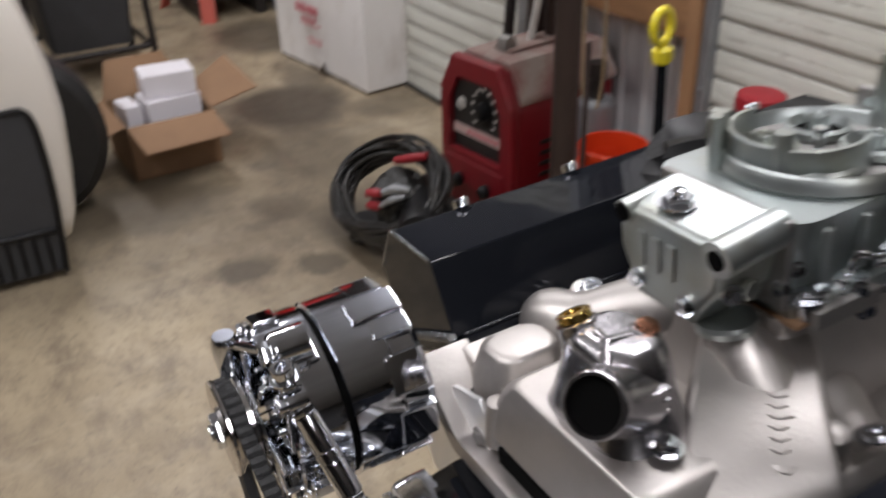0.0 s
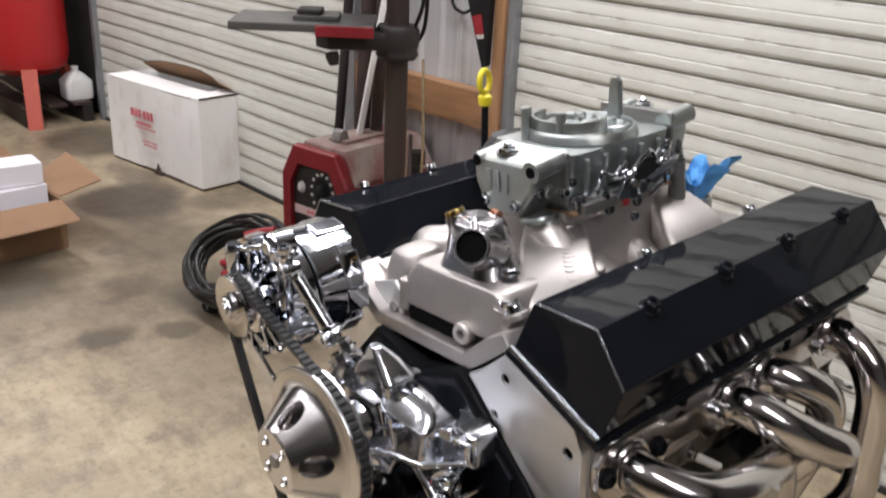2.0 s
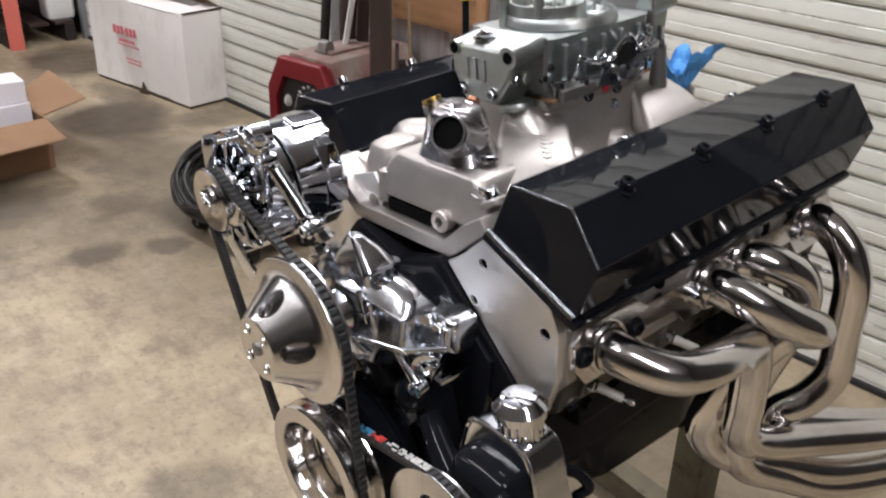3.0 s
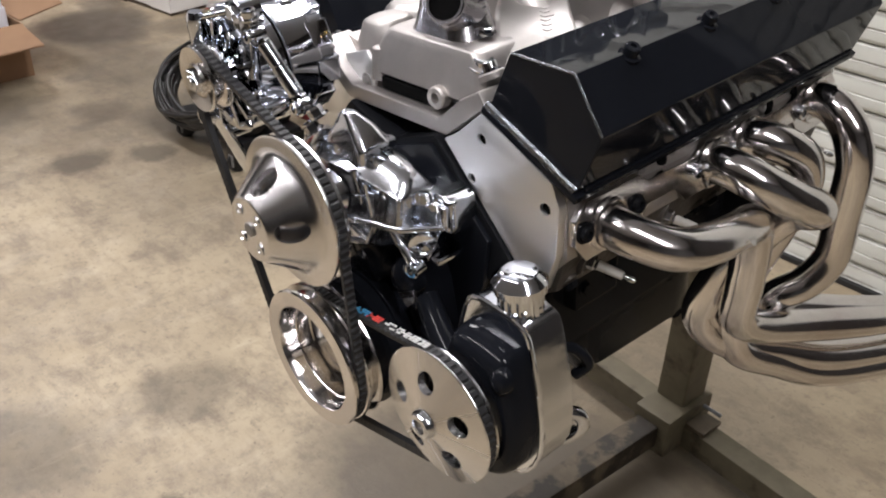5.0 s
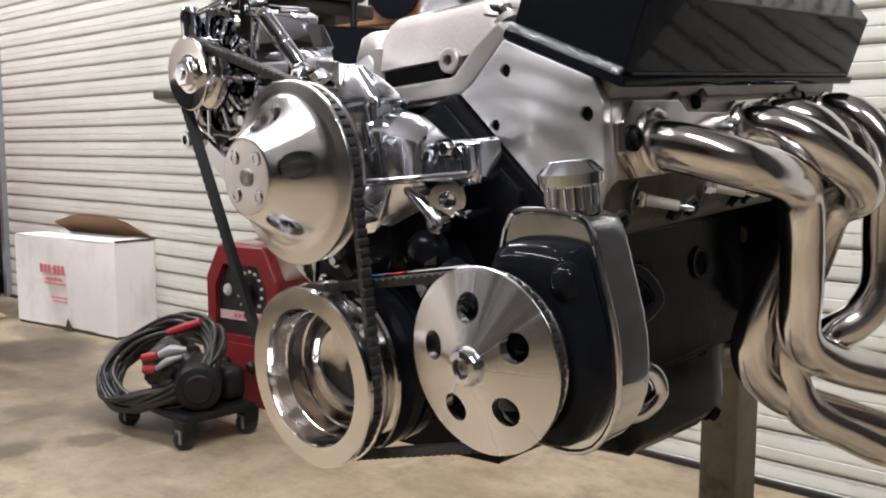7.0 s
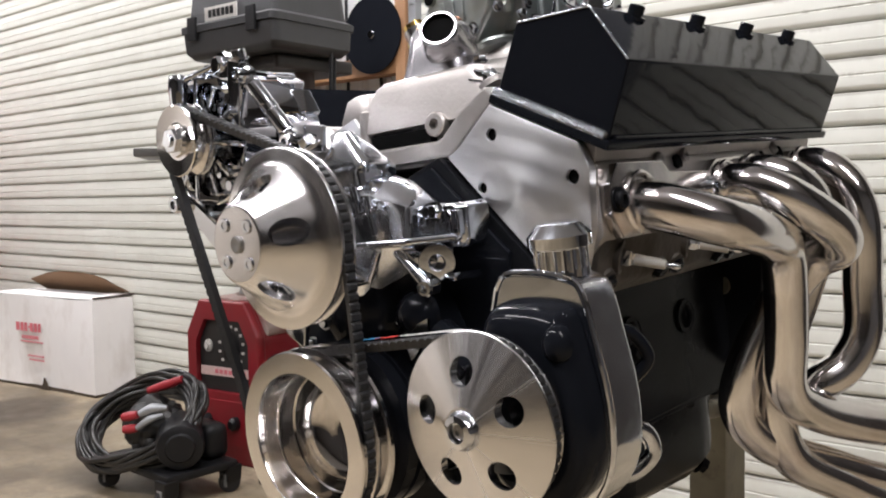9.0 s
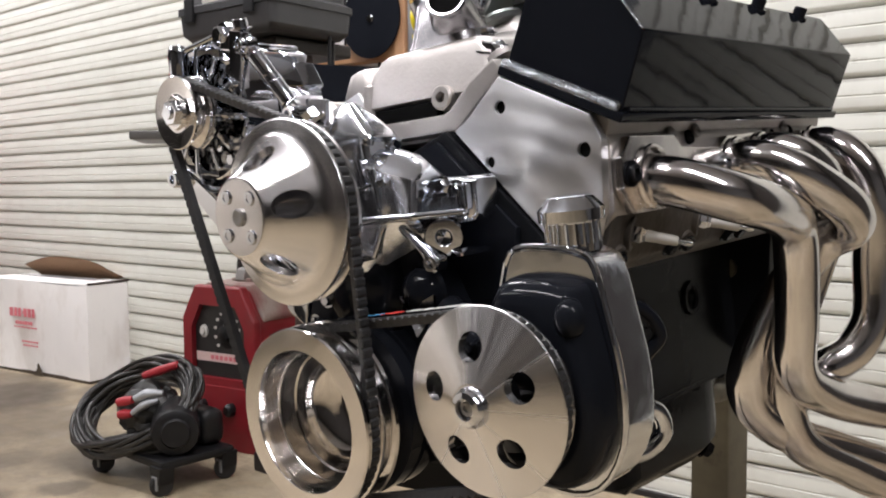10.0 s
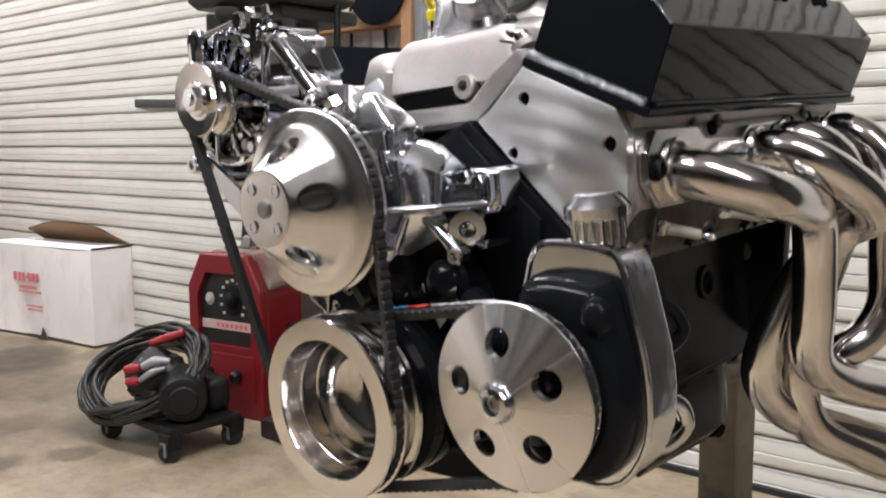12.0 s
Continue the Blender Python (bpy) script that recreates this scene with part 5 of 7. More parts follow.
        for x, z in ((0.0990, 0.0095), (0.1150, 0.0045)):
            part("bolt", hex_bolt(0.0072, 0.007, True, None, aim((s * x, 0.1548, z), (0, -1, 0.08))), CHROME_FLAT, pump)
        part("leg_pad", box(s * 0.123 - 0.007, s * 0.123 + 0.007, 0.149, 0.158, -0.014, 0.010, 0.003), MIRROR, pump)
    ledge = Geo()
    prism([(-0.128, 0.186), (-0.126, 0.150), (-0.096, 0.116), (-0.04, 0.098), (0.04, 0.098), (0.096, 0.116), (0.126, 0.150), (0.128, 0.186)], -0.0185, -0.0115, "z", 0.003, 3, g=ledge)
    part("ledge", ledge, SOFT_CHROME, pump, "", 60)
    # lower housing with a webbed front, a drilled port and a bolt boss
    low = Geo()
    loft([[(x, y0, -0.017), (x, 0.186, -0.017), (x, 0.186, zb), (x, y1, zb)] for x, y0, y1, zb in ((-0.10, 0.140, 0.150, -0.030), (-0.05, 0.118, 0.130, -0.056), (0.0, 0.108, 0.118, -0.066), (0.034, 0.110, 0.124, -0.062), (0.062, 0.116, 0.132, -0.050), (0.088, 0.128, 0.142, -0.038))], low)
    part("lower_housing", low, SOFT_CHROME, pump, "", 25)
    for p, q in (((0.006, 0.106, -0.024), (0.040, 0.116, -0.048)), ((0.006, 0.108, -0.054), (0.040, 0.116, -0.048)), ((0.040, 0.115, -0.049), (0.056, 0.116, -0.022))):
        part("web_rib", tube([p, q], 0.0034, 10, 1), MIRROR, pump)
    pd = Vector((0.62, -0.76, -0.10)).normalized()
    pc = Vector((0.112, 0.134, -0.036))
    part("port", lathe([(0, -0.045), (0.0175, -0.045), (0.0180, -0.004), (0.0165, 0.0), (0.0085, 0.0005), (0.0075, 0.0), (0.0060, -0.003), (0, -0.0045)], 32, aim(pc, pd)), MIRROR, pump, "drilled hose port", 40)
    part("port_foot", box(0.094, 0.128, 0.138, 0.180, -0.054, -0.046, 0.003), MIRROR, pump)
    part("boss_arm", tube([(0.070, 0.128, -0.024), (0.092, 0.124, -0.040), (0.1085, 0.124, -0.056)], [0.006, 0.0055, 0.007], 14, 4), MIRROR, pump)
    part("lower_boss", lathe([(0, -0.012), (0.0085, -0.012), (0.0085, 0.003), (0.0065, 0.005), (0.0045, 0.005), (0.004, 0.0), (0, 0.0)], 24, aim((0.1095, 0.119, -0.057), (0.2, -1, 0))), CHROME_FLAT, pump)
    for p, q in (((0.024, 0.139, -0.078), (-0.010, 0.139, -0.101)), ((0.024, 0.139, -0.078), (0.056, 0.139, -0.096))):
        part("lower_strut", tube([p, q], 0.0048, 12, 1), CHROME, pump)
    for x, z in ((-0.014, 0.088), (-0.026, 0.068)):
        part("fitting", hex_bolt(0.009, 0.012, True, None, aim((x, 0.108, z - 0.004), (-0.4, -0.3, 1))), CHROME_FLAT, pump)
    part("bypass_nub", tube([(0.040, 0.120, 0.055), (0.043, 0.122, 0.070)], [0.0075, 0.006], 14, 1), MIRROR, pump)
    # pulley: nose cone with slotted windows
    prof = [(0, 0.004), (0.006, 0.004), (0.0075, 0.001), (0.033, 0.0), (0.036, 0.0015), (0.0630, 0.0395), (0.0665, 0.0432), (0.0700, 0.0450), (0.0735, 0.0458), (0.0825, 0.0470), (0.0840, 0.0478), (0.0845, 0.0490), (0.0845, 0.051), (0.076, 0.0545), (0.0755, 0.0595), (0.083, 0.063), (0.083, 0.066), (0.080, 0.067),
            (0.068, 0.0665), (0.062, 0.047), (0.055, 0.042), (0.033, 0.007), (0, 0.007)]
    # slots: their long side runs down the cone
    fixed = []
    for k in range(5):
        a = radians(8 + 72 * k)
        er, et = Vector((math.cos(a), 0, math.sin(a))), Vector((-math.sin(a), 0, math.cos(a)))
        nrm = (er * 0.85 - Vector((0, 1, 0)) * 0.53).normalized()
        slope = et.cross(nrm)
        c = er * 0.0485 + Vector((0, 0.0215, 0))
        ring = lambda h: [tuple(c + nrm * h + et * 0.0122 * math.cos(q) + slope * 0.0182 * math.sin(q)) for q in np.linspace(0, 2 * math.pi, 24, False)]
        fixed.append(loft([ring(-0.016), ring(0.016)]))
    me = carve(lathe(prof, 72), fixed, "pump_pulley")
    pulley = part("pump_pulley", me, POLISHED, engine, "polished aluminium pump pulley with five slots", 30)
    for k in range(4):
        a = radians(40 + 90 * k)
        part("bolt", hex_bolt(0.0062, 0.0012, False, None, aim((0.0235 * math.cos(a), 0.0, 0.0235 * math.sin(a)), (0, -1, 0)), True), CHROME_FLAT, pulley)
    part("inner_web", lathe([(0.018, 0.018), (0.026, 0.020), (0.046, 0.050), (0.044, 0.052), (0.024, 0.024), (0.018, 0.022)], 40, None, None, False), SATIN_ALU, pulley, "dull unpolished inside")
    part("shaft_end", lathe([(0, 0), (0.0078, 0), (0.0078, 0.003), (0.006, 0.004), (0, 0.003)], 20, aim((0, 0.002, 0), (0, -1, 0))), CAST_GREY, pulley)
    part("hub", lathe([(0, 0.006), (0.02, 0.006), (0.02, 0.086), (0, 0.086)], 24), CAST_GREY, pulley)


build_water_pump()


def build_crank():
    y0 = 0.043
    prof = [(0.066, 0), (0.0845, 0), (0.086, 0.0015), (0.086, 0.005), (0.078, 0.009), (0.078, 0.014), (0.086, 0.0175), (0.0868, 0.0195), (0.086, 0.0215), (0.079, 0.025), (0.079, 0.030), (0.086, 0.034), (0.0868, 0.037), (0.084, 0.0395),
            (0.062, 0.078), (0.0, 0.078), (0.0, 0.072), (0.026, 0.071), (0.030, 0.068), (0.038, 0.067), (0.047, 0.063), (0.0535, 0.056), (0.0565, 0.047), (0.0570, 0.040), (0.0585, 0.0385), (0.0600, 0.022), (0.0615, 0.020), (0.0630, 0.010), (0.0650, 0.002)]
    n = 72
    g = Geo()
    v = [(r * math.cos(2 * math.pi * i / n), y0 + h, r * math.sin(2 * math.pi * i / n) + CRANK_Z) for i in range(n) for r, h in prof]
    k = len(prof)
    f = [(i * k + j, i * k + (j + 1) % k, ((i + 1) % n) * k + (j + 1) % k, ((i + 1) % n) * k + j) for i in range(n) for j in range(k)]
    g.add(v, f)
    p = part("crank_pulley", g, CRANK_ALU, engine, "polished aluminium two-groove crank pulley", 30)
    for j in range(3):
        a = radians(20 + 120 * j)
        part("bolt", hex_bolt(0.0055, 0.005, False, None, aim((0.024 * math.cos(a), y0 + 0.0705, CRANK_Z + 0.024 * math.sin(a)), (0, -1, 0))), CHROME_FLAT, p)
    part("crank_bolt", hex_bolt(0.010, 0.008, True, None, aim((0, y0 + 0.0715, CRANK_Z), (0, -1, 0))), CAST_GREY, p)
    part("harmonic_balancer", lathe([(0, 0.122), (0.075, 0.122), (0.075, 0.0985), (0.0845, 0.100), (0.0845, 0.114), (0.081, 0.115), (0.081, 0.119), (0.0845, 0.120), (0.0845, 0.136), (0.078, 0.138), (0, 0.138)], 56, at_xz(CR)), BLACK_GLOSS, engine, "gloss black harmonic balancer")


build_crank()


def build_ps_pump():
    c = Matrix.Translation((PS[0], 0, PS[1]))
    y0 = 0.050
    # a shallow cone: the hub stands proud of the rim
    prof = [(0, -0.0064), (0.0170, -0.0064), (0.0195, -0.0060), (0.0210, -0.0052), (0.0742, 0.0088), (0.0754, 0.0096), (0.0757, 0.0106), (0.0750, 0.0113), (0.0665, 0.0116), (0.0665, 0.0218), (0.0705, 0.0245), (0.0705, 0.027), (0.06, 0.027), (0.058, 0.012), (0.02, 0.003), (0, 0.003)]
    holes = []
    for k in range(5):
        a = radians(93 + 72 * k)
        holes.append(lathe([(0, -0.05), (0.0119, -0.05), (0.0119, 0.05), (0, 0.05)], 28, Matrix.Translation((PS[0] + 0.0445 * math.cos(a), y0, PS[1] + 0.0445 * math.sin(a)))))
    me = carve(lathe([(r, h + y0) for r, h in prof], 72, c), holes, "steering_pulley")
    pul = part("steering_pulley", me, BRUSHED, engine, "turned aluminium steering pump pulley with five holes", 30)
    hub = lathe([(0, 0), (0.012, 0), (0.016, 0.003), (0.016, 0.012), (0.013, 0.017), (0.0085, 0.018), (0.0075, 0.013), (0, 0.013)], 32, aim((PS[0], y0 + 0.003, PS[1]), (0, -1, 0)))
    part("hub", hub, CHROME_FLAT, pul)
    part("shaft", hex_bolt(0.006, 0.003, False, None, aim((PS[0], y0 - 0.009, PS[1]), (0, -1, 0)), True), CAST_GREY, pul)
    # pump body
    body = Geo()
    lathe([(0, 0.070), (0.028, 0.070), (0.034, 0.078), (0.046, 0.084), (0.052, 0.092), (0.052, 0.118), (0, 0.118)], 44, c, body)
    tube([(0.195, 0.105, -0.145), (0.15, 0.118, -0.12), (0.11, 0.135, -0.10)], [0.02, 0.016, 0.014], 14, 5, body)
    pump = part("steering_pump", body, BLACK_GLOSS, engine, "gloss black power steering pump", 50)
    for a in (60, 20, -30, 140):
        q = radians(a)
        part("bolt", hex_bolt(0.006, 0.006, True, None, aim((PS[0] + 0.05 * math.cos(q), 0.089, PS[1] + 0.05 * math.sin(q)), (0, -1, 0))), BLACK_SATIN, pump)
    arm = Geo()
    tube([(0.26, 0.098, -0.12), (0.272, 0.10, -0.16), (0.262, 0.098, -0.2)], 0.009, 12, 6, arm)
    part("bracket", arm, BLACK_GLOSS, pump)
    # reservoir: a rounded chrome can
    outline = [(0.190, -0.060), (0.201, -0.047), (0.232, -0.0465), (0.262, -0.052), (0.274, -0.063), (0.282, -0.10), (0.290, -0.150), (0.286, -0.20), (0.262, -0.236), (0.225, -0.243), (0.19, -0.225), (0.172, -0.18), (0.172, -0.12)]
    outline = [tuple(p)[::2] for p in smooth_path([(x, 0, z) for x, z in outline + outline[:1]], 3)[:-1]]
    can = Geo()
    prism(outline, 0.119, 0.166, "y", 0.0035, 2, None, can)
    res = part("reservoir", can, SOFT_CHROME, pump, "chrome steering fluid reservoir", 30)
    cxz = (0.232, -0.150)
    inner = [(cxz[0] + (x - cxz[0]) * 0.90, cxz[1] + (z - cxz[1]) * (0.80 if z > cxz[1] else 0.92)) for x, z in outline]
    shell = [[(cxz[0] + (x - cxz[0]) * k, y, cxz[1] + (z - cxz[1]) * k) for x, z in inner] for y, k in ((0.1195, 1), (0.104, 0.985), (0.095, 0.955), (0.089, 0.90), (0.086, 0.83), (0.085, 0.74))]
    part("front_shell", loft(shell), BLACK_GLOSS, pump, "gloss black pump shell", 60)
    # added bump where the shell only carries a reflection
    part("boss", lathe([(0, 0.012), (0.006, 0.0118), (0.012, 0.010), (0.016, 0.005), (0.017, 0), (0, 0)], 28, aim((0.266, 0.094, -0.098), (0.1, -1, 0.12)) @ Matrix.Diagonal((0.75, 1, 0.95, 1))), BLACK_GLOSS, pump, "oval gloss black bump shaped for a reflection", 60)
    rim = [(x, 0.120, z) for x, z in outline]
    part("seam", tube(rim + rim[:1], 0.0028, 8, 1), CHROME_FLAT, res)
    capg = Geo()
    cm = aim((0.243, 0.142, -0.055), (0.02, -0.05, 1))
    lathe([(0, 0), (0.019, 0), (0.019, 0.018), (0, 0.018)], 28, cm, capg)
    part("filler_neck", capg, CHROME_FLAT, res)
    part("cap", lathe([(0, 0.010), (0.022, 0.010), (0.022, 0.026), (0.027, 0.028), (0.0275, 0.037), (0.019, 0.046), (0.0165, 0.0475), (0.0, 0.048)], 12, cm), CHROME_FLAT, res, "faceted chrome cap", )
    part("cap_skirt", prism([((0.0225 - 0.0018 * (k % 2)) * math.cos(k * math.pi / 20), (0.0225 - 0.0018 * (k % 2)) * math.sin(k * math.pi / 20)) for k in range(40)], 0.004, 0.027, "y", 0, m=cm), CHROME_FLAT, res, "fluted chrome skirt", 20)
    part("return_pipe", tube([(0.258, 0.158, -0.222), (0.270, 0.178, -0.222), (0.281, 0.190, -0.208), (0.280, 0.186, -0.190), (0.272, 0.172, -0.182)], 0.0075, 14, 6), CHROME_FLAT, pump)
    part("pressure_fitting", tube([(0.262, 0.160, -0.10), (0.275, 0.182, -0.105), (0.282, 0.196, -0.128), (0.27, 0.19, -0.145)], 0.006, 12, 6), BLACK_GLOSS, pump)


build_ps_pump()


def build_alternator():
    ax, az = ALT
    m = at_xz(ALT)
    g = Geo()
    lathe([(0.0, 0.1275), (0.067, 0.1275), (0.0695, 0.129), (0.0695, 0.165), (0.0685, 0.168), (0.0635, 0.169), (0.0635, 0.188), (0.058, 0.194), (0.04, 0.197), (0, 0.197)], 72, m, g)
    alt = part("alternator", g, MIRROR, engine, "chrome alternator", 25)
    # near-black ring paints the shade in the housing gap
    part("gap_ring", lathe([(0, 0.118), (0.0655, 0.118), (0.0655, 0.133), (0, 0.133)], 48, m), SHADE_BLACK, alt, "near-black ring for the shade between the housing halves")
    # stepped prongs round the rear
    for k in range(10):
        part("rear_prong", box(0.056, 0.0702, 0.160, 0.190 - 0.003 * (k % 2), -0.0150, 0.0150, 0.0022, 2, m @ pose(0, 0, 0, 0, 36 * k + 8, 0)), MIRROR, alt)
    front = Geo()
    lathe([(0.0, 0.078), (0.026, 0.078), (0.030, 0.092), (0.056, 0.092), (0.060, 0.084), (0.0685, 0.083), (0.0695, 0.085), (0.0695, 0.1225), (0.067, 0.1235), (0, 0.1235)], 72, m, front)
    part("front_housing", front, MIRROR, alt, "", 25)
    for a0, y0, y1 in ((62, 0.086, 0.118), (100, 0.086, 0.106), (75, 0.150, 0.190), (-32, 0.088, 0.116)):
        part("case_pad", box(0.062, 0.0735, y0, y1, -0.012, 0.012, 0.0025, 2, m @ pose(0, 0, 0, 0, -a0, 0)), MIRROR, alt)
    for k in range(14):
        a = radians(-150 + 23 * k)
        part("stud_end", hex_bolt(0.0042, 0.006, False, None, aim((ax + (0.046 + 0.010 * (k % 2)) * math.cos(a), 0.084, az + (0.046 + 0.010 * (k % 2)) * math.sin(a)), (0, -1, 0))), CHROME_FLAT, alt)
    for k in range(12):
        a = 30 * k + 10
        part("rib", box(0.027, 0.064, 0.071 + 0.002 * (k % 3), 0.090, -0.0028, 0.0028, 0.002, 2, m @ pose(0, 0, 0, 0, a, 0)), CHROME, alt)
    fan = part("fan", lathe([(0, 0.0685), (0.036, 0.0685), (0.038, 0.0695), (0.038, 0.071), (0, 0.071)], 40, m), CHROME, alt)
    for k in range(10):
        part("fan_blade", box(0.030, 0.054, 0.0665, 0.0765, -0.001, 0.001, 0.0005, 1, m @ pose(0, 0, 0, 0, 36 * k, 0) @ pose(0, 0, 0, 0, 0, 14)), CHROME_FLAT, fan)
    # upright bracket bar in front of the case, with a bolt on its top
    col = part("bracket_bar", prism([(-0.108, 0.108), (-0.088, 0.114), (-0.076, 0.176), (-0.082, 0.184), (-0.096, 0.182)], 0.080, 0.091, "y", 0.002), MIRROR, alt, "flat chrome bracket bar")
    part("bolt", hex_bolt(0.008, 0.010, True, None, aim((-0.083, 0.086, 0.181), (0.1, -0.2, 1)), True), CHROME_FLAT, col)
    part("front_post", tube([(-0.171, 0.067, 0.134), (-0.166, 0.066, 0.168), (-0.165, 0.066, 0.178)], [0.009, 0.0105, 0.008], 18, 3), MIRROR, alt, "round chrome post")
    pul = Geo()
    lathe([(0, 0.0455), (0.016, 0.0455), (0.0175, 0.0490), (0.022, 0.0493), (0.0360, 0.0468), (0.0370, 0.048), (0.0372, 0.050), (0.031, 0.0545), (0.031, 0.0585), (0.0372, 0.063), (0.0375, 0.066), (0.034, 0.069), (0, 0.069)], 44, m, pul)
    p = part("pulley", pul, CRANK_ALU, alt, "", 25)
    part("nut", lathe([(0, 0.0375), (0.006, 0.0375), (0.0065, 0.039), (0.0065, 0.046), (0, 0.046)], 16, m), CHROME_FLAT, p)
    part("nut", lathe([(0, 0.040), (0.0125, 0.040), (0.0135, 0.0415), (0.0135, 0.047), (0, 0.047)], 6, m), CHROME_FLAT, p)
    for k in range(4):
        a = radians(35 + 90 * k)
        part("through_bolt", hex_bolt(0.0065, 0.01, False, None, aim((ax + 0.063 * math.cos(a), 0.09, az + 0.063 * math.sin(a)), (0, -1, 0))), CHROME_FLAT, alt)
    for s, q in ((1, 62), (-1, 250)):
        a = radians(q)
        ear = Geo()
        c = (ax + 0.082 * math.cos(a), az + 0.082 * math.sin(a))
        lathe([(0, 0.088), (0.013, 0.088), (0.0135, 0.09), (0.0135, 0.112), (0, 0.112)], 24, at_xz(c), ear)
        prism([(ax + 0.06 * math.cos(a + 0.3), az + 0.06 * math.sin(a + 0.3)), (ax + 0.085 * math.cos(a + 0.12), az + 0.085 * math.sin(a + 0.12)), (ax + 0.085 * math.cos(a - 0.12), az + 0.085 * math.sin(a - 0.12)), (ax + 0.06 * math.cos(a - 0.3), az + 0.06 * math.sin(a - 0.3))], 0.09, 0.11, "y", 0.003, g=ear)
        part("mounting_ear", ear, CHROME, alt)
        part("bolt", hex_bolt(0.009, 0.009, True, None, aim((c[0], 0.088, c[1]), (0, -1, 0))), CHROME_FLAT, alt)
    # brackets that carry it
    br = Geo()
    prism([(-0.213, 0.052), (-0.214, 0.036), (-0.198, 0.034), (-0.155, -0.005), (-0.085, -0.052), (-0.062, -0.060), (-0.058, -0.042), (-0.075, -0.034), (-0.135, 0.012), (-0.198, 0.056)], 0.078, 0.084, "y", 0.002, g=br)
    prism([(-0.12, -0.02), (-0.06, -0.058), (-0.04, -0.075), (-0.05, -0.115), (-0.075, -0.10), (-0.10, -0.055)], 0.10, 0.106, "y", 0.002, g=br)
    b = part("lower_bracket", br, CHROME_FLAT, alt, "polished lower bracket")
    for x, z in ((-0.205, 0.045), (-0.068, -0.05)):
        part("bolt", hex_bolt(0.009, 0.012, True, None, aim((x, 0.078, z), (0, -1, 0)), True), CHROME_FLAT, b)
    rod = Geo()
    d0, d1 = Vector((-0.078, 0.089, 0.164)), Vector((-0.034, 0.105, 0.092))
    u = (d1 - d0).normalized()
    tube([d0, d1], 0.0045, 12, 1, rod)
    lathe([(0, 0.011), (0.0080, 0.0115), (0.0084, 0.013), (0.0084, 0.036), (0.0078, 0.038), (0.0086, 0.0385), (0.0086, 0.0455), (0.0078, 0.046), (0.0084, 0.048), (0.0084, 0.070), (0.0080, 0.0715), (0, 0.072)], 28, aim(d0, u), rod)
    tb = part("adjuster_rod", rod, MIRROR, alt, "polished turnbuckle adjuster rod", 40)
    for h in (0.005, 0.0725):
        part("lock_nut", lathe([(0, h), (0.0078, h), (0.0084, h + 0.001), (0.0084, h + 0.005), (0.0078, h + 0.006), (0, h + 0.006)], 6, aim(d0, u)), CHROME_FLAT, tb)
    for q in (d0, d1):
        part("rod_end", lathe([(0, -0.006), (0.009, -0.006), (0.0095, 0), (0.009, 0.006), (0, 0.006)], 20, aim(q, (0, 1, 0))), CHROME_FLAT, tb)
        part("bolt", hex_bolt(0.0075, 0.008, True, None, aim(q + Vector((0, -0.006, 0)), (0, -1, 0)), True), CHROME_FLAT, tb)
    top = Geo()
    tube([(-0.166, 0.067, 0.170), (-0.113, 0.086, 0.183)], 0.0035, 12, 1, top)
    prism([(-0.118, 0.178), (-0.088, 0.180), (-0.076, 0.160), (-0.085, 0.152), (-0.098, 0.162), (-0.116, 0.166)], 0.083, 0.089, "y", 0.002, g=top)
    part("top_strap", top, CHROME_FLAT, alt)
    plate = Geo()
    prism([(-0.105, 0.105), (-0.062, 0.118), (-0.050, 0.10), (-0.055, 0.062), (-0.10, 0.05)], 0.212, 0.217, "y", 0.002, g=plate)
    pm = part("rear_bracket", plate, MACHINED, alt, "flat machined bracket plate")
    part("bolt", hex_bolt(0.006, 0.004, True, None, aim((-0.066, 0.212, 0.082), (0, -1, 0))), CAST_GREY, pm)


build_alternator()


def hull_path(circles, step=0.00215):
    pts = [(c[0] + r * math.cos(a), c[1] + r * math.sin(a)) for c, r in circles for a in np.linspace(0, 2 * math.pi, 400, False)]
    pts = sorted(set(pts))
    def half(ps):
        h = []
        for p in ps:
            while len(h) > 1 and (h[-1][0] - h[-2][0]) * (p[1] - h[-2][1]) - (h[-1][1] - h[-2][1]) * (p[0] - h[-2][0]) <= 0:
                h.pop()
            h.append(p)
        return h
    h = half(pts)[:-1] + half(pts[::-1])[:-1]
    h = np.array(h + h[:1])
    d = np.r_[0, np.cumsum(np.hypot(*np.diff(h, axis=0).T))]
    n = int(d[-1] / step) // 4 * 4
    s = np.linspace(0, d[-1], n, False)
    return np.stack([np.interp(s, d, h[:, 0]), np.interp(s, d, h[:, 1])], 1)


def build_belt(name, circles, y, label, cog=4):
    """A cogged V-belt round the circles: broad outside, narrow inside, with notches on the outer face."""
    p = hull_path(circles)
    n = len(p)
    t = np.roll(p, -1, 0) - np.roll(p, 1, 0)
    t /= np.linalg.norm(t, axis=1)[:, None]
    out = np.stack([t[:, 1], -t[:, 0]], 1)
    rings = []
    for i in range(n):
        h = 0.0036 if (i % cog) < cog - 1 else 0.0016
        q = lambda o, yy: (p[i][0] + out[i][0] * o, yy, p[i][1] + out[i][1] * o)
        rings.append([q(-0.005, y - 0.0035), q(h - 0.001, y - 0.0058), q(h, y - 0.005), q(h, y + 0.005), q(h - 0.001, y + 0.0058), q(-0.005, y + 0.0035)])
    rings.append(rings[0])
    return part(name, loft(rings, None, False), RUBBER, engine, label, 25), p, out


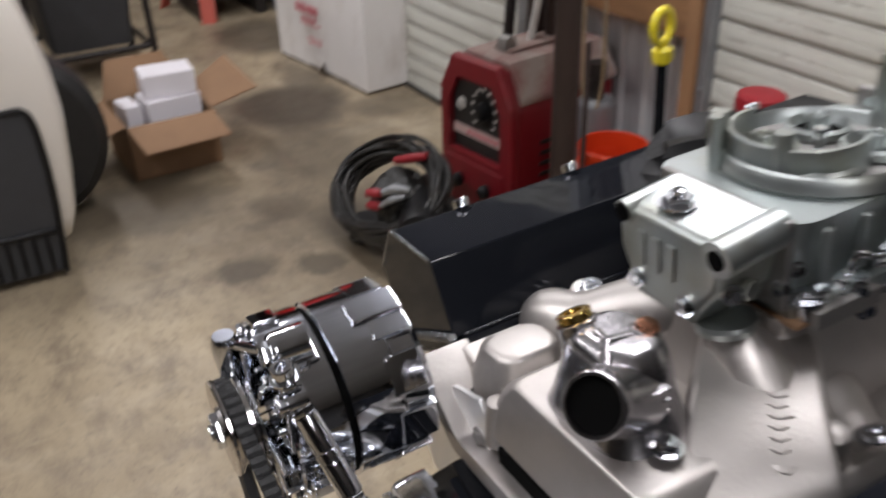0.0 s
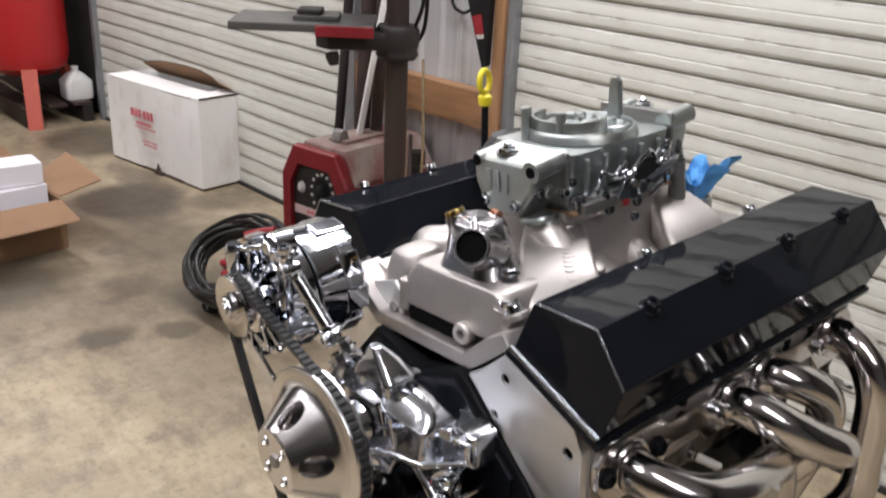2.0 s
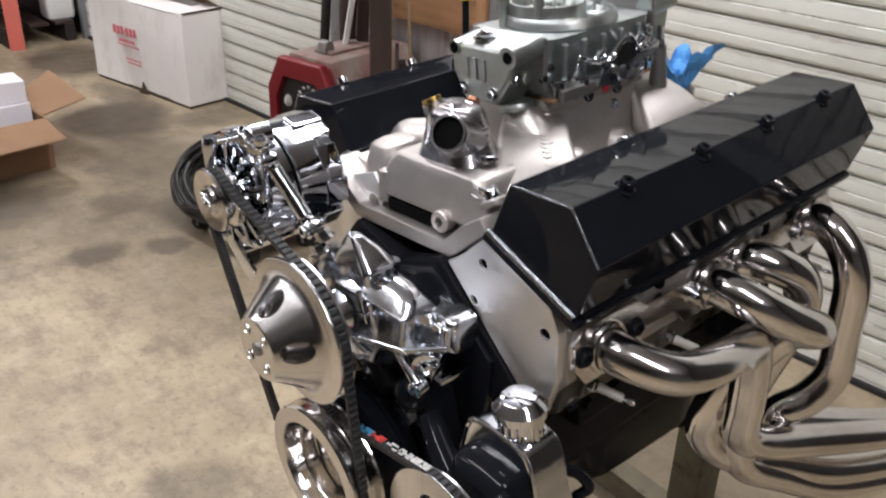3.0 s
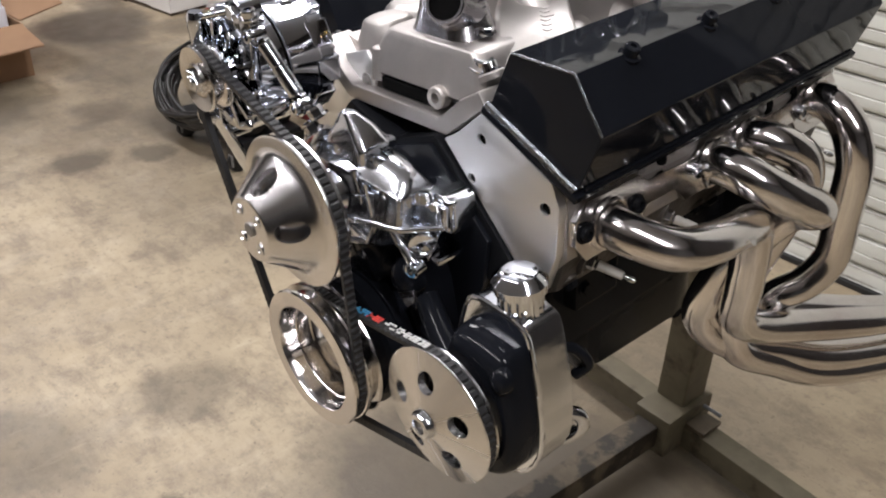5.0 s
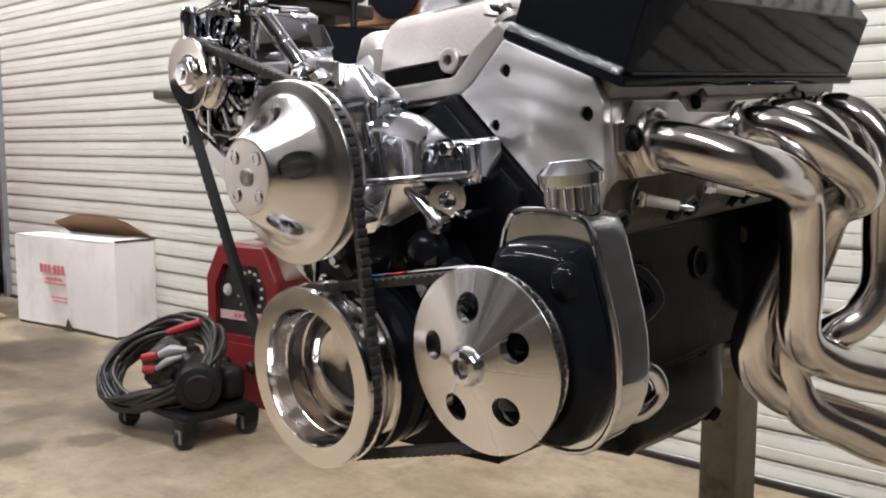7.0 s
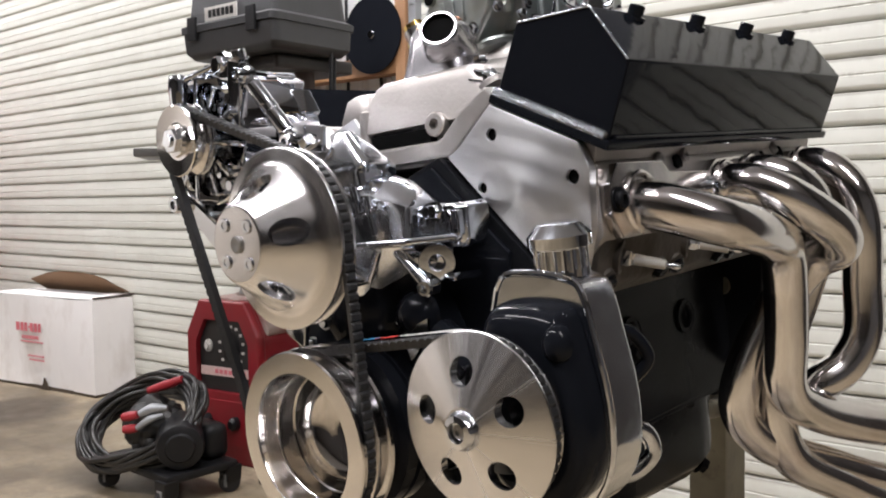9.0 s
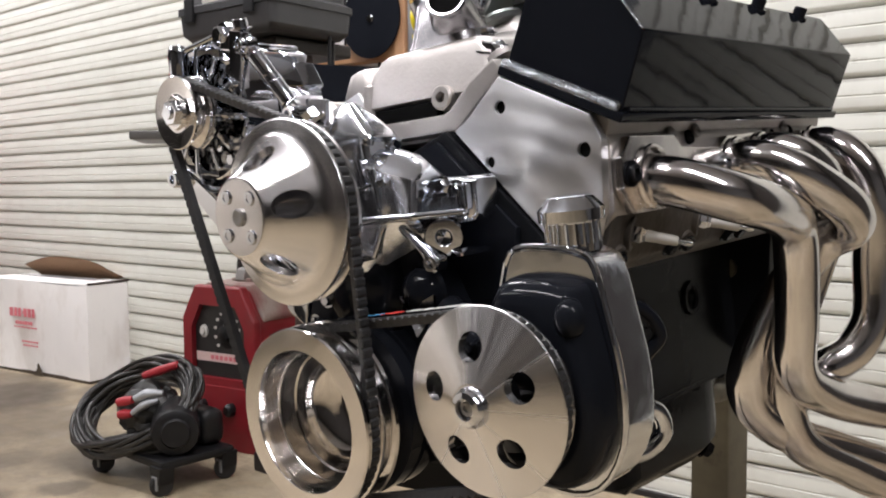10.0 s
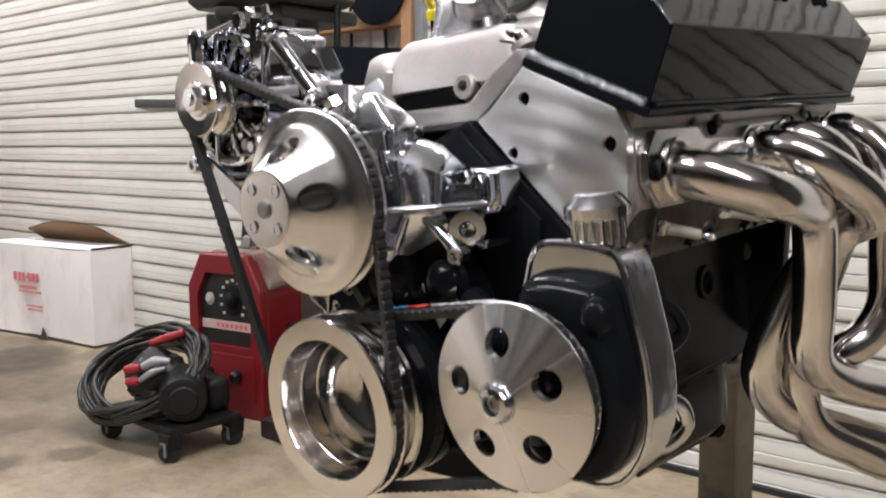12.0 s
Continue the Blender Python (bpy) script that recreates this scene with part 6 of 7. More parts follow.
fan_belt, fp, fo = build_belt("fan_belt", [(ALT, 0.0325), (WP, 0.079), (CR, 0.0805)], 0.0565, "black cogged fan belt")
ps_belt, pp, po = build_belt("steering_belt", [(CR, 0.081), (PS, 0.0690)], 0.0665, "black cogged steering pump belt with printed marks")


def belt_marks():
    # printed marks on the upper run of the steering belt
    rnd = random.Random(3)
    run = [i for i in range(len(pp)) if po[i][1] > 0.9 and 0.03 < pp[i][0] < 0.20]
    run.sort(key=lambda i: pp[i][0])
    for x0, x1, mat, label in ((0.075, 0.094, BELT_BLUE, "blue printed mark"), (0.096, 0.116, BELT_RED, "red printed mark"), (0.124, 0.190, BELT_WHITE, "white printed bars")):
        g = Geo()
        x = x0
        while x < x1:
            i = min(run, key=lambda k: abs(pp[k][0] - x))
            base = Vector((x, 0.0675, pp[i][1] + (x - pp[i][0]) * 0.1 + 0.0058))
            w = rnd.uniform(0.0016, 0.0032)
            for yy in (-0.003, 0.0, 0.003):
                if rnd.random() < 0.8:
                    box(-w / 2, w / 2, yy - 0.0011, yy + 0.0011, 0, 0.0006, 0, 1, Matrix.Translation(base), g)
            x += w + 0.0012
        part("printed_mark", g, mat, ps_belt, label)


belt_marks()


# ---- exhaust header ----
def build_header():
    flange = Geo()
    prism([(0.204, -0.008), (0.204, 0.018), (0.220, 0.036), (0.298, 0.035), (0.312, 0.024), (0.39, 0.021), (0.41, 0.032), (0.50, 0.034), (0.52, 0.024), (0.59, 0.024), (0.61, 0.034), (0.67, 0.034), (0.682, 0.02), (0.682, -0.015), (0.665, -0.03),
           (0.61, -0.03), (0.59, -0.005), (0.54, -0.005), (0.52, -0.026), (0.38, -0.026), (0.36, -0.005), (0.315, -0.005), (0.295, -0.03), (0.22, -0.030)], 0.2465, 0.256, "x", 0.0015, g=flange)
    head = part("exhaust_header", flange, STEEL_TUBE, engine, "polished steel long-tube exhaust header", 30)
    paths = [
        [(0.244, 0.252, 0.000), (0.278, 0.258, -0.008), (0.311, 0.288, -0.024), (0.318, 0.336, -0.036), (0.312, 0.396, -0.050), (0.303, 0.441, -0.064), (0.296, 0.460, -0.104), (0.289, 0.468, -0.162), (0.280, 0.479, -0.217), (0.284, 0.518, -0.250), (0.300, 0.606, -0.288), (0.334, 0.742, -0.334), (0.37, 0.95, -0.40)],
        [(0.244, 0.426, 0.002), (0.276, 0.425, 0.003), (0.306, 0.439, -0.010), (0.328, 0.470, -0.034), (0.336, 0.506, -0.056), (0.327, 0.534, -0.076), (0.294, 0.535, -0.094), (0.257, 0.507, -0.147), (0.229, 0.490, -0.208), (0.219, 0.493, -0.256), (0.236, 0.524, -0.299), (0.269, 0.600, -0.340), (0.311, 0.700, -0.386), (0.365, 0.95, -0.46)],
        [(0.244, 0.488, 0.006), (0.270, 0.495, 0.010), (0.290, 0.515, 0.000), (0.298, 0.545, -0.025), (0.292, 0.565, -0.07), (0.272, 0.560, -0.13), (0.252, 0.535, -0.20), (0.246, 0.525, -0.26), (0.252, 0.54, -0.315), (0.275, 0.60, -0.358), (0.312, 0.700, -0.412), (0.365, 0.95, -0.49)],
        [(0.244, 0.634, 0.010), (0.274, 0.631, 0.013), (0.296, 0.628, 0.003), (0.313, 0.627, -0.020), (0.321, 0.631, -0.059), (0.316, 0.635, -0.126), (0.313, 0.632, -0.186), (0.297, 0.612, -0.222), (0.272, 0.585, -0.244), (0.262, 0.60, -0.27), (0.290, 0.68, -0.305), (0.335, 0.80, -0.345), (0.38, 0.95, -0.385)],
    ]
    for p in paths:
        t = part("tube", tube(p, 0.0222, 28, 8), STEEL_TUBE, head, "polished tube with slight heat tint", 70)
        part("weld_ring", tube([(p[0][0] + 0.014, p[0][1] + 0.026 * math.cos(a), p[0][2] + 0.026 * math.sin(a)) for a in np.linspace(0, 2 * math.pi, 20)], 0.0028, 8, 1), STEEL_TUBE, t)
    part("collector", tube([(0.37, 0.92, -0.425), (0.38, 1.00, -0.445), (0.385, 1.06, -0.46), (0.40, 1.2, -0.49)], [0.066, 0.058, 0.042, 0.042], 28, 4), STEEL_TUBE, head, "slip collector")
    part("oval_badge", prism([(0.0185 * math.cos(a), 0.0105 * math.sin(a)) for a in np.linspace(0, 2 * math.pi, 24, False)], 0, 0.0008, "z", 0, 1, aim((0.3285, 0.385, -0.036), (-0.10, 0.97, -0.24)) @ pose(0, 0, 0, 0, 48, 0)), POLISHED, head, "oval maker's badge, unlettered")
    for y in (0.216, 0.294, 0.392, 0.457, 0.52, 0.602, 0.668):
        z = 0.004
        part("bolt", hex_bolt(0.0085, 0.007, True, None, aim((0.256, y, z), (1, 0, 0)), True), BLACK_SATIN if y < 0.3 else CHROME_FLAT, head)


build_header()

# ---------- engine stand ----------
def build_stand():
    s = thing("engine_stand", "worn grey steel engine stand with square tube legs", "engine stand", pose(0.012, 0.905, 0))
    part("upright", box(-0.032, 0.032, -0.026, 0.05, 0.09, 0.70, 0.006), STAND_PAINT, s)
    part("socket", box(-0.038, 0.044, -0.085, 0.06, 0.035, 0.125, 0.005), STAND_PAINT, s)
    part("main_beam", box(-0.025, 0.025, -1.05, -0.04, 0.05, 0.102, 0.004, 2, pose(0, 0, 0, 0, 0, -2.5)), OILY_BEAM, s, "oil-stained main beam")
    part("cross_beam", box(-0.45, 0.45, -0.026, 0.026, 0.035, 0.088, 0.004, 2, pose(0, 0.0, 0, 0, 0, -4)), STAND_PAINT, s)
    part("gusset", box(0.046, 0.090, -0.030, 0.030, 0.088, 0.098, 0.003), OILY_BEAM, s)
    part("pin", tube([(0.05, 0.02, 0.118), (0.09, 0.02, 0.118)], 0.004, 8, 1), GALV, s)
    for x, y in ((-0.43, 0.03), (0.43, -0.03), (0, -1.02)):
        c = part("caster", box(x - 0.022, x + 0.022, y - 0.03, y + 0.03, 0.02, 0.036, 0.003), GALV, s)
        part("wheel", lathe([(0, -0.012), (0.022, -0.012), (0.025, -0.008), (0.025, 0.008), (0.022, 0.012), (0, 0.012)], 24, Matrix.Translation((x, y, 0.025)) @ pose(0, 0, 0, 0, 0, 90)), RUBBER, c)
    head = part("pivot_tube", tube([(0, 0.08, 0.655), (0, -0.15, 0.645)], 0.042, 28, 1), STAND_PAINT, s)
    part("mount_plate", box(-0.09, 0.09, -0.168, -0.152, 0.56, 0.73, 0.004), STAND_PAINT, head)
    for x, z in ((-0.09, 0.575), (0.09, 0.575), (-0.12, 0.75), (0.12, 0.75)):
        part("mount_arm", tube([(x * 0.5, -0.16, 0.645 + (z - 0.645) * 0.5), (x, -0.17, z), (x, -0.235, z)], 0.013, 12, 4), STAND_PAINT, head)


build_stand()


# ---------- arc welder with its leads ----------
def build_welder():
    w = thing("arc_welder", "dusty red arc welder with a black control panel", "welder", pose(-1.865, 1.218, 0, 0, 0, 10) @ Matrix.Diagonal((0.80, 1.05, 1, 1)))
    # its front looks along -y; width 0.33, depth 0.35
    body = part("case", prism([(-0.2, 0.03), (0.2, 0.03), (0.2, 0.415), (0.125, 0.525), (-0.125, 0.525), (-0.2, 0.415)], 0.03, 0.42, "y", 0.02, 3), RED_PAINT, w, "red sheet steel case")
    frame = carve(prism([(-0.205, 0.02), (0.205, 0.02), (0.205, 0.43), (0.13, 0.54), (-0.13, 0.54), (-0.205, 0.43)], 0.0, 0.035, "y", 0.010, 3),
                  [prism([(-0.15, 0.235), (0.15, 0.235), (0.15, 0.40), (0.10, 0.475), (-0.10, 0.475), (-0.15, 0.40)], -0.02, 0.022, "y")], "front_frame")
    part("front_frame", frame, RED_PAINT, w, "raised red front frame")
    pan = part("control_panel", prism([(-0.149, 0.236), (0.149, 0.236), (0.149, 0.40), (0.10, 0.474), (-0.10, 0.474), (-0.149, 0.40)], 0.018, 0.026, "y"), PANEL, w, "black control panel")
    part("label_strip", box(-0.145, 0.145, 0.0155, 0.018, 0.285, 0.315), PINK_PRINT, pan, "pale label strip")
    for i in range(7):
        part("printed_bar", box(-0.06 + i * 0.026, -0.042 + i * 0.026, 0.0140, 0.0155, 0.293, 0.307), RED_INK, pan, "unreadable red print")
    part("dial", lathe([(0, 0), (0.05, 0), (0.052, 0.002), (0.03, 0.004), (0.028, 0.02), (0.018, 0.024), (0, 0.024)], 32, aim((0.035, 0.018, 0.385), (0, -1, 0))), BLACK_PLASTIC, pan)
    for k in range(11):
        a = radians(-40 + 26 * k)
        part("dial_mark", box(-0.007, 0.007, -0.001, 0.001, -0.0045, 0.0045, 0, 1, Matrix.Translation((0.035 + 0.068 * math.cos(a), 0.0165, 0.385 + 0.068 * math.sin(a)))), SILVER_PRINT, pan, "plain printed bar")
    part("power_switch", lathe([(0, 0), (0.021, 0), (0.021, 0.006), (0.013, 0.008), (0.012, 0.014), (0, 0.014)], 24, aim((-0.095, 0.018, 0.385), (0, -1, 0))), SILVER_PRINT, pan, "round silver switch plate")
    lid = part("top_cover", prism([(-0.2, 0.425), (0.2, 0.425), (0.202, 0.445), (0.128, 0.545), (-0.128, 0.545), (-0.202, 0.445)], 0.05, 0.43, "y", 0.012, 2), DUSTY_RED, w, "dust-covered top cover")
    hnd = part("handle", box(-0.055, 0.055, 0.11, 0.30, 0.545, 0.556, 0.004), DUSTY_RED, lid)
    part("handle_block", prism([(0.10, 0.55), (0.15, 0.55), (0.142, 0.585), (0.125, 0.592), (0.108, 0.585)], -0.026, 0.026, "x", 0.006), CAST_GREY, hnd, "dull grey lifting bracket")
    for i in range(5):
        part("louvre", box(0.198, 0.206, 0.12, 0.34, 0.15 + i * 0.035, 0.163 + i * 0.035, 0.003), IRON, w, "dark side louvre")
    part("base", box(-0.205, 0.205, 0.0, 0.43, 0.0, 0.035, 0.006), RED_PAINT, w)
    part("lower_panel", box(-0.17, 0.17, -0.004, 0.002, 0.06, 0.21, 0.003), RED_PAINT, w)
    for x in (-0.08, 0.08):
        part("lead_socket", lathe([(0, 0), (0.022, 0), (0.022, 0.02), (0.014, 0.03), (0, 0.03)], 20, aim((x, -0.003, 0.14), (0, -1, 0))), BLACK_PLASTIC, w)
    return w


build_welder()


def build_dolly():
    """A black wheeled reel base in front of the welder, with coiled leads on it."""
    d = thing("caster_dolly", "black wheeled dolly carrying a motor, in front of the welder", "dolly", pose(-1.765, 0.955, 0))
    part("deck", box(-0.19, 0.19, -0.12, 0.12, 0.075, 0.100, 0.010), BLACK_PLASTIC, d)
    for x, y in ((-0.165, -0.105), (0.165, -0.105), (-0.165, 0.105), (0.165, 0.105)):
        arm = part("caster_leg", prism([(-0.022, 0.035), (0.022, 0.035), (0.028, 0.085), (-0.028, 0.085)], -0.024, 0.024, "y", 0.004, 2, Matrix.Translation((x, y, 0))), BLACK_PLASTIC, d)
        part("wheel", lathe([(0, -0.012), (0.028, -0.012), (0.032, -0.008), (0.032, 0.008), (0.028, 0.012), (0, 0.012)], 24, Matrix.Translation((x, y - 0.004, 0.032)) @ pose(0, 0, 0, 0, 0, 65)), RUBBER, arm)
        part("fork", box(x - 0.014, x + 0.014, y - 0.026, y - 0.022, 0.02, 0.06, 0.001, 1), GALV, arm, "galvanised wheel fork")
    mot = part("motor", lathe([(0, -0.10), (0.05, -0.10), (0.064, -0.094), (0.069, -0.075), (0.069, 0.08), (0.06, 0.098), (0, 0.10)], 36, Matrix.Translation((0.085, -0.01, 0.168)) @ pose(0, 0, 0, 0, 0, 58)), BLACK_PLASTIC, d, "round black motor housing")
    part("end_cap", lathe([(0, -0.108), (0.038, -0.108), (0.043, -0.10), (0, -0.10)], 28, Matrix.Translation((0.085, -0.01, 0.168)) @ pose(0, 0, 0, 0, 0, 58)), BLACK_PLASTIC, mot)
    part("yellow_tag", box(-0.13, -0.05, -0.134, -0.118, 0.070, 0.106, 0.006), YELLOW, d, "yellow plastic latch")
    part("tank_body", box(-0.14, 0.03, -0.05, 0.115, 0.095, 0.19, 0.03, 3), BLACK_PLASTIC, d)
    part("control_box", box(0.02, 0.15, 0.04, 0.12, 0.10, 0.205, 0.03, 3), BLACK_PLASTIC, d)


build_dolly()


def build_leads():
    c = thing("welding_leads", "coiled black welding cables with red clamps, lying over the dolly", "cable coil", pose(-1.835, 0.925, 0.205))
    rnd = random.Random(8)
    # the coil leans: one axis runs towards the welder and up, the other up and back
    u, w = Vector((0.153, 0.110, 0.113)), Vector((-0.206, 0.045, 0.054))
    nrm = u.cross(w).normalized()
    for i in range(24):
        pts = []
        k1, k2 = 0.95 + rnd.uniform(-0.20, 0.08), 0.94 + rnd.uniform(-0.24, 0.10)
        ph = rnd.uniform(0, 6)
        off = nrm * rnd.uniform(-0.022, 0.022) + Vector((-0.026 + rnd.uniform(-0.012, 0.012), -0.005, -0.014 + rnd.uniform(-0.012, 0.012)))
        for k in range(37):
            a = 2 * math.pi * k / 36
            p = u * (k1 * math.cos(a) * (1 + 0.04 * math.sin(2 * a + ph))) + w * (k2 * math.sin(a)) + off + nrm * (0.012 * math.sin(3 * a + ph))
            pts.append(tuple(p))
        pts[-1] = pts[0]
        part("cable", tube(pts, rnd.uniform(0.0072, 0.0092), 10, 2), CABLE, c)
    grips = (((-0.015, 0.02, 0.085), (0.085, 0.075, 0.125)), ((0.045, -0.10, 0.035), (0.085, -0.075, 0.045)), ((0.05, -0.10, 0.0), (0.085, -0.08, 0.005)))
    for p, q in grips:
        part("clamp_grip", tube([p, tuple(0.5 * (a + b) for a, b in zip(p, q)), q], [0.012, 0.0145, 0.011], 14, 3), RED_PLASTIC, c, "red clamp grip")
    part("clamp_jaw", tube([(0.085, -0.07, 0.045), (0.11, -0.04, 0.06), (0.14, -0.01, 0.06)], [0.010, 0.016, 0.009], 10, 4), GALV, c, "steel clamp jaw")
    part("clamp_jaw", tube([(0.085, -0.08, 0.005), (0.11, -0.05, 0.03), (0.13, -0.02, 0.04)], [0.008, 0.013, 0.008], 10, 4), GALV, c, "steel clamp jaw")
    part("cable_end", crumple((0.03, 0.015, -0.02), (0.085, 0.095, 0.085), 4, 7, 0.28), CABLE, c, "bundled cable ends")


build_leads()


# ---------- white parts box ----------
def build_parts_box():
    b = thing("parts_box", "long scuffed white cardboard box with red print, top flap open", "box", pose(-3.135, 1.405, 0, 0, 0, 9.0))
    L, D, H = 0.80, 0.245, 0.435
    g = Geo()
    rnd = random.Random(2)
    # walls as thin slabs; x runs to -L
    front = Geo()
    n = 16
    v, f = [], []
    for i in range(n + 1):
        x = -L * i / n
        for k, z in enumerate((0.013, 0.12, 0.25, 0.36, H)):
            bow = 0.006 * math.sin(5 * x + k) + rnd.uniform(-0.0015, 0.0015)
            v.append((x, -bow if 0 < i < n else 0, z + (0.004 * math.sin(9 * x) if k == 4 else 0)))
    for i in range(n):
        for k in range(4):
            f.append((i * 5 + k, i * 5 + k + 1, i * 5 + 6 + k, i * 5 + 5 + k))
    front.add(v, f)
    front.add([(x, y + 0.006, z) for x, y, z in v], [q[::-1] for q in f])
    part("front_wall", front, WHITE_CARD, b, "", 60)
    part("side_wall", box(-0.006, 0.0, 0, D, 0.012, H, 0.002, 1), WHITE_CARD, b)
    part("side_wall", box(-L, -L + 0.006, 0, D, 0.012, H, 0.002, 1), WHITE_CARD, b)
    part("back_wall", box(-L, 0, D - 0.006, D, 0.003, H, 0.002, 1), WHITE_CARD, b)
    # dark slab stands in for the shade gap below the walls
    part("bottom", box(-L + 0.004, -0.004, 0.003, D, 0.0, 0.016), SHADE_CARD, b, "dark strip for the shade under the box")
    part("top_flap", box(-L, -0.002, 0.004, D * 0.62, H, H + 0.004, 0.0015, 1, pose(0, 0, 0)), WHITE_CARD, b, "closed white top flap")
    part("end_flap", prism([(0.0, D), (-0.002, 0.006), (-0.10, 0.006), (-0.13, D)], H + 0.004, H + 0.008, "z"), WHITE_CARD, b)
    part("flap_edge", box(-0.004, 0.004, 0.004, D + 0.004, H + 0.004, H + 0.012, 0.001, 1, pose(0, 0, 0)), BROWN_STEEL, b, "dark torn flap edge")
    fl = Geo()
    v = []
    for i in range(9):
        x = -0.02 - (L - 0.12) * i / 8
        lift = 0.055 + 0.05 * math.sin(math.pi * i / 8)
        v += [(x, D - 0.004, H), (x - 0.02, D - 0.10 + 0.02 * math.sin(i), H + lift)]
    f = [(2 * i, 2 * i + 2, 2 * i + 3, 2 * i + 1) for i in range(8)]
    fl.add(v, f).add([(x, y + 0.003, z + 0.003) for x, y, z in v], [q[::-1] for q in f])
    part("open_flap", fl, CARDBOARD, b, "bent open flap, brown inside")
    # near-black block painted as the shade inside the box
    part("inside", box(-L + 0.01, -0.01, 0.01, D - 0.01, 0.32, 0.40), SHADE_BLACK, b, "near-black block for the shade inside")
    def bar(x0, x1, y0, y1, z0, z1):
        part("printed_bar", box(x0, x1, y0, y1, z0, z1), RED_INK, b)
    for x, w, h, z in ((-0.565, 0.028, 0.040, 0.268), (-0.53, 0.022, 0.040, 0.268), (-0.50, 0.022, 0.040, 0.268), (-0.473, 0.010, 0.010, 0.284), (-0.455, 0.024, 0.040, 0.268), (-0.422, 0.024, 0.040, 0.268), (-0.392, 0.020, 0.040, 0.268)):
        bar(x - w / 2, x + w / 2, -0.0085, -0.0075, z, z + h)
    for i in range(8):
        bar(-0.535 + i * 0.017, -0.522 + i * 0.017, -0.0085, -0.0075, 0.232, 0.248)
    for i in range(7):
        bar(-0.545 + i * 0.026, -0.524 + i * 0.026, -0.0085, -0.0075, 0.216, 0.223)
    for i in range(6):
        bar(-0.49 + i * 0.022, -0.473 + i * 0.022, -0.0085, -0.0075, 0.150, 0.158)
        bar(-0.48 + i * 0.020, -0.465 + i * 0.020, -0.0085, -0.0075, 0.132, 0.140)
    part("torn_corner", prism([(-0.40, 0.004), (-0.33, 0.004), (-0.340, 0.030), (-0.362, 0.060), (-0.375, 0.026)], -0.014, -0.008, "y"), SHADE_CARD, b, "torn hole at the bottom edge, its shade painted dark")


build_parts_box()


# ---------- open cardboard box with cartons ----------
def build_open_box():
    b = thing("cardboard_box", "open brown cardboard box with flaps folded out, on the floor", "box", pose(-2.78, 0.655, 0, 0, 0, 4))
    W, D, H = 0.34, 0.325, 0.20  # x runs to -W, y to -D
    part("front_wall", box(-0.006, 0, -D, 0, 0.0, H, 0.002, 1), CARDBOARD, b)
    part("back_wall", box(-W, -W + 0.006, -D, 0, 0, H, 0.002, 1), CARDBOARD, b)
    part("side_wall", box(-W, 0, -0.006, 0, 0, H, 0.002, 1), CARDBOARD, b)
    part("side_wall", box(-W, 0, -D, -D + 0.006, 0, H, 0.002, 1), CARDBOARD, b)
    part("bottom", box(-W, 0, -D, 0, 0, 0.005), CARDBOARD, b)
    fl = Geo().add([(0, -D, H), (0, -0.01, H), (0.15, -0.0, H - 0.045), (0.15, -D + 0.02, H - 0.05)], [(0, 1, 2, 3)])
    fl.add([(x, y, z + 0.005) for x, y, z in fl.v], [(3, 2, 1, 0)])
    part("front_flap", fl, CARDBOARD, b, "flap folded outward")
    f2 = Geo().add([(-0.04, 0, H), (-W + 0.02, 0, H), (-W - 0.02, 0.17, H + 0.08), (-0.12, 0.21, H + 0.01)], [(0, 1, 2, 3)])
    f2.add([(x, y, z + 0.005) for x, y, z in f2.v], [(3, 2, 1, 0)])
    part("side_flap", f2, CARDBOARD, b, "flap folded outward")
    f3 = Geo().add([(-W, -D, H), (-W, 0, H), (-W - 0.10, -0.05, H + 0.12), (-W - 0.10, -D + 0.05, H + 0.12)], [(0, 1, 2, 3)])
    f3.add([(x + 0.004, y, z + 0.004) for x, y, z in f3.v], [(3, 2, 1, 0)])
    part("back_flap", f3, CARDBOARD, b, "flap folded outward")
    f4 = Geo().add([(-0.01, -D, H), (-W + 0.01, -D, H), (-W + 0.03, -D - 0.15, H - 0.01), (-0.03, -D - 0.16, H - 0.05)], [(0, 1, 2, 3)])
    f4.add([(x, y, z + 0.005) for x, y, z in f4.v], [(3, 2, 1, 0)])
    part("side_flap", f4, CARDBOARD, b, "flap folded outward")
    # near-black filling stands in for the shade below the cartons
    part("packing", box(-W + 0.01, -0.01, -D + 0.01, -0.01, 0.01, 0.14), SHADE_BLACK, b, "near-black block for the shade inside")
    for i, (x, y, z, w, d, h, r) in enumerate(((-0.16, -0.125, 0.142, 0.14, 0.20, 0.105, 4), (-0.18, -0.115, 0.249, 0.14, 0.19, 0.085, -6), (-0.17, -0.272, 0.142, 0.12, 0.06, 0.095, 6))):
        c = part("carton", box(-w / 2, w / 2, -d / 2, d / 2, 0, h, 0.003, 1), PAPER_BOX)
        c.matrix_world = pose(-2.78, 0.655, 0, 0, 0, 4) @ pose(x, y, z, 0, 0, r)
        tagged(c, "small white carton standing in the cardboard box", "carton", "cartons in the box")


build_open_box()


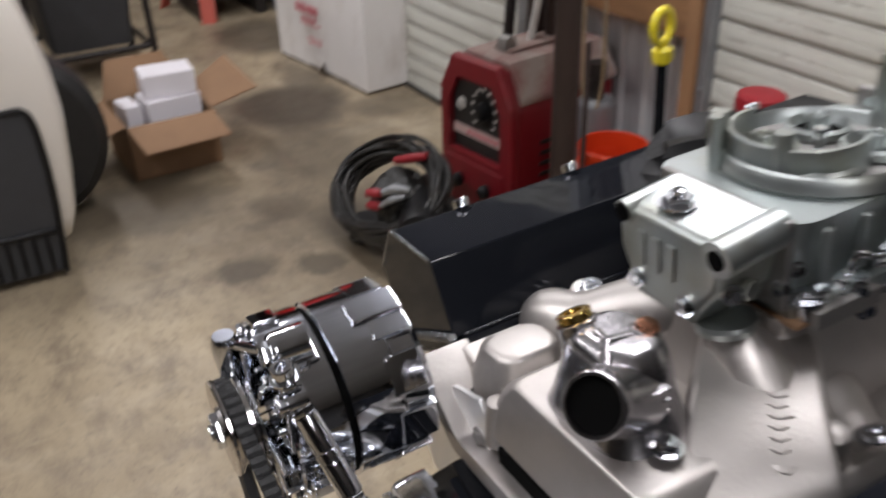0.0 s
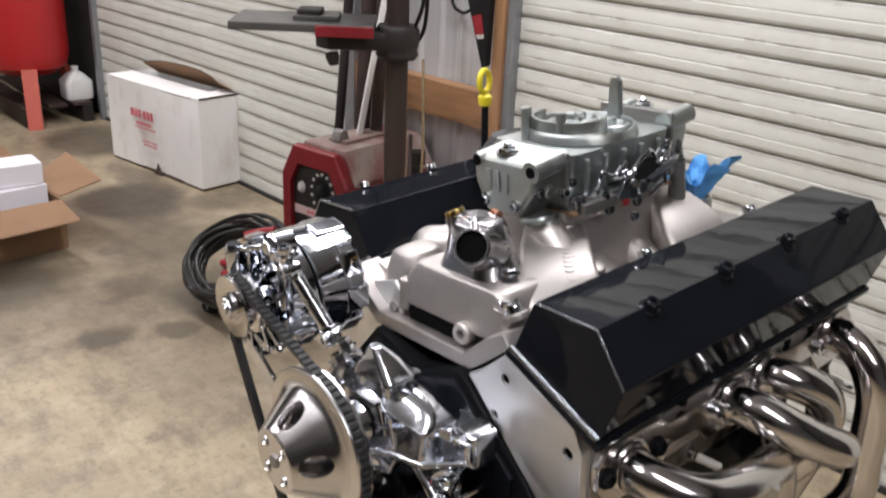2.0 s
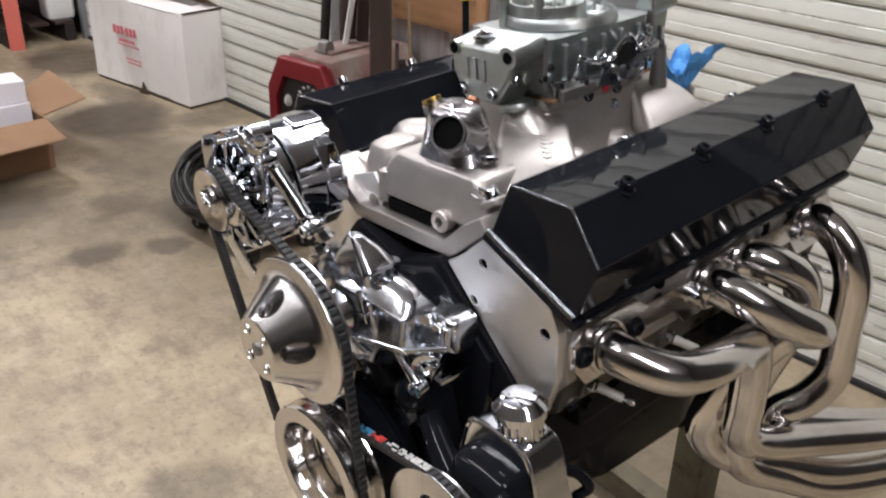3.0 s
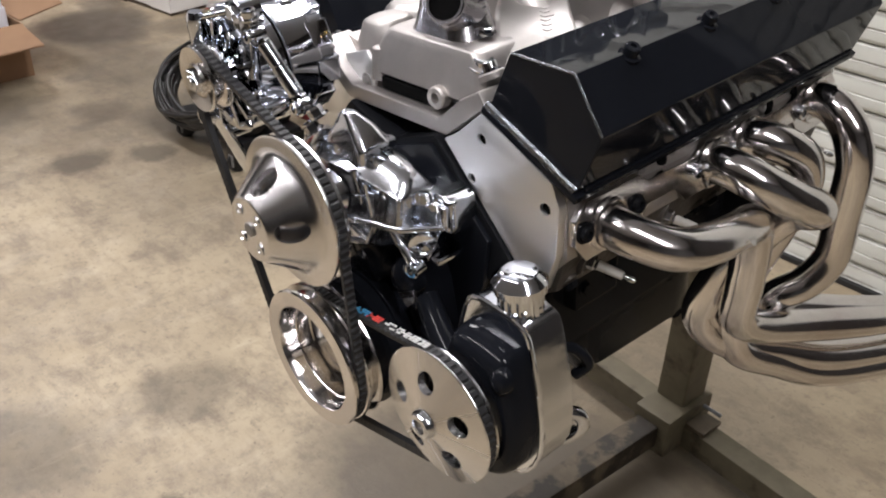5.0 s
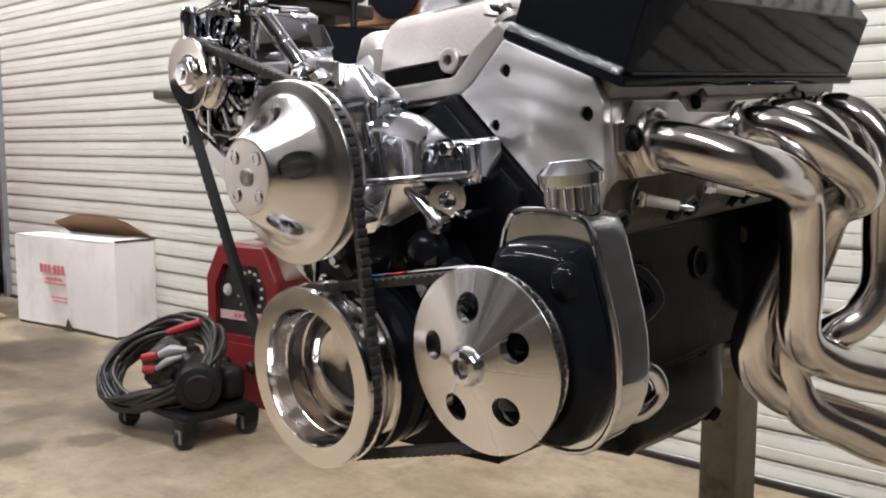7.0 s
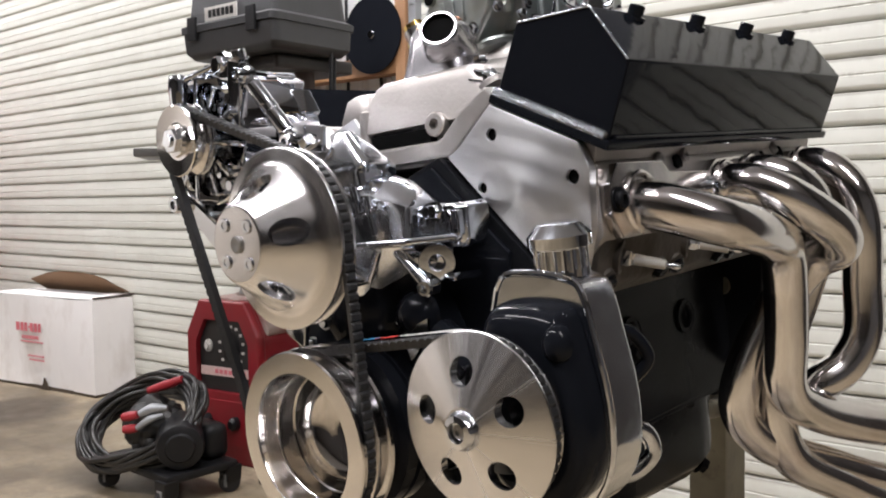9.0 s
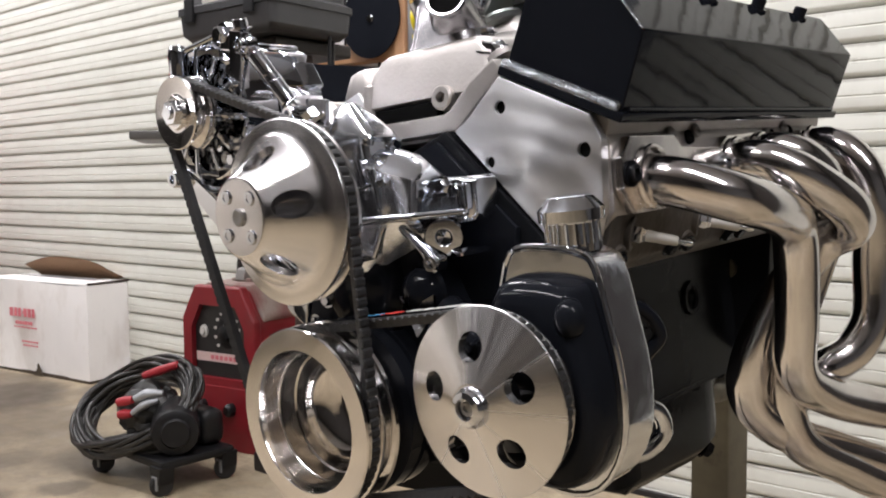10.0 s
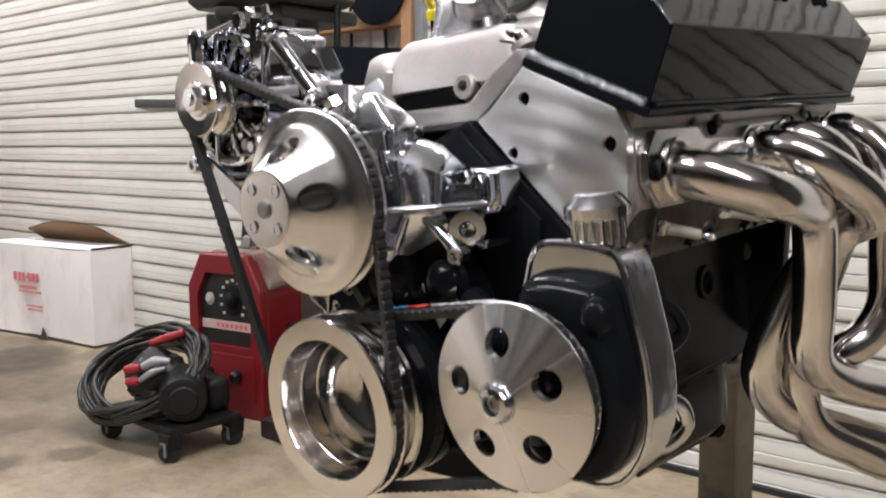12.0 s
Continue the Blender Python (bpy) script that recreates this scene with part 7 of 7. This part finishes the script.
# ---------- drill press with a tool case on its head ----------
def build_drill_press():
    d = thing("drill_press", "dark floor-standing drill press with a grey iron table", "drill press", pose(-1.47, 1.27, 0))
    part("base", box(-0.12, 0.16, -0.12, 0.2, 0, 0.06, 0.01), IRON, d)
    part("column", tube([(0, 0, 0.05), (0, 0, 1.75)], 0.034, 28, 1), BROWN_STEEL, d, "rusty brown column")
    part("collar", lathe([(0, 0), (0.056, 0), (0.064, 0.012), (0.060, 0.03), (0.066, 0.045), (0.066, 0.085), (0.056, 0.10), (0, 0.10)], 28, aim((0, 0, 0.910), (0, 0, 1))), IRON, d)
    swing = pose(0, 0, 0, 0, 0, 52)  # the table faces into the shop
    part("arm", prism([(0.0, -0.055), (-0.20, -0.075), (-0.24, -0.03), (-0.24, 0.03), (-0.20, 0.06), (0.0, 0.055)], 0.938, 0.994, "z", 0.014, 2, swing), IRON, d, "dark table arm")
    part("red_guard", box(-0.23, -0.065, -0.139, -0.131, 0.986, 1.017, 0.002, 1, swing), RED_PAINT, d, "red painted edge strip")
    tb = part("table", box(-0.475, -0.065, -0.13, 0.13, 0.996, 1.020, 0.005, 2, swing), TABLE_STEEL, d, "flat iron table")
    part("vise_plate", box(-0.30, -0.17, -0.07, 0.06, 1.021, 1.035, 0.003, 2, swing), TABLE_STEEL, tb)
    part("vise_jaw", box(-0.29, -0.22, -0.05, 0.04, 1.035, 1.049, 0.004, 2, swing), IRON, tb)
    part("crank_knob", lathe([(0, 0), (0.018, 0), (0.021, 0.01), (0.014, 0.035), (0, 0.035)], 18, swing @ aim((-0.19, -0.06, 0.930), (0.2, 0.1, -1))), IRON, d)
    part("head", box(-0.12, 0.07, -0.15, 0.14, 1.245, 1.285, 0.012, 3), IRON, d, "dark drill head")
    part("quill", lathe([(0, 0), (0.034, 0), (0.034, 0.06), (0.024, 0.075), (0.018, 0.11), (0, 0.11)], 24, aim((-0.14, -0.21, 1.262), (0, 0, -1))), IRON, d)
    part("spindle_housing", box(-0.26, -0.06, -0.06, 0.06, 1.245, 1.285, 0.012, 2, swing), IRON, d)
    for i, (dx, dy) in enumerate(((0.03, 0.06), (0.05, 0.03))):
        part("cord", tube([(0.05 + dx, dy, 1.4), (0.06 + dx, dy - 0.02, 1.15), (0.02 + dx, dy, 1.0 + 0.05 * i), (-0.01, dy, 0.93)], 0.006, 8, 6), BLACK_PLASTIC, d, "black power cord")


build_drill_press()


def build_case():
    c = thing("tool_case", "black plastic power tool case, closed, lying on the drill press head", "tool case", pose(-1.545, 1.20, 1.287, 0, 0, 4) @ Matrix.Diagonal((0.56, 0.9, 1, 1)))
    part("bottom_shell", loft([rounded(-0.33, 0.33, -0.15, 0.15, 0.0, 0.03), rounded(-0.36, 0.36, -0.17, 0.17, 0.02, 0.03), rounded(-0.365, 0.365, -0.175, 0.175, 0.075, 0.03)]), CASE_PLASTIC, c, "", 40)
    part("lid", loft([rounded(-0.372, 0.372, -0.182, 0.182, 0.076, 0.03), rounded(-0.372, 0.372, -0.182, 0.182, 0.095, 0.03), rounded(-0.345, 0.345, -0.16, 0.16, 0.105, 0.03), rounded(-0.335, 0.335, -0.15, 0.15, 0.19, 0.03), rounded(-0.32, 0.32, -0.14, 0.14, 0.20, 0.03)]), CASE_PLASTIC, c, "", 40)
    part("name_plate", box(-0.19, 0.07, -0.1625, -0.158, 0.105, 0.145, 0.002), SILVER_PRINT, c, "blank grey name plate")
    for i in range(6):
        part("printed_bar", box(-0.155 + i * 0.035, -0.13 + i * 0.035, -0.1645, -0.1625, 0.114, 0.136), BLACK_PLASTIC, c, "plain dark bar")
    for x in (-0.25, 0.22):
        part("latch", box(x - 0.035, x + 0.035, -0.19, -0.18, 0.05, 0.12, 0.004), BLACK_PLASTIC, c)


build_case()


def plain(name, g, mat, label, cat, m=None, angle=38):
    ob = part(name, g, mat, None, "", angle)
    if m:
        ob.matrix_world = m
    return tagged(ob, label, cat)


# black disc hung on the wall, green bottle beside it
disc = thing("abrasive_disc", "large black disc hung on the wall board", "disc", WALL @ pose(-1.56, -0.036, 1.415))
part("plate", lathe([(0, 0), (0.128, 0), (0.130, 0.003), (0.13, 0.008), (0, 0.010)], 48, aim((0, 0, 0), (0, -1, 0))), BLACK_GLOSS, disc)
part("hub", lathe([(0, 0.009), (0.014, 0.009), (0.012, 0.016), (0, 0.016)], 18, aim((0, 0, 0), (0, -1, 0))), CHROME_FLAT, disc)

sheath = thing("saw_sheath", "black pointed saw sheath with a red label, hung on the stud", "sheath", WALL @ pose(-1.492, -0.05, 1.0))
part("sleeve", prism([(-0.085, 0.10), (0.03, 0.135), (0.035, 0.10), (0.03, -0.14), (0.012, -0.15)], -0.012, 0.012, "y", 0.003), BLACK_PLASTIC, sheath)
part("label_patch", prism([(-0.042, 0.01), (0.0, 0.02), (0.015, -0.04), (-0.02, -0.045)], -0.0145, -0.0125, "y"), RED_PLASTIC, sheath, "red label patch")
part("label_patch", prism([(-0.02, -0.047), (0.015, -0.042), (0.016, -0.055), (-0.012, -0.06)], -0.0145, -0.0125, "y"), SILVER_PRINT, sheath, "white label edge")

LEG_ROPE = material("tan_rope", (0.30, 0.22, 0.13), 0.8, vary=0.3, scale=40)


# leaning boards and pipes by the doors
def leaning(name, p, q, r, mat, label, cat, flat=None):
    a, b = Vector(p), Vector(q)
    if flat:
        m = aim(a, b - a)
        g = box(-flat[0] / 2, flat[0] / 2, 0, (b - a).length, -flat[1] / 2, flat[1] / 2, 0.003, 1)
        return plain(name, g, mat, label, cat, m)
    return plain(name, tube([p, q], r, 12, 1), mat, label, cat)


leaning("trim_board", (-1.98, 1.38, 0.02), (-1.84, 1.60, 1.5), 0, LIGHT_BODY, "long white trim board leaning on the wall", "board", (0.045, 0.02))
leaning("steel_pipe", (-2.02, 1.50, 0.0), (-2.0, 1.60, 1.9), 0.03, BROWN_STEEL, "rusty brown pipe standing by the wall", "pipe")
leaning("steel_pipe", (-1.92, 1.50, 0.0), (-1.94, 1.60, 1.8), 0.022, BROWN_STEEL, "rusty brown pipe standing by the wall", "pipe")
leaning("steel_pipe", (-2.12, 1.45, 0.0), (-2.10, 1.58, 1.6), 0.018, IRON, "dark iron bar standing by the wall", "pipe")
leaning("wooden_stick", (-1.42, 1.30, 0.0), (-1.62, 1.45, 0.62), 0.007, BROWN_STEEL, "thin wooden stick leaning in the corner", "stick")
plain("hanging_hose", tube([(-1.62, 1.703, 1.6), (-1.58, 1.703, 1.2), (-1.60, 1.702, 1.05), (-1.68, 1.70, 1.0), (-1.74, 1.698, 1.1), (-1.75, 1.697, 1.6)], 0.006, 8, 8), BLACK_PLASTIC, "thin black hose hung in a loop on the wall", "hose")
plain("rope_loop", tube([(-1.78, 1.55, 0.9), (-1.74, 1.52, 0.6), (-1.70, 1.50, 0.42), (-1.66, 1.5, 0.36), (-1.64, 1.52, 0.5), (-1.69, 1.55, 0.85)], 0.005, 8, 8), LEG_ROPE, "tan rope hanging in a loop", "rope")

# bucket, jack and clutter between welder and door
def build_bucket():
    b = thing("bucket", "orange plastic bucket on the floor behind the engine", "bucket", pose(-1.53, 1.49, 0) @ Matrix.Diagonal((0.66, 0.66, 0.92, 1)))
    body = Geo()
    n = 40
    prof = [(0.0, 0.004), (0.126, 0.004), (0.130, 0.0), (0.148, 0.34), (0.153, 0.342), (0.155, 0.365), (0.150, 0.370), (0.146, 0.366), (0.127, 0.012), (0, 0.012)]
    lathe(prof, n, aim((0, 0, 0), (0, 0, 1)), body, False)
    part("pail", body, BUCKET, b)
    for z in (0.29, 0.31):
        part("rib", lathe([(0.14, z - 0.004), (0.154, z - 0.003), (0.154, z + 0.003), (0.14, z + 0.004)], n, aim((0, 0, 0), (0, 0, 1)), None, False), BUCKET, b)


build_bucket()
jack = thing("bottle_jack", "grimy steel bottle jack on a stand by the wall", "jack", pose(-1.69, 1.54, 0))
part("stand", box(-0.09, 0.09, -0.08, 0.08, 0, 0.22, 0.01), IRON, jack)
part("cylinder", lathe([(0, 0.22), (0.062, 0.22), (0.065, 0.24), (0.065, 0.40), (0.05, 0.42), (0, 0.42)], 28, aim((0, 0, 0), (0, 0, 1))), GALV, jack)
part("ram", lathe([(0, 0.42), (0.022, 0.42), (0.022, 0.48), (0.028, 0.485), (0.028, 0.53), (0, 0.53)], 18, aim((0, 0, 0), (0, 0, 1))), IRON, jack)
bottle = thing("steel_bottle", "red painted steel can with a flat lid standing by the door", "can", pose(-1.10, 1.58, 0))
part("body", lathe([(0, 0), (0.05, 0), (0.055, 0.01), (0.055, 0.555), (0.052, 0.57), (0, 0.57)], 28, aim((0, 0, 0), (0, 0, 1))), TANK_RED, bottle)
part("lid", lathe([(0.0, 0.57), (0.060, 0.57), (0.061, 0.576), (0.058, 0.604), (0.050, 0.609), (0, 0.609)], 28, aim((0, 0, 0), (0, 0, 1))), RED_PLASTIC, bottle, "flat red lid")
for i, (x, y, r, h, mt) in enumerate(((-1.84, 1.46, 0.05, 0.30, IRON), (-1.86, 1.58, 0.04, 0.42, BROWN_STEEL), (-1.40, 1.58, 0.045, 0.4, IRON))):
    can = thing("scrap_part", "grimy dark steel part standing by the wall", "scrap", pose(x, y, 0))
    part("body", lathe([(0, 0), (r, 0), (r * 1.05, 0.02), (r * 0.9, h * 0.5), (r, h * 0.8), (r * 0.7, h), (0, h)], 20, aim((0, 0, 0), (0, 0, 1))), mt, can)
    part("rim", lathe([(0, h * 0.8), (r * 1.12, h * 0.8), (r * 1.12, h * 0.84), (0, h * 0.84)], 20, aim((0, 0, 0), (0, 0, 1))), IRON, can)


# ---------- far corner: air compressor, pallet, jug ----------
def build_compressor():
    c = thing("air_compressor", "tall red air compressor tank on splayed legs", "air compressor", pose(-4.96, 1.20, 0))
    part("tank", lathe([(0, 0.265), (0.15, 0.28), (0.215, 0.325), (0.235, 0.40), (0.235, 1.45), (0.215, 1.55), (0.12, 1.62), (0, 1.63)], 48, aim((0, 0, 0), (0, 0, 1))), TANK_RED, c, "red welded tank")
    for k in range(3):
        a = radians(-16 + 120 * k)
        leg = Geo()
        p = Vector((math.cos(a), math.sin(a), 0))
        loft([[tuple(p * r + Vector((-p.y, p.x, 0)) * w + Vector((0, 0, z))) for r, w, z in ((0.190, -0.042, 0.33), (0.222, -0.042, 0.33), (0.222, 0.042, 0.33), (0.190, 0.042, 0.33))],
              [tuple(p * r + Vector((-p.y, p.x, 0)) * w + Vector((0, 0, z))) for r, w, z in ((0.30, -0.04, 0.0), (0.312, -0.04, 0.0), (0.312, 0.04, 0.0), (0.30, 0.04, 0.0))]], leg)
        part("leg", leg, LEG_RED, c, "faded red leg")
    part("gauge", lathe([(0, 0), (0.03, 0), (0.03, 0.02), (0, 0.02)], 20, aim((0.15, -0.22, 1.0), (0.5, -0.8, 0))), BRASS, c)


build_compressor()
pal = thing("pallet", "dark dirty wooden pallet under clutter in the corner", "pallet", pose(-5.22, 1.27, 0))
for i in range(3):
    part("board", box(-0.5, 0.5, -0.20 + i * 0.145, -0.09 + i * 0.145, 0.10, 0.12, 0.003, 1), BROWN_STEEL, pal)
for y in (-0.16, 0.17):
    part("runner", box(-0.5, 0.5, y - 0.03, y + 0.03, 0, 0.10, 0.003, 1), IRON, pal)
jug = thing("plastic_jug", "cloudy white plastic jug standing on the pallet", "jug", pose(-4.86, 1.43, 0.12) @ Matrix.Diagonal((0.95, 0.95, 0.62, 1)))
part("body", loft([rounded(-0.08, 0.08, -0.08, 0.08, 0, 0.03), rounded(-0.085, 0.085, -0.085, 0.085, 0.03, 0.03), rounded(-0.085, 0.085, -0.085, 0.085, 0.17, 0.03), rounded(-0.05, 0.05, -0.05, 0.05, 0.235, 0.03), rounded(-0.022, 0.022, -0.022, 0.022, 0.26, 0.02), rounded(-0.022, 0.022, -0.022, 0.022, 0.285, 0.02)]), JUG, jug, "", 50)
part("cap", lathe([(0, 0.285), (0.024, 0.285), (0.024, 0.305), (0, 0.305)], 20, aim((0, 0, 0), (0, 0, 1))), JUG, jug)

# ---------- chair and cream vehicle beside the box ----------
ch = thing("storage_bin", "dark grey plastic bin on a low black steel frame", "bin", pose(-4.15, 0.40, 0, 0, 0, 4))
part("tub", loft([rounded(-0.19, 0.19, -0.18, 0.18, 0.16, 0.03), rounded(-0.22, 0.22, -0.21, 0.21, 0.55, 0.03), rounded(-0.24, 0.24, -0.23, 0.23, 0.56, 0.03), rounded(-0.24, 0.24, -0.23, 0.23, 0.59, 0.03)]), UPHOLSTERY, ch, "", 40)
for x, y in ((-0.22, -0.25), (0.22, -0.25), (-0.22, 0.25), (0.22, 0.25)):
    part("leg", tube([(x, y, 0.62), (x * 1.05, y * 1.05, 0.0)], 0.016, 10, 1), IRON, ch)
for y in (-0.25, 0.25):
    part("rail", tube([(-0.22, y, 0.14), (0.22, y, 0.14)], 0.014, 10, 1), IRON, ch)
for x in (-0.22, 0.22):
    part("rail", tube([(x, -0.25, 0.14), (x, 0.25, 0.14)], 0.014, 10, 1), IRON, ch)


def build_vehicle():
    v = thing("parked_car", "cream car with a black grille opening, its front corner in view", "car", pose(-2.2, 0.117, 0))

    def lean(z):
        # the nose is fullest at bumper height and falls back above and below
        return float(np.interp(z, (0.09, 0.18, 0.32, 0.475, 0.606, 0.718, 0.81, 1.02), (-0.056, -0.028, -0.010, 0.0, -0.008, -0.031, -0.048, -0.12)))

    def sec(y, w, top):
        pts = [(-1.5, y, 0.16), (-0.08 - w, y, 0.09), (-0.02 - w, y, 0.11), (-0.005 - w, y, 0.18), (0.0 - w, y, 0.32), (0.004 - w, y, 0.475), (0.0 - w, y, 0.606), (-0.012 - w, y, 0.718), (-0.04 - w, y, top - 0.14), (-0.09 - w, y, top - 0.05), (-0.2 - w, y, top), (-1.5, y, top + 0.05)]
        return [(x, yy + lean(z), z) for x, yy, z in pts]
    body = Geo()
    loft([sec(0.0, 0.12, 0.92), sec(-0.004, 0.06, 0.94), sec(-0.014, 0.02, 0.96), sec(-0.03, 0.006, 0.97), sec(-0.12, 0.0, 0.98), sec(-0.7, 0.0, 1.0), sec(-2.6, 0.0, 1.02)], body)
    part("body", body, CREAM, v, "cream painted front corner", 50)
    grille = part("grille_opening", prism([(-0.34, 0.02), (-0.105, 0.02), (-0.095, 0.13), (-0.085, 0.29), (-0.088, 0.45), (-0.105, 0.515), (-0.16, 0.52), (-0.34, 0.50)], -0.05, 0.012, "x", 0.012, 3), UPHOLSTERY, v, "black recessed grille")
    part("surround", tube([(0.012, -0.34, 0.505), (0.012, -0.16, 0.523), (0.012, -0.105, 0.517), (0.012, -0.087, 0.45), (0.012, -0.084, 0.29), (0.012, -0.094, 0.13), (0.012, -0.104, 0.02)], 0.009, 8, 3), BLACK_PLASTIC, grille)
    for k in range(6):
        part("slat", box(0.012, 0.022, -0.32 + k * 0.036, -0.308 + k * 0.036, 0.03, 0.15, 0.003, 1), BLACK_PLASTIC, grille)
    part("slat", box(0.012, 0.024, -0.33, -0.10, 0.152, 0.168, 0.004, 1), BLACK_PLASTIC, grille)
    part("vent", box(-0.02, 0.006, -0.27, -0.155, 0.60, 0.70, 0.012, 2), BLACK_PLASTIC, v, "black square vent")
    for y in (-0.05, -1.9):
        m = Matrix.Translation((-0.46, y - 0.10, 0.285)) @ pose(0, 0, 0, 0, 0, 90)
        wh = part("wheel", lathe([(0.15, -0.10), (0.25, -0.10), (0.285, -0.07), (0.285, 0.07), (0.25, 0.10), (0.15, 0.10)], 44, m, None, False), RUBBER, v, "black tyre")
        part("rim", lathe([(0, -0.05), (0.10, -0.05), (0.155, -0.085), (0.155, 0.085), (0, 0.06)], 32, m), IRON, wh)


build_vehicle()
